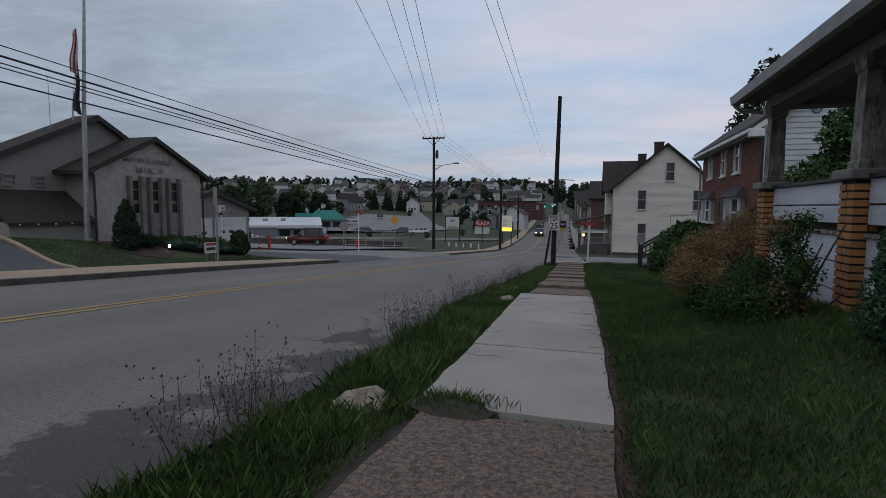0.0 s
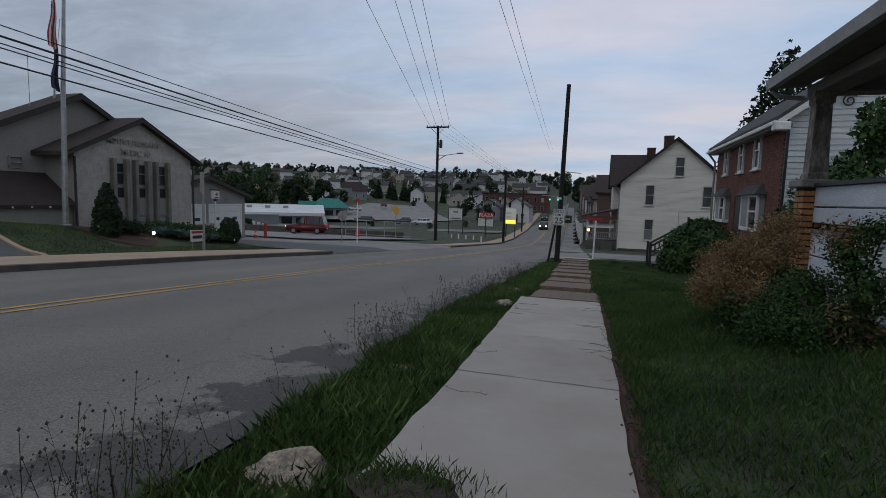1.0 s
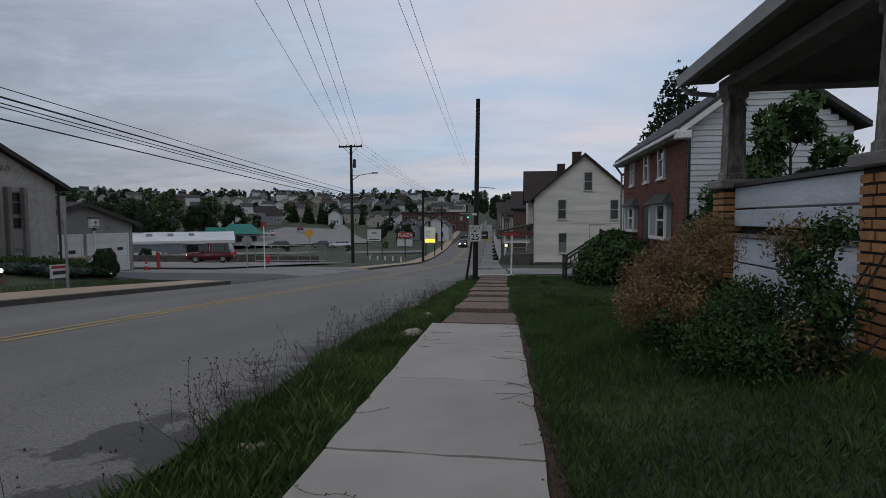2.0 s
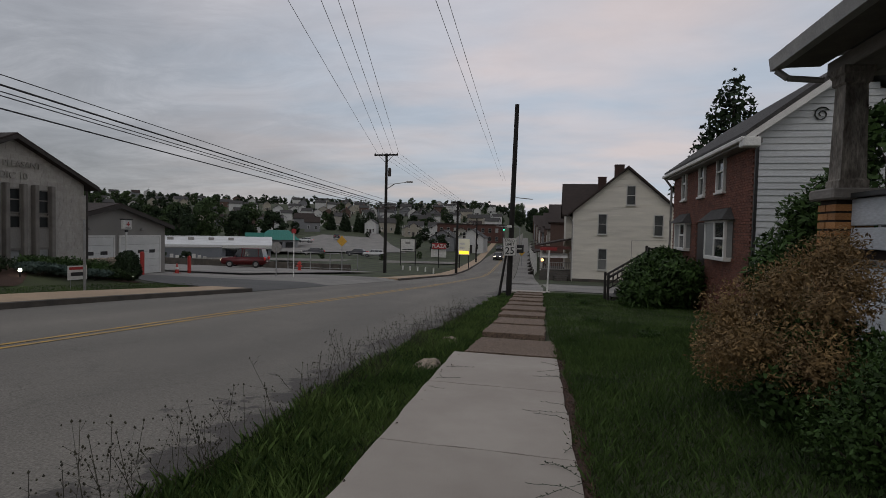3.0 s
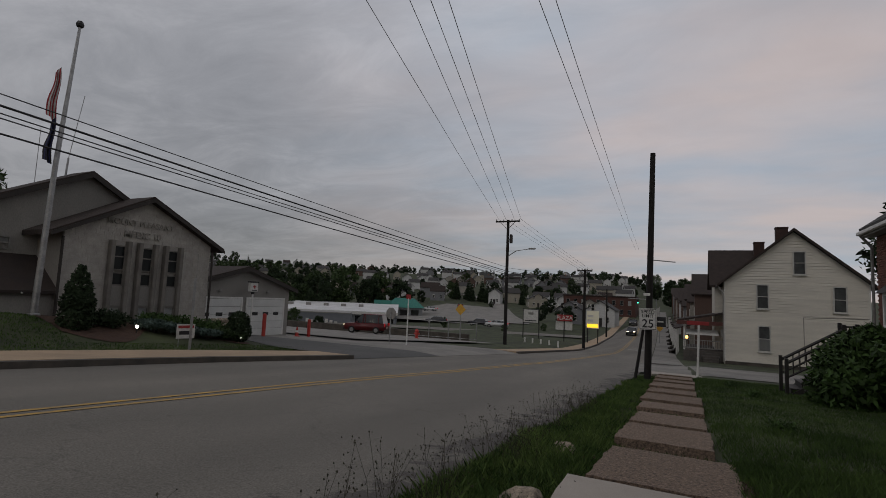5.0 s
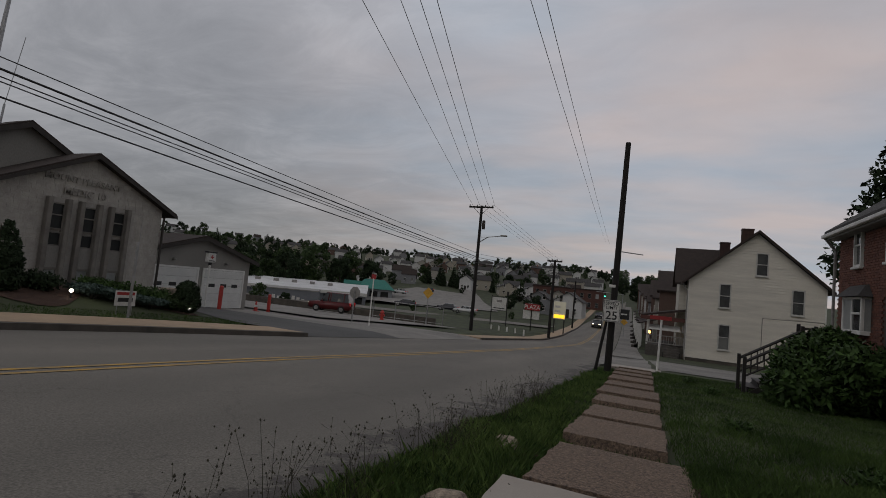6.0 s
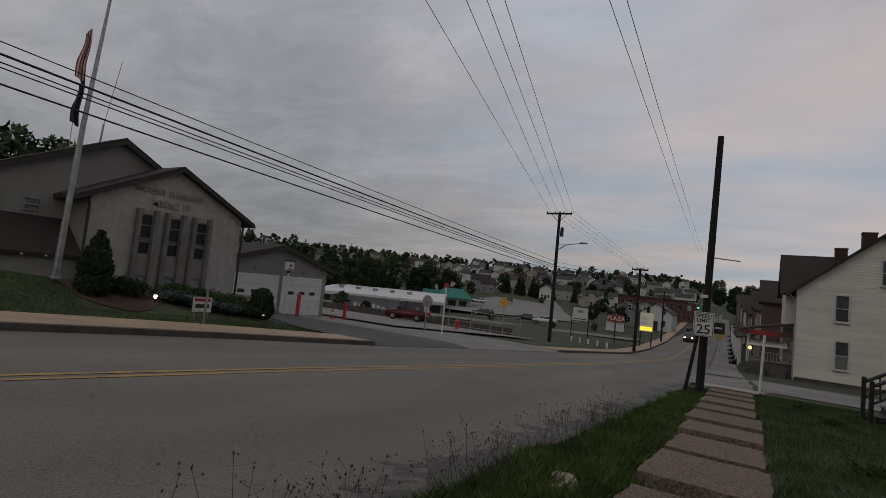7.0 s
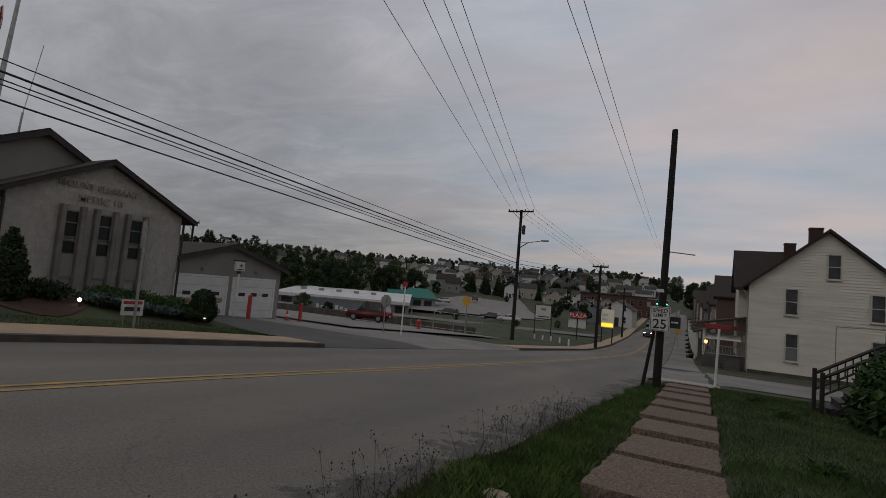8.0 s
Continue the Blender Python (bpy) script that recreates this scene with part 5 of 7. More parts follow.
def utility_pole(base, top, r, name, label, arm=None, lamp=False, transformer=False):
    bx, by, bz = base
    ob = empty(name, pose(bx, by, bz), label, "pole", "utility poles")
    d = Vector(top) - Vector(base)
    part("shaft", rods(((0, 0, -0.3), tuple(d), r, r * 0.72), sides=12), POLE_WOOD, ob)
    if arm:
        z = d.z - 0.25
        part("crossarm", B((d.x - arm / 2, d.x + arm / 2, d.y - 0.2, d.y - 0.08, z, z + 0.16), bevel=0.01), POLE_WOOD, ob)
        for k in (-0.47, -0.17, 0.17, 0.47):
            part("insulator", lathe([(0.03, 0), (0.06, 0.04), (0.05, 0.12), (0.03, 0.17)], 8), GREY_TRIM, ob, m=pose(d.x + k * arm, d.y - 0.14, z + 0.16))
        for sx in (-1, 1):
            part("brace", rods(((d.x + sx * arm * 0.3, d.y - 0.14, z), (d.x, d.y - 0.14, z - 0.75), 0.025), sides=5), POLE_WOOD, ob)
    if lamp:
        z = 9.1
        part("lamp_arm", rods(((0, 0, z), (1.0, -0.3, z + 0.55), 0.045), ((1.0, -0.3, z + 0.55), (2.6, -0.6, z + 0.72), 0.04), ((0, 0, z + 0.55), (1.0, -0.3, z + 0.55), 0.025), sides=6), METAL, ob)
        part("lamp_head", B((2.4, 3.1, -0.75, -0.5, z + 0.65, z + 0.8), bevel=0.05), GREY_TRIM, ob)
    if transformer:
        part("transformer", lathe([(0.15, 0), (0.17, 0.08), (0.17, 0.8), (0.1, 0.9)], 12), TRIM_DARK, ob, "dark slim transformer drum", pose(0.34, 0, d.z - 2.4))
        part("hanger", B((0.05, 0.22, -0.08, 0.08, d.z - 2.1, d.z - 1.95)), METAL, ob)
    return ob


utility_pole((-17.35, 55.1, street_z(55.1) - 0.2), (-17.38, 55.1, 9.45), 0.19, "utility_pole", "dark wooden utility pole with crossarm, transformer and street lamp", 2.6, True, True)
utility_pole((-10.95, 62.3, street_z(62.3)), (-10.9, 62.3, 4.95), 0.17, "utility_pole", "dark wooden utility pole with crossarm down the street", 1.6)
utility_pole((-13.9, 98.6, street_z(98.6)), (-13.9, 98.6, 3.9), 0.16, "utility_pole", "slim dark utility pole down the street")
utility_pole((-49.5, 42.8, land_z(-49.5, 42.8)), (-49.5, 42.8, 5.9), 0.15, "utility_pole", "dark wooden utility pole with crossarm behind the garage", 2.2)
near_pole = utility_pole((-1.88, 26.5, street_z(26.5) - 0.05), (-1.72, 26.5, 7.12), 0.13, "utility_pole", "bare dark leaning utility pole cut off at the top")
part("stub_brace", rods(((-0.42, -0.1, -0.1), (-0.12, 0, 2.0), 0.06, 0.05)), POLE_WOOD, near_pole)
part("bracket", rods(((0.12, 0, 4.4), (0.95, 0, 4.32), 0.02), sides=5), METAL, near_pole)
part("strap", lathe([(0.145, 2.2), (0.15, 2.25), (0.145, 2.3)], 12), METAL, near_pole)
part("reflector_bands", lathe([(0.142, 3.05), (0.147, 3.1), (0.142, 3.15)], 12), WHITE_TRIM, near_pole)


def wire(points, r, sag=0.0, label="black cable strung between the street's poles", name="overhead_wire"):
    cu = bpy.data.curves.new(name, "CURVE")
    cu.dimensions, cu.bevel_depth, cu.bevel_resolution = "3D", r, 1
    a, b = Vector(points[0]), Vector(points[-1])
    sp = cu.splines.new("POLY")
    n = 24
    sp.points.add(n)
    for k in range(n + 1):
        u = k / n
        p = a.lerp(b, u)
        sp.points[k].co = (p.x, p.y, p.z - 4 * sag * u * (1 - u), 1)
    cu.materials.append(WIRE)
    return tagged(new(name, cu), label, "wire", "overhead wires")


for z_far, z_near, r in ((4.5, 8.3, 0.016), (4.12, 8.08, 0.032), (3.95, 7.85, 0.018), (3.8, 7.75, 0.018), (3.55, 7.2, 0.026)):
    wire([(-17.1, 55, z_far), (-15.6, -32, z_near)], r, 0.35, "thick black cable slung along the far pavement")
    wire([(-17.1, 55, z_far), (-10.9, 62.3, z_far - 0.4)], r * 0.8, 0.05)
    wire([(-10.9, 62.3, z_far - 0.4), (-13.9, 98.6, z_far - 1.2)], r * 0.8, 0.2)
for x_far, x_mid in ((-18.35, -9.6), (-17.6, -8.3), (-16.7, -7.65), (-16.0, -7.1)):
    k = (x_mid - x_far) / 35.0
    wire([(x_far, 55, 9.5), (x_far + k * 90, -35, 11.5)], 0.012, 0.4, "thin power line from the crossarm over the street")
    wire([(x_far, 55, 9.5), (-10.9 + (x_far + 17.2) * 0.5, 62.3, 4.9)], 0.009, 0.05, "thin power line running down the street")
for x_mid, x_far in ((-4.15, -10.3), (-3.72, -9.7)):
    k = (x_far - x_mid) / 90.0
    wire([(x_far, 110, 12.0), (x_mid - k * 50, -30, 8.8)], 0.011, 0.6, "thin twin service wire high over the street")


# ---- signs ----
def speed_sign():
    x, y = -1.95, 26.22
    ob = empty("speed_sign", pose(x + 0.1, y, 0.42), "white speed limit sign fixed to the leaning pole", "sign")
    part("plate", B((-0.3, 0.3, -0.02, 0.0, 0, 0.78), bevel=0.006), SIGN_WHITE, ob)
    part("border", B((-0.28, 0.28, -0.024, -0.021, 0.02, 0.035), (-0.28, 0.28, -0.024, -0.021, 0.745, 0.76), (-0.28, -0.265, -0.024, -0.021, 0.035, 0.745), (0.265, 0.28, -0.024, -0.021, 0.035, 0.745)), SIGN_BLACK, ob)
    for text, size, z in (("SPEED", 0.17, 0.65), ("LIMIT", 0.17, 0.50), ("25", 0.42, 0.215)):
        words("lettering", text, size, SIGN_BLACK, ob, pose(0, -0.024, z, 90, 0, 0), depth=0.001)
    part("strap", B((-0.08, 0.1, 0.0, 0.12, 0.3, 0.36)), METAL, ob)
    box_ob = empty("arrow_sign", pose(x + 0.5, y + 0.12, 0.55), "small dark sign with a red light strip beside the pole", "sign")
    part("plate", B((-0.16, 0.2, 0, 0.03, 0, 0.36), bevel=0.005), SIGN_BLACK, box_ob)
    part("arrow", B((-0.08, 0.12, -0.012, -0.001, 0.16, 0.21)), SIGN_WHITE, box_ob)
    part("fixing", B((-0.35, -0.16, 0.05, 0.09, 0.12, 0.18)), METAL, box_ob)


speed_sign()


def street_sign_post():
    x, y = -0.2, 30.3
    z = street_z(y) - 0.05
    ob = empty("street_sign", pose(x, y, z), "slim white post with a red edge-on street sign", "sign")
    part("post", rods(((0, 0, -0.2), (0.06, 0, 2.2), 0.045)), WHITE_TRIM, ob)
    part("blade", B((-0.4, 0.45, -0.015, 0.015, 2.2, 2.36), bevel=0.005), SIGN_RED, ob)


street_sign_post()


def post_sign(x, y, h, kind, label, z=None):
    z = yard_z(x, y) if z is None else z
    ob = empty("road_sign", pose(x, y, z), label, "sign", "road signs")
    part("post", rods(((0, 0, -0.2), (0, 0, h), 0.04)), WHITE_TRIM if kind == "white" else METAL, ob)
    if kind == "diamond":
        part("plate", prism([(-0.55, h + 0.1), (0, h - 0.45), (0.55, h + 0.1), (0, h + 0.65)], 1, -0.05, -0.03), SIGN_YELLOW, ob)
    elif kind == "octagon":
        pts = [(0.38 * math.cos(math.pi * (k + 0.5) / 4), h - 0.1 + 0.38 * math.sin(math.pi * (k + 0.5) / 4)) for k in range(8)]
        part("plate", prism(pts, 1, 0.03, 0.05), GREY_TRIM, ob, "grey back of an eight-sided sign")
    elif kind == "board":
        part("plate", B((-0.1, 0.1, -0.05, -0.03, h - 0.65, h + 0.1), bevel=0.006), GREY_TRIM, ob)
    elif kind == "white":
        part("blade", B((-0.15, 0.15, -0.03, 0.03, h - 0.05, h + 0.25)), SIGN_RED, ob)
    return ob


post_sign(-16.3, 33.6, 2.9, "white", "white post with a small red and white top")
post_sign(-17.3, 33.2, 2.0, "octagon", "grey back of a stop sign at the lot's exit")
post_sign(-20.5, 51.0, 3.0, "diamond", "yellow diamond warning sign")
post_sign(-14.4, 16.9, 2.9, "board", "grey back of a parking sign by the pavement")
post_sign(-5.0, 92, 2.2, "diamond", "orange warning sign further down the pavement", street_z(92))


def yard_sign(x, y):
    ob = empty("yard_sign", pose(x, y, yard_z(x, y), 0, 0, 75), "small white yard sign with a red band", "sign")
    for k in (-0.2, 0.2):
        part("stake", rods(((k, 0, -0.1), (k, 0, 0.3), 0.01), sides=5), METAL, ob)
    part("plate", B((-0.28, 0.28, -0.01, 0.01, 0.3, 0.75)), SIGN_WHITE, ob)
    part("band", B((-0.24, 0.24, -0.016, -0.012, 0.62, 0.71)), SIGN_RED, ob)
    part("bar", B((-0.2, 0.2, -0.016, -0.012, 0.42, 0.54)), SIGN_BLACK, ob)


yard_sign(-14.9, 17.1)


def hydrant(x, y):
    ob = empty("fire_hydrant", pose(x, y, yard_z(x, y) + 0.1), "red fire hydrant at the edge of the lot", "hydrant")
    part("barrel", lathe([(0.2, 0), (0.2, 0.08), (0.14, 0.1), (0.14, 0.6), (0.19, 0.62), (0.19, 0.68), (0.12, 0.8), (0.04, 0.88)], 10), RED_PAINT, ob)
    part("outlet", rods(((-0.25, 0, 0.45), (0.25, 0, 0.45), 0.08)), RED_PAINT, ob)


hydrant(-22.3, 45.7)


def big_sign(name, label, x, y, w, h, z0, z1, legs, face):
    ob = empty(name, pose(x, y, street_z(y) + 0.4) @ Matrix.Diagonal((0.85, 0.85, 0.85, 1)), label, "sign")
    s = part("panel", B((-w / 2, w / 2, -0.12, 0.12, z0, z1), bevel=0.03), face, ob)
    for k in legs:
        part("leg", rods(((k, 0.1, -0.5), (k, 0.1, z0 + 0.1), 0.09)), BLACK_RAIL, ob)
    return ob, s


ob, s = big_sign("plaza_board", "white plaza sign board on dark posts", -21.7, 79, 2.6, 2.2, 2.2, 4.4, (1.4,), SIGN_WHITE)
part("frame", B((-1.4, -1.3, -0.14, 0.14, 2.1, 4.5), (1.3, 1.4, -0.14, 0.14, 2.1, 4.5), (-1.3, 1.3, -0.14, 0.14, 4.4, 4.5), (-1.3, 1.3, -0.14, 0.14, 2.1, 2.2)), SIGN_BLACK, ob)
part("bar", B((-0.45, 0.45, -0.14, -0.125, 3.55, 3.95)), GREY_TRIM, s)
part("bar", B((-1.0, 1.0, -0.14, -0.125, 2.45, 2.6)), SIGN_BLACK, s)
part("leg_post", rods(((-1.4, 0.1, -0.5), (-1.4, 0.1, 4.6), 0.09)), BLACK_RAIL, ob)
ob, s = big_sign("plaza_sign", "red sign with white capitals over a white letter board", -16.2, 76.5, 2.5, 1.0, 2.85, 3.85, (-0.1,), SIGN_RED)
part("letter_board", B((-1.5, 1.2, 0.15, 0.25, 1.4, 2.8)), SIGN_WHITE, ob)
words("lettering", "PLAZA", 0.88, SIGN_WHITE, s, pose(0, -0.13, 3.33, 90, 0, 0), depth=0.005)
ob, s = big_sign("price_sign", "tall lit sign with a bright yellow display", -12.7, 78, 1.9, 2.6, 1.9, 4.7, (-0.8, 0.8), LIT_PANEL)
part("display", B((-0.85, 0.85, -0.16, -0.125, 2.05, 2.6)), LIT_SIGN, s, "lit yellow display")
for z in (3.0, 3.7):
    part("bar", B((-0.8, 0.1, -0.14, -0.125, z, z + 0.35)), SIGN_WHITE, s)

# ---- vehicles ----
def car(name, m, paint, label, group="", L=4.5, W=1.8, suv=True, lit=False):
    """A parked or waiting car, its nose towards -x, wheels on z = 0."""
    ob = empty(name, m, label, "car", group)
    H = 1.86 if suv else 1.45
    prof = [(-L / 2, 0.45), (-L / 2 + 0.05, 0.92), (-L / 2 + 1.15, 1.02), (L / 2 - 0.1, 1.05), (L / 2, 0.8), (L / 2 - 0.02, 0.4), (L / 2 - 0.35, 0.3), (-L / 2 + 0.3, 0.3)]
    bm = prism(prof, 1, -W / 2, W / 2)
    bmesh.ops.bevel(bm, geom=bm.edges[:], offset=0.06, segments=2, affect="EDGES")
    part("body", bm, paint, ob, smooth=True)
    back = L / 2 - (0.15 if suv else 0.8)
    cab = [(-L / 2 + 1.1, 1.0), (-L / 2 + 1.75, H), (back - 0.2, H), (back, 1.03)]
    bm = prism(cab, 1, -W / 2 + 0.1, W / 2 - 0.1)
    for v in bm.verts:
        if v.co.z > 1.3:
            v.co.y *= 0.86
    part("glasshouse", bm, GLASS, ob, "dark window glass")
    part("roof", B((-L / 2 + 1.7, back - 0.18, -W / 2 + 0.2, W / 2 - 0.2, H - 0.03, H + 0.04), bevel=0.03), paint, ob)
    for xx in (-L / 2 + 1.95, 0.1, back - 0.5):
        for s in (-1, 1):
            part("pillar", rods(((xx, s * (W / 2 - 0.1), 1.03), (xx + (0.1 if xx < 0 else 0), s * (W / 2 - 0.2), H), 0.045), sides=5), paint, ob)
    for xx in (-L / 2 + 0.85, L / 2 - 0.85):
        for s in (-1, 1):
            bm = lathe([(0.2, -0.11), (0.34, -0.1), (0.36, -0.05), (0.36, 0.05), (0.34, 0.1), (0.2, 0.11)], 16)
            wh = part("wheel", bm, TYRE, ob, "black tyre", pose(xx, s * (W / 2 - 0.1), 0.36, 90, 0, 0))
            part("rim", lathe([(0.05, -0.125), (0.2, -0.12), (0.2, 0.12), (0.05, 0.125)], 12), RIM, wh, "alloy rim")
    for s in (-1, 1):
        part("headlight", B((-L / 2 - 0.02, -L / 2 + 0.12, s * (W / 2 - 0.3) - 0.18, s * (W / 2 - 0.3) + 0.18, 0.68, 0.86), bevel=0.03), HEADLAMP if lit else WHITE_TRIM, ob, "lit headlight" if lit else "")
        part("tail_light", B((L / 2 - 0.1, L / 2 + 0.02, s * (W / 2 - 0.16) - 0.1, s * (W / 2 - 0.16) + 0.1, 0.75, 1.05), bevel=0.02), TAIL, ob)
        part("mirror", B((-L / 2 + 1.35, -L / 2 + 1.5, s * (W / 2 + 0.08) - 0.07, s * (W / 2 + 0.08) + 0.07, 1.02, 1.16), bevel=0.03), paint, ob)
    part("bumper", B((-L / 2 - 0.06, -L / 2 + 0.1, -W / 2 + 0.05, W / 2 - 0.05, 0.35, 0.55), bevel=0.04), SIGN_BLACK, ob)
    part("number_plate", B((L / 2, L / 2 + 0.02, -0.26, 0.26, 0.55, 0.68)), SIGN_WHITE, ob)
    return ob


def stand(x, y, turn, dz=0.0):
    return pose(x, y, max(street_z(y) + 0.04, land_z(x, y)) + dz, 0, 0, turn)


car("sport_utility_car", stand(-29.6, 48.5, 16, 0.12), CAR_RED, "dark red boxy sport utility car parked in the lot", L=4.2, lit=True)
car("oncoming_car", pose(-11.0, 111, street_z(111) - 0.06, 0, 0, 92), CAR_DARK, "dark car with lit headlights on the street", "cars on the street", suv=False, lit=True)
car("street_car", pose(-13.6, 140, street_z(140) - 0.04, 0, 0, 92), CAR_DARK, "dark car parked at the kerb far down the street", "cars on the street", suv=False)
for x, y, turn, paint, what in ((-73.5, 146, 0, CAR_WHITE, "white car on the plaza lot"), (-35, 101, 10, CAR_WHITE, "pale car on the lower road"), (-48, 100, 30, CAR_DARK, "dark car on the lower road"), (-40, 104, 10, CAR_DARK, "dark car on the lower road"), (-75, 172, -60, CAR_DARK, "dark car on the hill road")):
    car("far_car", stand(x, y, turn, 0.2), paint, what, "cars in the valley", suv=False, lit=(y == 172))

# ---- the valley and the hill ----
def far_house_kinds():
    kinds = []
    walls = [mat("far_white_wall", (0.55, 0.55, 0.54), 0.8), mat("far_tan_wall", (0.34, 0.32, 0.28), 0.8), mat("far_brick_wall", (0.12, 0.075, 0.06), 0.9), mat("far_grey_wall", (0.2, 0.205, 0.215), 0.8), mat("far_cream_wall", (0.36, 0.33, 0.27), 0.8)]
    roofs = [SHINGLE_GREY, SHINGLE_GREY, SHINGLE_GREY, SHINGLE, SHINGLE_GREY]
    words_ = ["white far hillside house with dark roof", "tan far hillside house with brown roof", "dark brick far hillside house with chimney", "grey far hillside house with shingle roof", "cream far hillside house with brown roof"]
    for k in range(5):
        kinds.append((walls[k], roofs[k], words_[k]))
    return kinds


r3 = random.Random(21)
kinds = far_house_kinds()
protos = []
spots = []
for r, step in ((215, 5.0), (240, 3.4), (264, 2.8), (290, 2.4), (318, 2.2), (348, 2.0), (380, 1.9), (414, 1.8), (450, 1.7), (488, 1.6), (525, 1.6)):
    a = 4.0 + r3.uniform(0, 3)
    while a < 56:
        if r3.random() < (0.85 if a < 34 else 0.5) * (0.7 if r > 440 else 1):
            rr = r + r3.uniform(-8, 8)
            x, y = -math.sin(radians(a)) * rr, 4 + math.cos(radians(a)) * rr
            if not (-46 < x < -12 and 150 < y < 190) and x < road_left(y) - 9:
                spots.append((x, y, a))
        a += step * r3.uniform(0.7, 1.4)
for x, y, a in spots:
    k = r3.choice((0, 0, 0, 1, 2, 3, 4))
    wall_m, roof_m, what = kinds[k]
    m = pose(x, y, land_z(x, y), 0, 0, a + r3.choice((0, 90, -90, 0)) + r3.uniform(-15, 15))
    same = [p for p in protos if p[0] == k]
    if same and len(same) > 1:
        copy_thing(r3.choice(same)[1], m)
    else:
        protos.append((k, house("hill_house", m, r3.uniform(4.6, 6.4), r3.uniform(6, 8.5), r3.uniform(3.4, 4.8), r3.uniform(1.6, 2.4), wall_m, roof_m, what, "houses on the hill", chimney=(k == 2), cols=2, rows=1)))

# houses and shops down the street
for n, (y, w, h, k) in enumerate(((67, 8, 6.4, 2), (77, 8, 6.0, 1), (87, 9, 6.6, 2), (98, 8, 5.8, 3), (109, 9, 6.8, 2), (121, 9, 6.2, 0), (134, 10, 7.0, 2), (149, 10, 6.5, 1), (165, 11, 7, 2), (184, 12, 7, 3), (206, 12, 7, 2))):
    x = bend(y) + 2.2
    house("row_house", pose(x, y + w / 2, street_z(y) + 0.2, 0, 0, -90), w, 10, h, 2.2, kinds[k][0], SHINGLE, "old " + kinds[k][2].split(" far ")[0] + " row house with porch along the street", "row of houses down the street", porch=(n < 7), chimney=n % 2 == 0, cols=2)
for n, (x, y, w, h, k, turn) in enumerate(((-19.5, 127, 8, 5.2, 0, 0), (-27.5, 131, 8, 4.6, 3, 0), (-26, 150, 9, 5, 1, 10), (-44, 196, 9, 5, 0, 20), (-56, 206, 9, 5, 4, 25))):
    house("valley_house", pose(x, y, land_z(x, y), 0, 0, turn), w * 0.8, 8, h * 0.75, 2.0, kinds[k][0], SHINGLE_GREY, kinds[k][2].split(" far ")[0] + " house on the valley floor with dark roof", "houses in the valley", cols=2)


def mill():
    ob = empty("brick_mill", pose(-38.2, 172, land_z(-30, 172), 0, 0, 2), "long flat-roofed red brick building with rows of windows", "building")
    w, d, h = 22, 16, 6.6
    part("wall", B((0, w, 0, d, -2, h)), mat("mill_brick", (0.095, 0.042, 0.033), 0.9, (0.07, 0.033, 0.027), 0.4), ob)
    part("cornice", B((-0.2, w + 0.2, -0.2, d, h - 0.4, h), bevel=0.05), SHINGLE, ob)
    for row in range(2):
        for k in range(9):
            window(ob, 1.5 + 2.35 * k, -0.03, 0.9 + 2.8 * row, 1.0, 1.5, "-y", trim=GREY_TRIM, glass=BLIND if (k + row) % 3 == 0 else GLASS, sill=False)


mill()


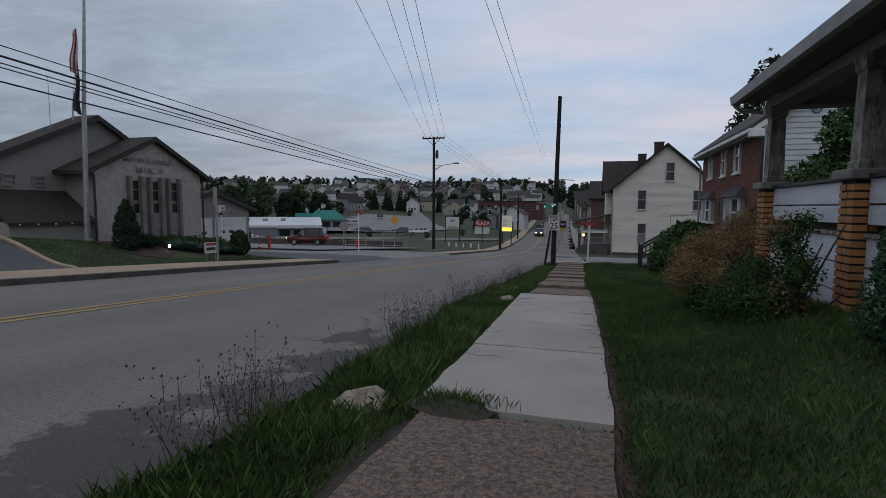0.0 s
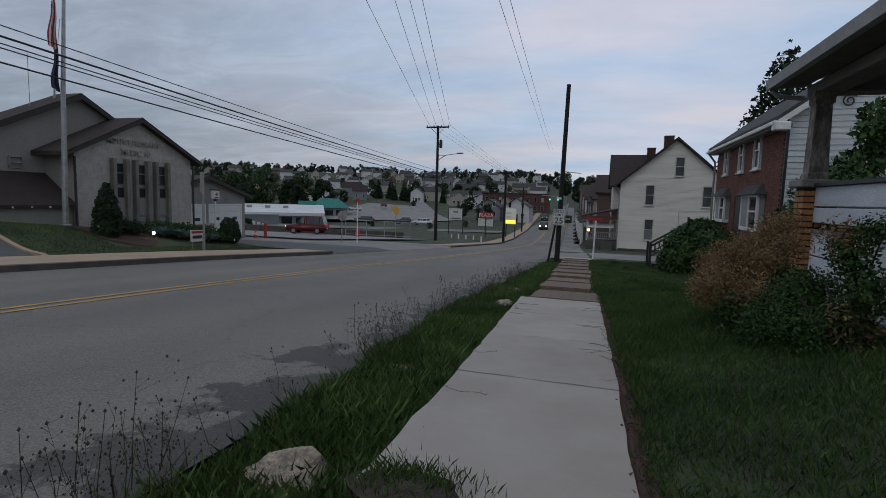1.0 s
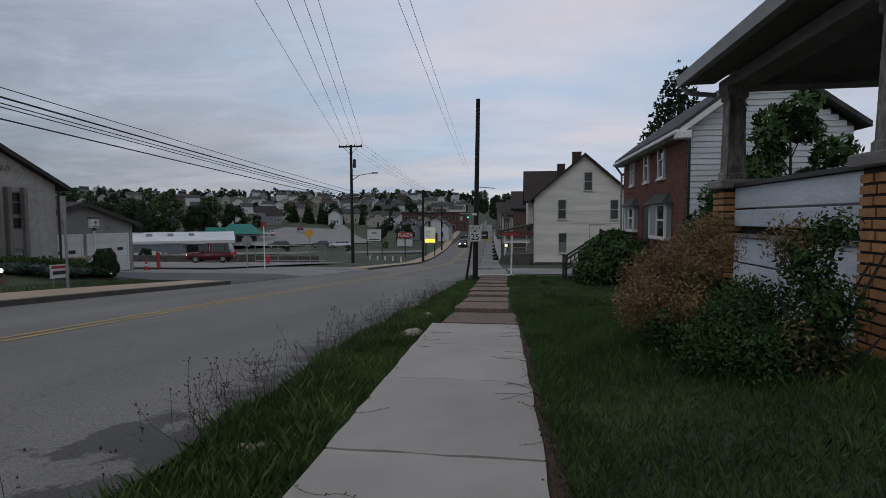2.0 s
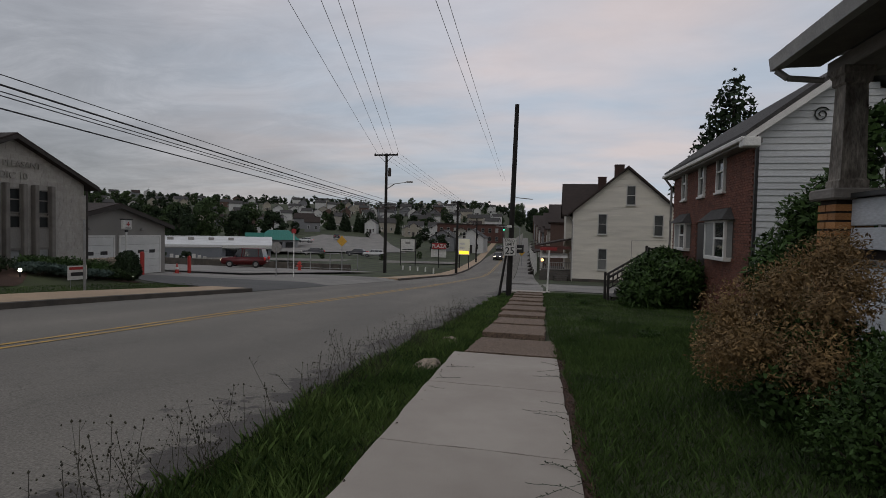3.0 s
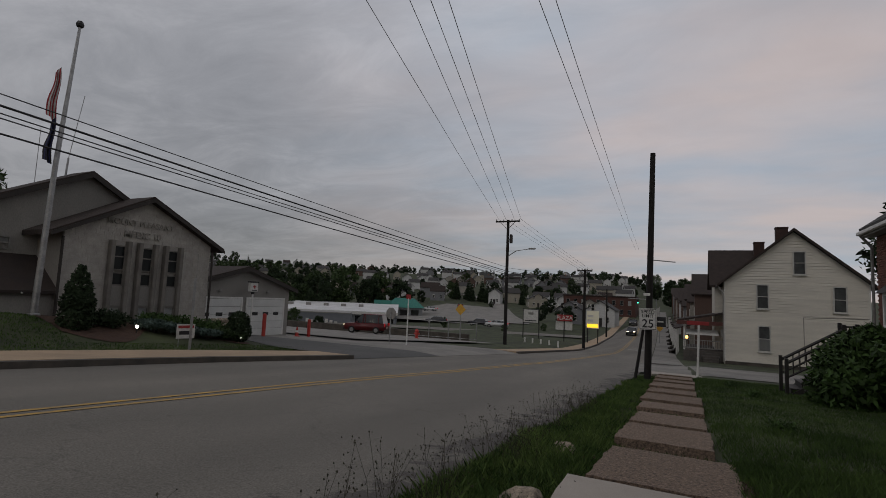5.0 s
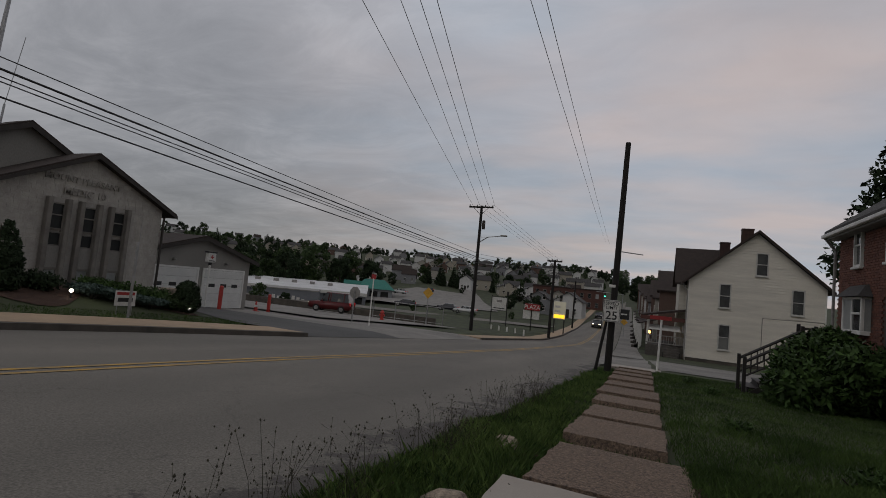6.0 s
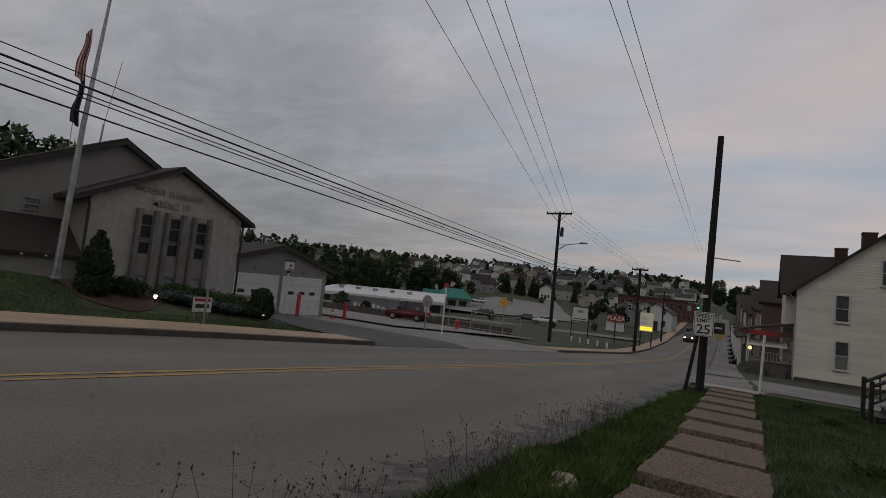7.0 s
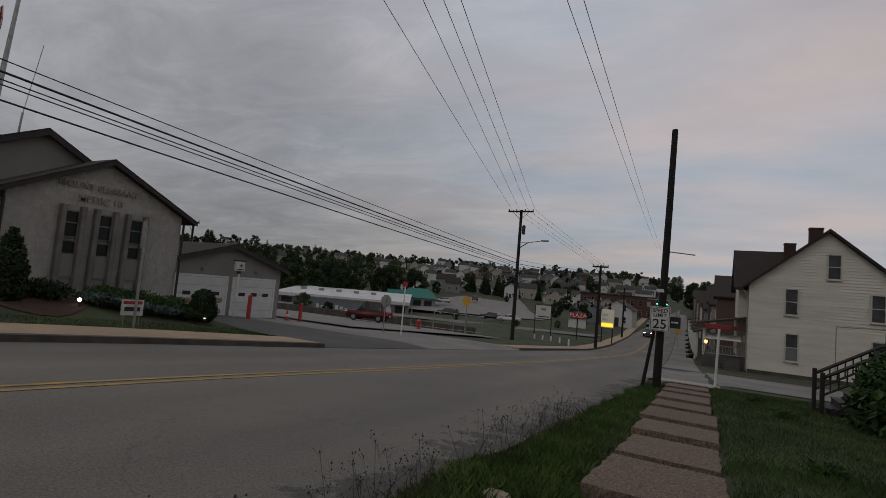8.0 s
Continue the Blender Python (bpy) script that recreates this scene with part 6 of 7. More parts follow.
def plaza():
    ob = empty("plaza_store", pose(-90.1, 93.9, -5.8, 0, 0, 31), "long low store with white roof and grey walls", "building")
    L, d = 31, 26
    part("wall", B((0, L, 0, d, -1, 2.6)), GREY_WALL, ob)
    part("roof", prism([(-0.6, 2.6), (d, 4.1), (d, 4.3), (-0.6, 2.85)], 0, -0.5, L + 0.3), WHITE_ROOF, ob, "white membrane roof")
    part("front_band", B((-0.5, L + 0.3, -0.62, -0.6, 2.1, 2.8)), SIGN_WHITE, ob)
    for k in range(9):
        part("shop_window", B((1.5 + 3.3 * k, 3.9 + 3.3 * k, -0.04, 0.02, 0.2, 1.8)), GLASS, ob)
    for k in range(5):
        part("roof_unit", B((3 + 4.5 * k, 4.2 + 4.5 * k, 12, 13.2, 3.3, 4.2), bevel=0.05), GREY_TRIM, ob)
    ann = empty("plaza_annex", pose(-74, 84, -6.0, 0, 0, 34), "grey metal shed wall beside the plaza", "building")
    part("wall", B((0, 13, 0, 8, -1, 3.0)), GREY_WALL, ann)
    part("coping", B((-0.1, 13.1, -0.1, 8, 3.0, 3.2)), GREY_TRIM, ann)
    for k in range(9):
        h = 0.5 + 0.25 * (k * 7 % 4)
        part("painted_bar", B((3.2 + 0.95 * k, 3.8 + 0.95 * k, -0.02, -0.004, 0.6, 0.6 + h)), SIGN_WHITE, ann)
    te = empty("teal_roof_shop", pose(-80, 131, -5.0, 0, 0, 30), "small shop with a bright teal hipped metal roof", "building")
    w, d = 10.5, 9
    part("wall", B((0, w, 0, d, -1, 2.9)), mat("shop_wall", (0.25, 0.26, 0.27), 0.8), te)
    bm = bmesh.new()
    v = [bm.verts.new(p) for p in ((-0.7, -0.7, 2.7), (w + 0.7, -0.7, 2.7), (w + 0.7, d + 0.7, 2.7), (-0.7, d + 0.7, 2.7), (2.4, 2.4, 5.4), (w - 2.4, 2.4, 5.4), (w - 2.4, d - 2.4, 5.4), (2.4, d - 2.4, 5.4))]
    for f in ((3, 2, 1, 0), (4, 5, 6, 7), (0, 1, 5, 4), (1, 2, 6, 5), (2, 3, 7, 6), (3, 0, 4, 7)):
        bm.faces.new([v[i] for i in f])
    roof = part("roof", bm, TEAL, te, "teal standing-seam roof")
    for k in range(12):
        part("seam", rods(((0.1 + 0.93 * k * 0.95, -0.62, 2.77), (2.4 + (w - 4.8) * k / 11, 2.35, 5.36), 0.05), sides=4), TEAL, roof)
    for k in range(3):
        part("shop_window", B((1 + 3.1 * k, 3.2 + 3.1 * k, -0.04, 0.02, 0.5, 2.1)), GLASS, te)
    part("roof_screen", B((-3.5, 1.5, -1.2, -0.9, 0.5, 4.6)), TEAL, te)


plaza()


def traffic_light():
    x, y = -2.5 + bend(150), 152
    ob = empty("traffic_light", pose(x, y, street_z(y)), "traffic lights on an arm, showing green", "traffic light")
    part("mast", rods(((0, 0, -0.2), (0, 0, 6.4), 0.12)), METAL, ob)
    part("arm", rods(((0, 0, 6.2), (-7, 0, 6.4), 0.08)), METAL, ob)
    for k in (-2.2, -4.6):
        h = part("head", B((k - 0.2, k + 0.2, -0.2, 0.2, 5.1, 6.2), bevel=0.05), SIGN_BLACK, ob)
        part("green_lens", lathe([(0.2, 0), (0.2, 0.05), (0.1, 0.1)], 10), GREEN_LIGHT, h, "lit green lens", pose(k, -0.2, 5.3, 90, 0, 0))


traffic_light()


def lot_fence():
    ob = empty("lot_fence", pose(0, 0, 0), "grey pipe fence frames beside the lot", "fence", kind="")
    pts = [(-26.5, 51.2), (-24.3, 51.8), (-22.4, 52.4), (-21.2, 52.7), (-19.6, 53.0)]
    for x, y in pts:
        part("post", rods(((x, y, street_z(y) - 0.2), (x, y, street_z(y) + 1.9), 0.05)), METAL, ob)
    for (a, b), (c, d) in zip(pts, pts[1:]):
        part("rail", rods(((a, b, street_z(b) + 1.85), (c, d, street_z(d) + 1.85), 0.03), sides=6), METAL, ob)
        part("rail", rods(((a, b, street_z(b) + 0.3), (c, d, street_z(d) + 0.3), 0.025), sides=6), METAL, ob)
    for k in range(5):
        x, y = -18.6 + 1.2 * k, 66 - 0.8 * k
        part_ob = empty("gate_post", pose(x, y, street_z(y)), "short white post by the lower road", "post", "short white posts")
        part("post", B((-0.08, 0.08, -0.08, 0.08, -0.2, 0.55), bevel=0.01), WHITE_TRIM, part_ob)


lot_fence()


def yard_lamp():
    ob = empty("yard_lamp", pose(-30, 16.9, 0.1), "lit floodlight on a pole behind the station", "lamp")
    part("pole", rods(((0, 0, 0), (0, 0, 4.8), 0.05)), METAL, ob)
    part("lamp_head", lathe([(0.03, 0), (0.12, 0.05), (0.12, 0.15), (0.04, 0.19)], 12), FLOOD, ob, "bright lit lamp head", pose(0, 0, 4.75))


yard_lamp()


def ground_flood(x, y):
    ob = empty("ground_flood", pose(x, y, yard_z(x, y)), "small lit flood lamp in the planting bed", "lamp", "bed flood lamps")
    part("stem", rods(((0, 0, -0.05), (0, 0, 0.2), 0.02), sides=6), SIGN_BLACK, ob)
    part("head", lathe([(0.02, 0), (0.05, 0.03), (0.05, 0.09), (0.02, 0.11)], 10), FLOOD, ob, "lit lamp head", pose(0, 0, 0.18))


ground_flood(-16.3, 16.4), ground_flood(-15.6, 20.0)

# ---- plants ----
def leaf_cloud(rs, centres, radii, count, size, flat=1.0, hollow=0.55, tall=1.0):
    """count small bent leaves spread through ellipsoids round the given centres; returns vertices and faces."""
    c = np.asarray(centres, float)
    rad = np.asarray(radii, float)
    pick = rs.choice(len(c), count, p=(rad ** 2) / (rad ** 2).sum())
    way = rs.normal(size=(count, 3))
    way /= np.linalg.norm(way, axis=1)[:, None]
    dist = hollow + (1 - hollow) * rs.random(count)
    pos = c[pick] + way * (rad[pick] * dist)[:, None] * np.array((1, 1, flat))
    u = rs.normal(size=(count, 3))
    u /= np.linalg.norm(u, axis=1)[:, None]
    v = np.cross(u, way + 0.3 * rs.normal(size=(count, 3)))
    v /= np.linalg.norm(v, axis=1)[:, None] + 1e-9
    s = size * (0.6 + 0.8 * rs.random(count))[:, None]
    w = np.cross(u, v)
    p0, p2 = pos - u * s * tall, pos + u * s * tall
    p1, p3 = pos + v * s * 0.55 + w * s * 0.15, pos - v * s * 0.55 + w * s * 0.15
    verts = np.stack([p0, p1, p2, p3], 1).reshape(-1, 3)
    faces = np.arange(count * 4).reshape(-1, 4)
    return verts, faces


def np_mesh(name, verts, faces, material, parent=None, label=""):
    me = bpy.data.meshes.new(name)
    n, k = len(faces), faces.shape[1]
    me.vertices.add(len(verts))
    me.vertices.foreach_set("co", np.asarray(verts, np.float32).ravel())
    me.loops.add(n * k)
    me.loops.foreach_set("vertex_index", np.asarray(faces, np.int32).ravel())
    me.polygons.add(n)
    me.polygons.foreach_set("loop_start", np.arange(0, n * k, k, dtype=np.int32))
    me.polygons.foreach_set("loop_total", np.full(n, k, np.int32))
    me.update(calc_edges=True)
    me.materials.append(material)
    ob = new(name, me)
    if parent is not None:
        ob.parent = parent
    if label:
        tagged(ob, label)
    return ob


def tree(name, m, h, spread, seed, count, size, material, label, group="", conifer=False, trunk=0.25, low=0.3):
    rs = np.random.RandomState(seed)
    ob = empty(name, m, label, "tree", group)
    bm = bmesh.new()
    rod(bm, (0, 0, -0.4), (0.1, 0.05, h * 0.5), trunk, trunk * 0.6, 8)
    rod(bm, (0.1, 0.05, h * 0.5), (0.05, 0.1, h * 0.92), trunk * 0.6, trunk * 0.15, 6)
    centres, radii = [], []
    if conifer:
        n = 13
        for k in range(n):
            f = k / (n - 1)
            z = h * (low + (0.97 - low) * f)
            w = spread * (1 - f) ** 0.8 + 0.1
            for j in range(6):
                a = 2 * math.pi * (j + rs.random_sample()) / 6
                q = (w * 0.6 * math.cos(a), w * 0.6 * math.sin(a), z - 0.1 * w)
                centres.append(q), radii.append(w * 0.42 + 0.08)
                rod(bm, (0, 0, z), q, 0.04, 0.01, 4)
    else:
        for k in range(16):
            f = k / 15
            z = h * (low + 0.1 + (0.82 - low) * f)
            w = spread * math.sin(math.pi * (0.18 + 0.7 * f)) * (0.5 + 0.5 * rs.random_sample())
            a = 2.4 * k + rs.random_sample()
            q = (w * math.cos(a), w * math.sin(a), z)
            centres.append(q), radii.append(spread * (0.30 + 0.22 * rs.random_sample()))
            rod(bm, (0.05, 0.05, z - 0.15 * h), q, trunk * 0.3, trunk * 0.08, 5)
    part("trunk", bm, BARK, ob, "dark bark trunk with limbs")
    v, f = leaf_cloud(rs, centres, radii, count, size, 0.8)
    np_mesh("crown", v, f, material, ob, "uneven leafy crown")
    return ob


def bush(name, m, centres, radii, count, size, material, label, group="", seed=1, stems=8, extra=None, tall=1.0, flat=1.0, hollow=0.35):
    rs = np.random.RandomState(seed)
    ob = empty(name, m, label, "shrub", group)
    bm = bmesh.new()
    for k in range(stems):
        c = centres[k % len(centres)]
        rod(bm, (0.1 * math.cos(k), 0.1 * math.sin(k), -0.1), (c[0] + 0.2 * rs.normal(), c[1] + 0.2 * rs.normal(), c[2]), 0.02, 0.006, 5)
    part("stem", bm, BARK, ob)
    v, f = leaf_cloud(rs, centres, radii, count, size, flat, hollow, tall)
    np_mesh("foliage", v, f, material, ob)
    if extra:
        mat_, c2, r2_, n2, s2 = extra
        v, f = leaf_cloud(rs, c2, r2_, n2, s2, 1.0, 0.1, 1.6)
        np_mesh("seed_plume", v, f, mat_, ob, "brown dried seed heads")
    return ob


# far trees: a few kinds, then copies over the hill
r4 = random.Random(31)
kinds_t = []
for k in range(4):
    kinds_t.append(tree("hill_tree", pose(-120 - 9 * k, 150 + 5 * k, land_z(-120 - 9 * k, 150 + 5 * k)), 9 + k, 3.4 + 0.35 * k, 40 + k, 2600, 0.36, LEAF if k % 2 else LEAF_DARK, "broad dark green tree on the valley side", "trees on the hill", low=0.05))
kinds_c = [tree("hill_conifer", pose(-150, 190, land_z(-150, 190)), 13, 2.9, 60, 1500, 0.4, LEAF_DARK, "dark pointed conifer on the hill", "trees on the hill", conifer=True, low=0.12)]


def put_tree(x, y, s, conifer=False):
    src = kinds_c[0] if conifer else r4.choice(kinds_t)
    copy_thing(src, pose(x, y, land_z(x, y) - 0.2, 0, 0, r4.uniform(0, 360)) @ Matrix.Diagonal((s, s, s * r4.uniform(0.9, 1.15), 1)))


for r, step in ((165, 4.4), (190, 3.4), (214, 2.8), (238, 2.4), (264, 2.1), (292, 1.9), (322, 1.75), (354, 1.6), (388, 1.5), (424, 1.4)):
    a = 2.5 + r4.random()
    while a < 60:
        if r4.random() < (0.42 if a < 33 else 0.7):
            rr = r + r4.uniform(-10, 10)
            x, y = -math.sin(radians(a)) * rr, 4 + math.cos(radians(a)) * rr
            if not (-92 < x < -30 and 100 < y < 200) and x < road_left(y) - 4:
                put_tree(x, y, r4.uniform(0.45, 0.95) * (1.1 if a > 36 else 0.85), r4.random() < 0.12)
        a += step * r4.uniform(0.6, 1.4)
# the far woods on the ridge
rs = np.random.RandomState(13)
tops, sizes = [], []
for r, step in ((440, 1.0), (462, 0.9), (485, 0.85), (508, 0.8), (535, 0.75), (565, 0.7)):
    a = 2.5
    while a < 60:
        if rs.random_sample() < 0.5:
            d = r + rs.uniform(-10, 10)
            x, y = -math.sin(radians(a)) * d, 4 + math.cos(radians(a)) * d
            h = rs.uniform(3.5, 9.0)
            for k in range(4):
                tops.append((x + rs.normal() * 1.3, y + rs.normal() * 1.3, land_z(x, y) + h * (0.3 + 0.18 * k)))
                sizes.append(h * (0.36 - 0.06 * k) * rs.uniform(0.7, 1.1))
        a += step * rs.uniform(0.6, 1.5)
v, f = leaf_cloud(rs, tops, sizes, 60000, 0.55, 0.9)
tagged(np_mesh("far_woods", v, f, LEAF_DARK), "dark uneven woods along the far ridge", "woods", kind="stuff")

for x, y, s in ((-104, 112, 1.1), (-98, 122, 1.0), (-112, 120, 1.2), (-100, 136, 1.15), (-92, 140, 1.1), (-108, 132, 1.2), (-118, 126, 1.2), (-96, 150, 1.2), (-88, 152, 1.1), (-120, 112, 1.2), (-130, 118, 1.3), (-98, 214, 0.8), (-70, 190, 0.25), (-46, 186, 0.5), (-66, 78, 0.35), (-62, 80, 0.3), (-24, 112, 0.5), (-60, 23, 1.0), (-63, 27, 1.15), (-70, 24, 1.2), (-72, 30, 1.3), (-56, 20.6, 0.85), (-80, 36, 1.3), (6, 220, 0.9), (14, 230, 1), (2, 250, 1), (-8, 300, 1), (16, 205, 0.8), (4, 330, 1.1), (-14, 360, 1.1), (22, 340, 1.2), (-10, 262, 0.8), (8, 275, 0.9), (20, 262, 1), (-4, 290, 0.9), (12, 300, 1), (28, 290, 1.1), (-20, 330, 1), (-2, 345, 1), (10, 370, 1.1), (30, 320, 1.1), (-24, 400, 1.2), (-6, 410, 1.2), (12, 430, 1.3), (34, 400, 1.3), (-34, 440, 1.2), (50, 360, 1.3), (-16, 460, 1.3), (8, 480, 1.3), (40, 460, 1.4), (-27, 106, 0.14), (-31, 94, 0.12), (-46, 100, 0.15), (-36, 138, 0.4), (-24, 142, 0.35), (-52, 112, 0.18)):
    put_tree(x, y, s)

for x, y, s in ((-78, 206, 0.72), (-82, 210, 0.8), (-86, 208, 0.66), (-90, 214, 0.85), (-95, 212, 0.7), (-74, 212, 0.6), (-99, 220, 0.8), (-66, 216, 0.55)):
    put_tree(x, y, s, True)

# trees near the brick house
tree("yard_tree", pose(11.2, 40, -2.2), 15.0, 3.5, 71, 4600, 0.19, LEAF_DARK, "tall dark shaggy conifer behind the brick house", low=0.45, conifer=True)
tree("yard_tree", pose(6.4, 15.5, yard_z(6.4, 15.5)), 5.0, 1.15, 72, 5200, 0.085, LEAF_NEAR, "small leafy tree between the porch and the brick house", trunk=0.07, low=0.15)
cone_lobes = [(0.29 * (1 - k / 60) * math.cos(2.4 * k), 0.29 * (1 - k / 60) * math.sin(2.4 * k), 0.25 + 1.35 * k / 54) for k in range(54)]
bush("overgrown_bush", pose(4.25, 13.5, yard_z(4.25, 13.5)), [(0, 0, 0.6), (-0.4, -0.4, 0.7), (0.5, 0.3, 0.8), (-0.1, 0.3, 1.4), (0.4, -0.3, 1.5), (0.1, 0.1, 2.1), (0.5, 0.4, 2.5), (0.7, -0.2, 2.2), (-0.5, 0.2, 1.1)], [0.75, 0.65, 0.7, 0.7, 0.65, 0.6, 0.5, 0.5, 0.5], 16000, 0.045, LEAF_NEAR, "tall overgrown bush against the white gable", seed=9, stems=16, tall=1.5, hollow=0.3)
bush("clipped_evergreen", pose(2.13, 4.0, yard_z(2.13, 4.0)), [(0, 0, 0.35), (0, 0, 0.8), (0, 0, 1.2), (0, 0, 1.5), (0, 0, 1.75)] + cone_lobes, [0.32, 0.30, 0.22, 0.14, 0.09] + [0.16 - 0.0016 * k for k in range(54)], 52000, 0.013, LEAF_EVER, "dense conical evergreen beside the porch", seed=3, hollow=0.8)
bush("dry_shrub", pose(1.72, 7.9, yard_z(1.72, 7.9)), [(0, 0, 0.25), (-0.15, -0.35, 0.25), (0.15, 0.4, 0.3), (0.1, -0.1, 0.55), (0.25, 0.25, 0.6), (0.3, -0.3, 0.5)], [0.38, 0.3, 0.34, 0.34, 0.32, 0.28], 6500, 0.026, LEAF_NEAR, "overgrown shrub with brown dried seed plumes", seed=4, stems=30,
     extra=(LEAF_BROWN, [(-0.15, 0.1, 0.85), (-0.3, 0.4, 0.7), (0.05, -0.3, 0.85), (-0.35, -0.2, 0.55), (0.2, 0.15, 1.12), (0.15, 0.5, 0.95), (-0.3, 0.6, 0.45), (0.3, -0.1, 1.0), (-0.45, 0.1, 0.4), (0.4, 0.3, 1.25), (-0.1, -0.5, 0.5)], [0.3, 0.3, 0.28, 0.3, 0.26, 0.26, 0.28, 0.26, 0.28, 0.2, 0.28], 30000, 0.0105))
bush("green_shrub", pose(1.78, 6.75, yard_z(1.78, 6.75)), [(0, 0, 0.25), (0.1, -0.3, 0.22), (0.15, 0.25, 0.4), (-0.2, 0.1, 0.15), (0.1, 0.0, 0.55)], [0.42, 0.36, 0.36, 0.3, 0.26], 15000, 0.016, LEAF_NEAR, "low dense green shrub in front of the porch", seed=5)
bush("leggy_shrub", pose(2.1, 6.3, yard_z(2.1, 6.3)), [(0, 0, 0.3), (0.05, 0.15, 0.6), (0.0, -0.2, 0.55), (-0.08, 0.0, 0.85), (0.05, -0.1, 1.05)], [0.26, 0.25, 0.24, 0.22, 0.17], 4200, 0.02, LEAF_NEAR, "leggy shrub with pale and reddish leaves against the panels", seed=6, stems=12, hollow=0.1,
     extra=(LEAF_BROWN, [(0, 0, 0.25), (-0.1, 0.1, 0.95)], [0.28, 0.24], 1500, 0.016))
bush("broad_shrub", pose(4.05, 22.9, yard_z(4.05, 22.9)), [(0, 0, 0.6), (-0.9, -0.5, 0.55), (0.5, 0.4, 0.6), (-0.3, 0.5, 1.2), (0.2, -0.7, 1.1), (-0.7, 0.2, 1.0), (0.0, 0.7, 1.5)], [1.05, 0.95, 0.85, 0.9, 0.85, 0.85, 0.7], 20000, 0.07, LEAF_NEAR, "broad dark green shrub beside the black stairs", seed=7, stems=14, tall=1.5)
for x, y, s in ((0.9, 16.2, 0.4), (1.1, 22.5, 0.45), (1.6, 13.0, 0.35), (0.75, 26.0, 0.4)):
    bush("weed_clump", pose(x, y, yard_z(x, y)), [(0, 0, 0.08), (0.15, 0.1, 0.06)], [s * 0.55, s * 0.45], 420, 0.022, LEAF_NEAR, "dark weed clump standing in the lawn", "weed clumps in the lawn", seed=int(10 * x), stems=4, tall=1.8, flat=0.6)

# planting in front of the station
bush("clipped_cone", pose(-16.6, 14.75, yard_z(-16.6, 14.75)), [(0, 0, 0.3), (0, 0, 0.75), (0, 0, 1.15), (0, 0, 1.5), (0, 0, 1.75)], [0.5, 0.46, 0.36, 0.24, 0.12], 5000, 0.05, LEAF_DARK, "dark clipped evergreen cone by the flagpole", seed=11, hollow=0.75)
bush("round_evergreen", pose(-15.9, 20.1, yard_z(-15.9, 20.1)), [(0, 0, 0.4), (0, 0, 0.75)], [0.5, 0.4], 3500, 0.05, LEAF_DARK, "dark round evergreen by the forecourt", seed=12, hollow=0.75)
for n, (x, y, r, m_, what) in enumerate(((-16.9, 16.0, 0.55, LEAF_DARK, "dark green rounded shrub by the station wall"), (-16.6, 17.9, 0.5, LEAF_BLUE, "low spreading blue-grey juniper"), (-16.3, 18.9, 0.45, LEAF_BLUE, "low spreading blue-grey juniper"), (-17.2, 18.6, 0.5, LEAF_NEAR, "green leafy shrub under the windows"), (-17.0, 19.9, 0.55, LEAF_NEAR, "green leafy shrub under the windows"), (-16.0, 20.0, 0.4, LEAF_BLUE, "low spreading blue-grey juniper"), (-16.7, 21.0, 0.55, LEAF_NEAR, "green leafy shrub at the station corner"), (-15.9, 21.2, 0.35, LEAF, "low yellowish shrub by the flood lamp"))):
    y = 15.0 + (y - 15.0) * 0.74
    low = 0.4 if m_ is LEAF_BLUE else 0.62
    bush("bed_shrub", pose(x, y, yard_z(x, y)), [(0, 0, 0.25), (0.2, 0.25, 0.22), (-0.15, -0.25, 0.3)], [r, r * 0.8, r * 0.8], 1800, 0.05, m_, what, "planting bed shrubs", seed=20 + n, flat=low)


# mulch bed
vs, fs = [], []
nxm, nym = 8, 14
for j in range(nym + 1):
    for i in range(nxm + 1):
        x, y = -18.7 + 3.3 * i / nxm * (0.75 + 0.25 * math.sin(j * 0.6)), 14.2 + 6.2 * j / nym
        vs.append((x, y, yard_z(x, y) + 0.03))
for j in range(nym):
    for i in range(nxm):
        a = j * (nxm + 1) + i
        fs.append((a, a + 1, a + nxm + 2, a + nxm + 1))
tagged(raw("mulch_bed", vs, fs, MULCH), "reddish mulch bed in front of the station", "ground", kind="structure")


# ---- grass ----
def blades(name, xy, height, width, lean, material, label, seed, zfun):
    rs = np.random.RandomState(seed)
    n = len(xy)
    z = np.array([zfun(x, y) for x, y in xy])
    a = rs.random_sample(n) * 2 * np.pi
    h = height * (0.45 + 0.8 * rs.random_sample(n))
    w = width * (0.6 + 0.8 * rs.random_sample(n))
    dx, dy = np.cos(a), np.sin(a)
    l = lean * h * rs.random_sample(n)
    b = rs.random_sample(n) * 2 * np.pi
    lx, ly = np.cos(b) * l, np.sin(b) * l
    base = np.stack([xy[:, 0], xy[:, 1], z - 0.01], 1)
    p0 = base + np.stack([-dx * w, -dy * w, 0 * w], 1)
    p1 = base + np.stack([dx * w, dy * w, 0 * w], 1)
    p2 = base + np.stack([dx * w * 0.7 + lx * 0.4, dy * w * 0.7 + ly * 0.4, h * 0.6], 1)
    p3 = base + np.stack([lx, ly, h], 1)
    verts = np.stack([p0, p1, p2, p3], 1).reshape(-1, 3)
    return tagged(np_mesh(name, verts, np.arange(4 * n).reshape(-1, 4), material), label, "grass", kind="stuff")


rs = np.random.RandomState(77)


def scatter(n, x0, x1, y0, y1, power=1.0):
    """Points over a rectangle, thinning with y."""
    u = rs.random_sample(n) ** power
    return np.stack([x0 + (x1 - x0) * rs.random_sample(n), y0 + (y1 - y0) * u], 1)


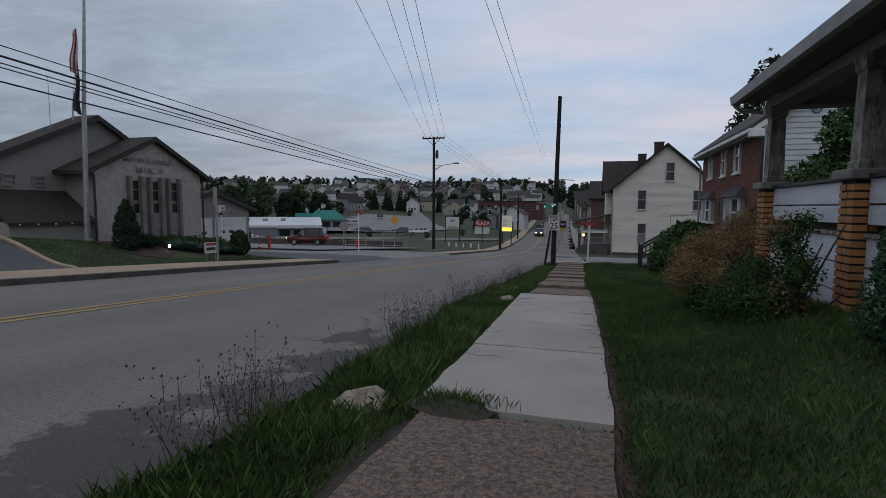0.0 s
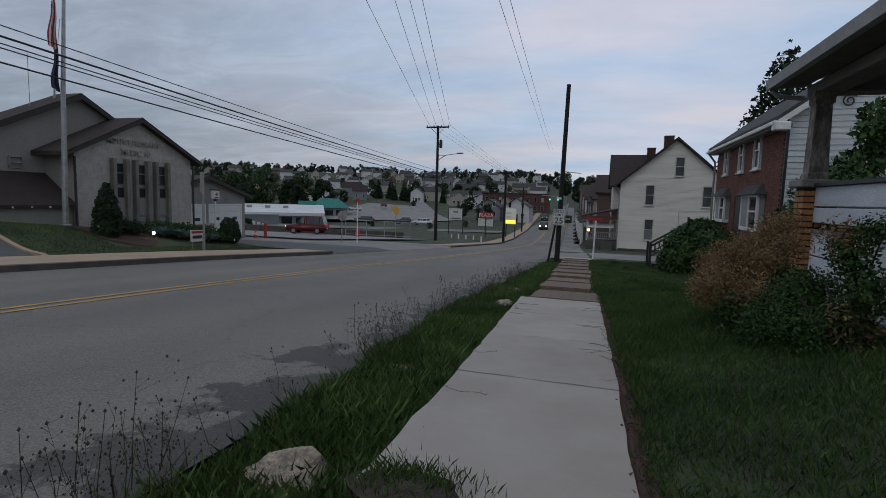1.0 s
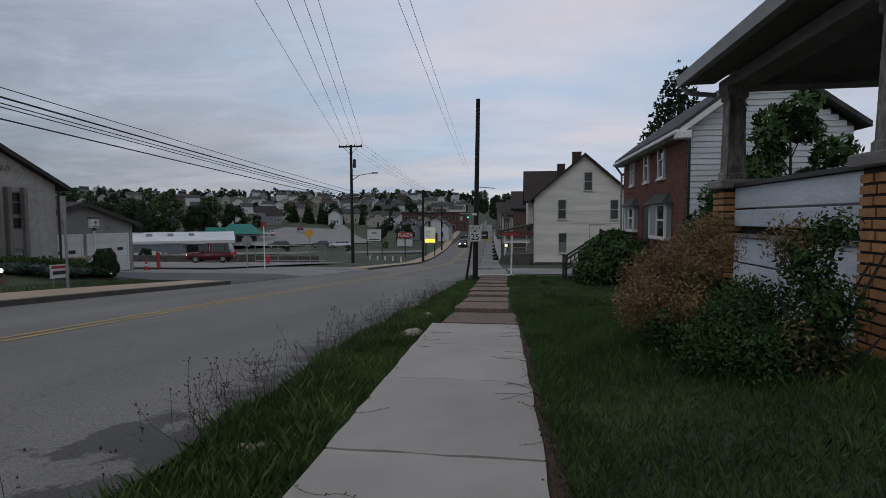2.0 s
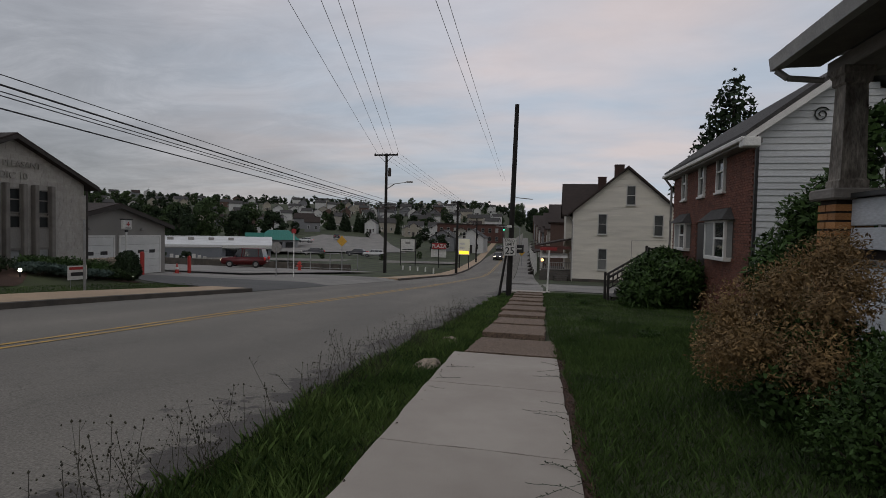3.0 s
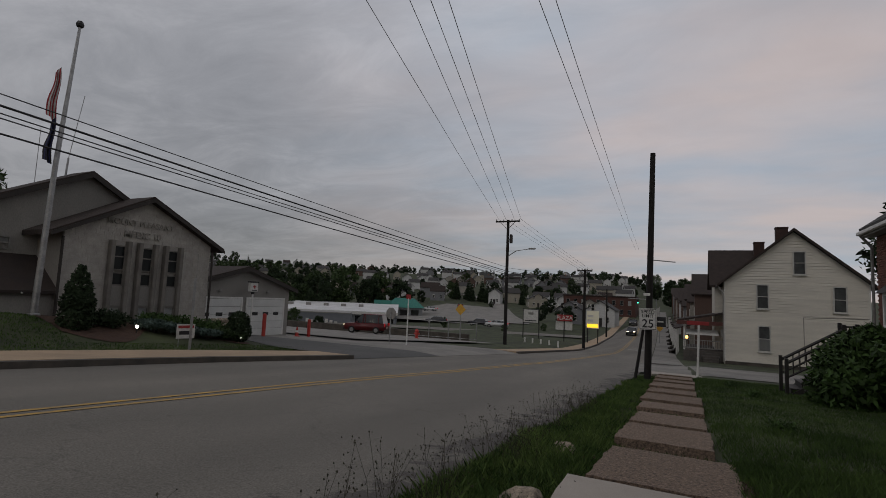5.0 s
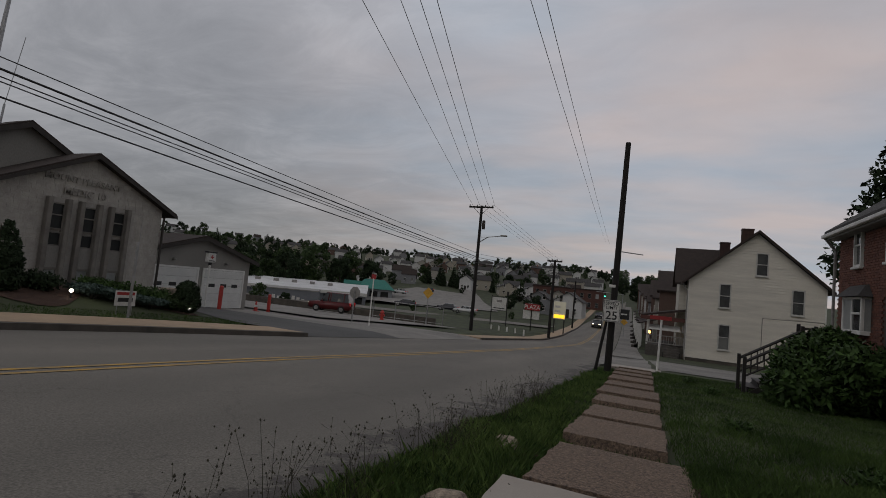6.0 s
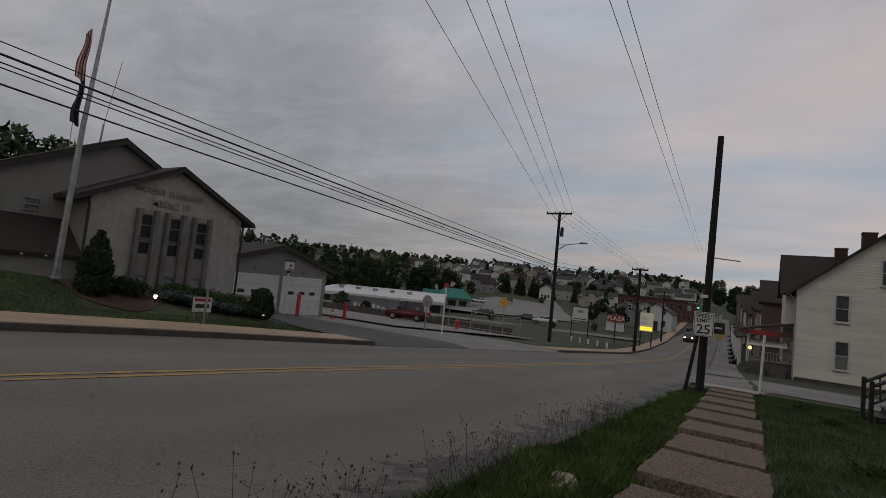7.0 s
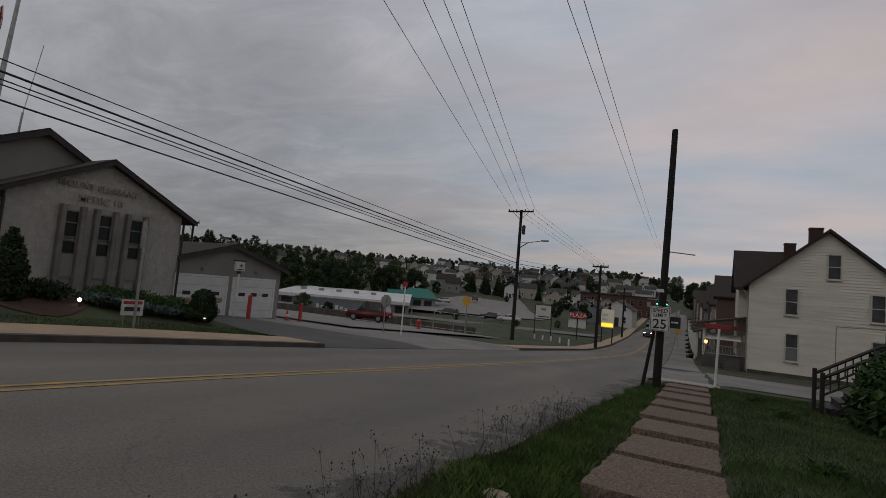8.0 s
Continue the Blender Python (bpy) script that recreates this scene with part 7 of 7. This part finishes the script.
def clumped(p, scale, keep):
    """Keeps points where a smooth noise is high, so that grass stands in tufts."""
    k = np.array([noise.noise((x * scale, y * scale, 3.3)) for x, y in p])
    return p[k + rs.random_sample(len(p)) * 0.8 > keep]


def is_lawn(p):
    edge = np.array([(0.23 if y < 11 else 0.14) + bend(y) + 0.1 * noise.noise((1.7, y * 1.6, 0)) for y in p[:, 1]])
    return p[(p[:, 0] > edge) & ~((p[:, 1] > 29.5) & (p[:, 1] < 42))]


lawn = is_lawn(np.concatenate([scatter(190000, -0.6, 4.0, 0.3, 13, 0.9), scatter(140000, -0.9, 5.2, 12, 30, 1.2), scatter(9000, -0.9, 9, 24, 30)]))
blades("lawn", clumped(lawn, 1.4, -0.35), 0.06, 0.0032, 0.9, BLADE, "dark green unmown lawn beside the pavement", 1, yard_z)
tall = clumped(is_lawn(scatter(52000, -0.4, 3.4, 1, 16, 1.1)), 0.9, 0.4)
blades("long_grass", tall, 0.11, 0.0022, 0.7, BLADE, "longer tufts of grass in the lawn", 2, yard_z)


def is_verge(p, over=0.0):
    left = np.array([-2.12 - 0.26 * smooth(3.5, 9, y) + 0.16 * noise.noise((0.3, y * 1.1, 5)) for y in p[:, 1]])
    right = np.array([(-1.12 if y < 5.4 else -1.2 if y < 10.8 else -1.06) + bend(y) + over + 0.14 * noise.noise((4.1, y * 1.3, 2)) - (0.0 if y > 3.2 else 0.12) for y in p[:, 1]])
    return p[(p[:, 0] > left) & (p[:, 0] < right)]


def verge_z(x, y):
    return yard_z(x, y) + 0.02


verge = is_verge(np.concatenate([scatter(230000, -2.7, -0.9, 0.3, 14), scatter(80000, -2.7, -1.0, 12, 28.5, 1.2)]), 0.05)
blades("verge_grass", clumped(verge, 1.6, -0.1), 0.095, 0.003, 0.8, VERGE, "long green grass on the verge by the street", 3, verge_z)
blades("verge_clover", clumped(is_verge(scatter(50000, -2.6, -0.9, -0.5, 26), 0.02), 2.6, 0.25), 0.05, 0.008, 1.3, BLADE, "low broad-leaved weeds on the verge", 4, verge_z)
blades("verge_tufts", clumped(is_verge(np.concatenate([scatter(60000, -2.7, -1.2, -0.5, 14), scatter(30000, -2.7, -1.2, 12, 28)]), -0.2), 1.1, 0.66), 0.17, 0.003, 0.7, VERGE, "taller tufts of rank grass and weeds on the verge", 14, verge_z)
blades("verge_weeds", clumped(is_verge(np.concatenate([scatter(26000, -2.7, -1.1, 0.5, 14), scatter(12000, -2.7, -1.1, 12, 28)]), -0.02), 1.3, 0.3), 0.13, 0.0075, 0.9, LEAF_NEAR, "dark broad-leaved weeds mixed through the verge grass", 24, verge_z)
gaps = []
for y0, y1 in flags:
    g = scatter(200, -1.35, 0.25, y1 + 0.02, y1 + 0.16)
    g[:, 0] += np.array([bend(y) for y in g[:, 1]])
    gaps.append(g)
blades("joint_grass", np.concatenate(gaps), 0.05, 0.005, 1.0, BLADE, "grass growing in the joints of the pavement", 5, lambda x, y: street_z(y) - 0.06)
bank = np.stack([-14.1 - 4.4 * rs.random_sample(26000), 10.2 + 12 * rs.random_sample(26000)], 1)
blades("station_lawn", bank[(bank[:, 1] < 14.2) | (bank[:, 0] > -15.4)], 0.06, 0.012, 0.7, BLADE, "short lawn on the bank before the station", 6, yard_z)


def weeds(n, seed):
    """Dry stalks with small dark heads along the road's edge."""
    r = random.Random(seed)
    vs, fs = [], []

    def bit(p, q, w):
        a = r.uniform(0, math.pi)
        d = Vector((math.cos(a) * w, math.sin(a) * w, 0))
        k = len(vs)
        vs.extend([tuple(p - d), tuple(p + d), tuple(q + d * 0.6), tuple(q - d * 0.6)])
        fs.append((k, k + 1, k + 2, k + 3))

    def head(p, s):
        k = len(vs)
        for d in ((s, 0, 0), (0, s, 0), (-s, 0, 0), (0, -s, 0), (0, 0, s * 1.3), (0, 0, -s)):
            vs.append(tuple(p + Vector(d)))
        fs.extend([(k, k + 1, k + 4), (k + 1, k + 2, k + 4), (k + 2, k + 3, k + 4), (k + 3, k, k + 4), (k + 1, k, k + 5), (k + 2, k + 1, k + 5), (k + 3, k + 2, k + 5), (k, k + 3, k + 5)])
    for _ in range(n):
        y = r.uniform(2.0, 17)
        if noise.noise((y * 0.9, 9.1, 0)) + r.uniform(0, 0.5) < 0.2:
            continue
        x = -2.06 - 0.2 * smooth(3, 7, y) + r.gauss(0, 0.14)
        p = Vector((x, y, verge_z(x, y)))
        h = r.uniform(0.15, 0.6)
        tip = p + Vector((r.gauss(0, 0.12), r.gauss(0, 0.1), h))
        mid = p.lerp(tip, 0.5) + Vector((r.gauss(0, 0.02), r.gauss(0, 0.02), 0))
        bit(p, mid, 0.003), bit(mid, tip, 0.002)
        for k in range(r.randint(5, 10)):
            q = mid.lerp(tip, r.uniform(-0.4, 1.0))
            e = q + Vector((r.gauss(0, 0.05), r.gauss(0, 0.05), r.uniform(0.0, 0.06)))
            bit(q, e, 0.0015), head(e, r.uniform(0.004, 0.008))
        head(tip, 0.009)
    return tagged(raw("dry_weeds", vs, fs, WEED), "dry brown weed stalks along the street's edge", "weeds", kind="stuff")


weeds(600, 5)

# bare soil with leaf litter between the slabs and the lawn
vs, fs = [], []
for k in range(60):
    y = 0.2 + 0.2 * k
    a, b = 0.16 + bend(y), 0.29 + bend(y) + 0.06 * noise.noise((3.1, y * 1.5, 0))
    vs += [(a, y, yard_z(a, y) + 0.012), (0.5 * (a + b), y, yard_z(0.5 * (a + b), y) + 0.03), (b, y, yard_z(b, y) + 0.004)]
for k in range(59):
    for j in (0, 1):
        fs.append((3 * k + j, 3 * k + j + 1, 3 * k + j + 4, 3 * k + j + 3))
tagged(raw("soil_edge", vs, fs, MULCH), "reddish bare soil along the pavement's edge", "ground", kind="structure")
rr = random.Random(9)
pts = []
for _ in range(1700):
    y = rr.uniform(0.5, 12)
    x = (0.255 + bend(y) + rr.gauss(0, 0.035)) if rr.random() < 0.96 else (-1.2 + bend(y) + rr.gauss(0.0, 0.04))
    pts.append((x, y))
blades("leaf_litter", np.array(pts), 0.016, 0.009, 2.5, LITTER, "brown leaf litter along the pavement's edges", 8, lambda x, y: max(street_z(y), yard_z(x, y)) + 0.012)


def creeping_stems(n, seed):
    """Thin trailing stems with small leaves that reach over the slabs from both edges."""
    r = random.Random(seed)
    bm = bmesh.new()
    for k in range(n):
        y = r.uniform(4.0, 10.5)
        left = r.random() < 0.4
        x = (-1.2 if left else 0.2) + bend(y)
        way = r.uniform(-1.2, 1.2) + (0 if left else math.pi)
        p = Vector((x, y, street_z(y) + 0.012))
        for j in range(r.randint(4, 9)):
            way += r.uniform(-0.35, 0.35)
            q = p + Vector((math.cos(way) * 0.05, math.sin(way) * 0.05, 0))
            q.z = street_z(q.y) + 0.012 + r.uniform(0, 0.012)
            rod(bm, tuple(p), tuple(q), 0.0018, sides=3)
            for s in (-1, 1):
                if r.random() < 0.75:
                    d = Vector((math.cos(way + s * 1.1), math.sin(way + s * 1.1), 0.25)) * r.uniform(0.012, 0.024)
                    e = Vector((-d.y, d.x, 0)) * 0.3
                    bm.faces.new([bm.verts.new(c) for c in (q, q + d * 0.5 + e, q + d, q + d * 0.5 - e)])
            p = q
    return tagged(part("creeping_stems", bm, LEAF_DARK), "dark creeping weed stems lying over the slabs", "weeds", kind="stuff")


creeping_stems(20, 12)


def boulder(x, y, w, d, h, seed, label):
    r = np.random.RandomState(seed)
    bm = bmesh.new()
    bmesh.ops.create_icosphere(bm, subdivisions=3, radius=1)
    cuts = [Vector(c).normalized() for c in r.normal(size=(9, 3))]
    for v in bm.verts:
        n = v.co.normalized()
        k = min([1.0] + [0.66 / max(n.dot(c), 0.01) for c in cuts])
        k *= 1 + 0.16 * noise.noise(n * 2.2 + Vector((seed, 0, 0))) + 0.10 * noise.noise(n * 6 + Vector((0, seed, 0)))
        v.co = Vector((n.x * w * k, n.y * d * k, max(-0.6, n.z) * h * k)) * 1.15
    ob = part("boulder", bm, ROCK, m=pose(x, y, yard_z(x, y) - h * 0.05, 0, 0, 40 * seed), smooth=False)
    return tagged(ob, label, "rock", "verge rocks")


boulder(-1.55, 3.38, 0.26, 0.2, 0.17, 1, "pale limestone boulder set in the verge grass")
boulder(-1.62, 10.2, 0.3, 0.2, 0.17, 2, "flat grey limestone boulder at the pavement's edge")
boulder(-1.3, 9.2, 0.2, 0.1, 0.09, 3, "grey limestone boulder half sunk in grass")
boulder(-1.8, 12.35, 0.27, 0.18, 0.19, 7, "pale limestone boulder standing in the verge grass")
boulder(-1.8, 5.6, 0.22, 0.15, 0.1, 4, "low broken pale stone in the verge")
boulder(-2.25, 6.6, 0.3, 0.12, 0.08, 5, "low broken pale kerb stone at the verge")


def soil_mound(x, y, w, d, h):
    """Soil and roots washed over the corner of a flag."""
    vs, fs = [], []
    n, rings = 18, 4
    for j in range(rings + 1):
        k = j / rings
        for i in range(n):
            a = 2 * math.pi * i / n
            e = 1 + 0.35 * noise.noise((2 * math.cos(a), 2 * math.sin(a), 4.4))
            px, py = x + w * e * k * math.cos(a), y + d * e * k * math.sin(a)
            vs.append((px, py, street_z(py) - 0.012 + h * (1 - k * k) * (1 + 0.5 * noise.noise((px * 9, py * 9, 0)))))
    for j in range(rings):
        for i in range(n):
            b, c = j * n + i, j * n + (i + 1) % n
            fs.append((b, b + n, c + n, c))
    tagged(raw("soil_patch", vs, fs, SOIL, smooth=True), "dark soil washed over the corner of a flag", "soil", kind="structure")


soil_mound(-0.85, 3.3, 0.34, 0.2, 0.04)
g = np.stack([rs.normal(-0.9, 0.17, 900), rs.normal(3.36, 0.1, 900)], 1)
blades("patch_grass", g, 0.06, 0.003, 0.9, BLADE, "grass growing over the corner of a flag", 15, lambda x, y: street_z(y) + 0.012)
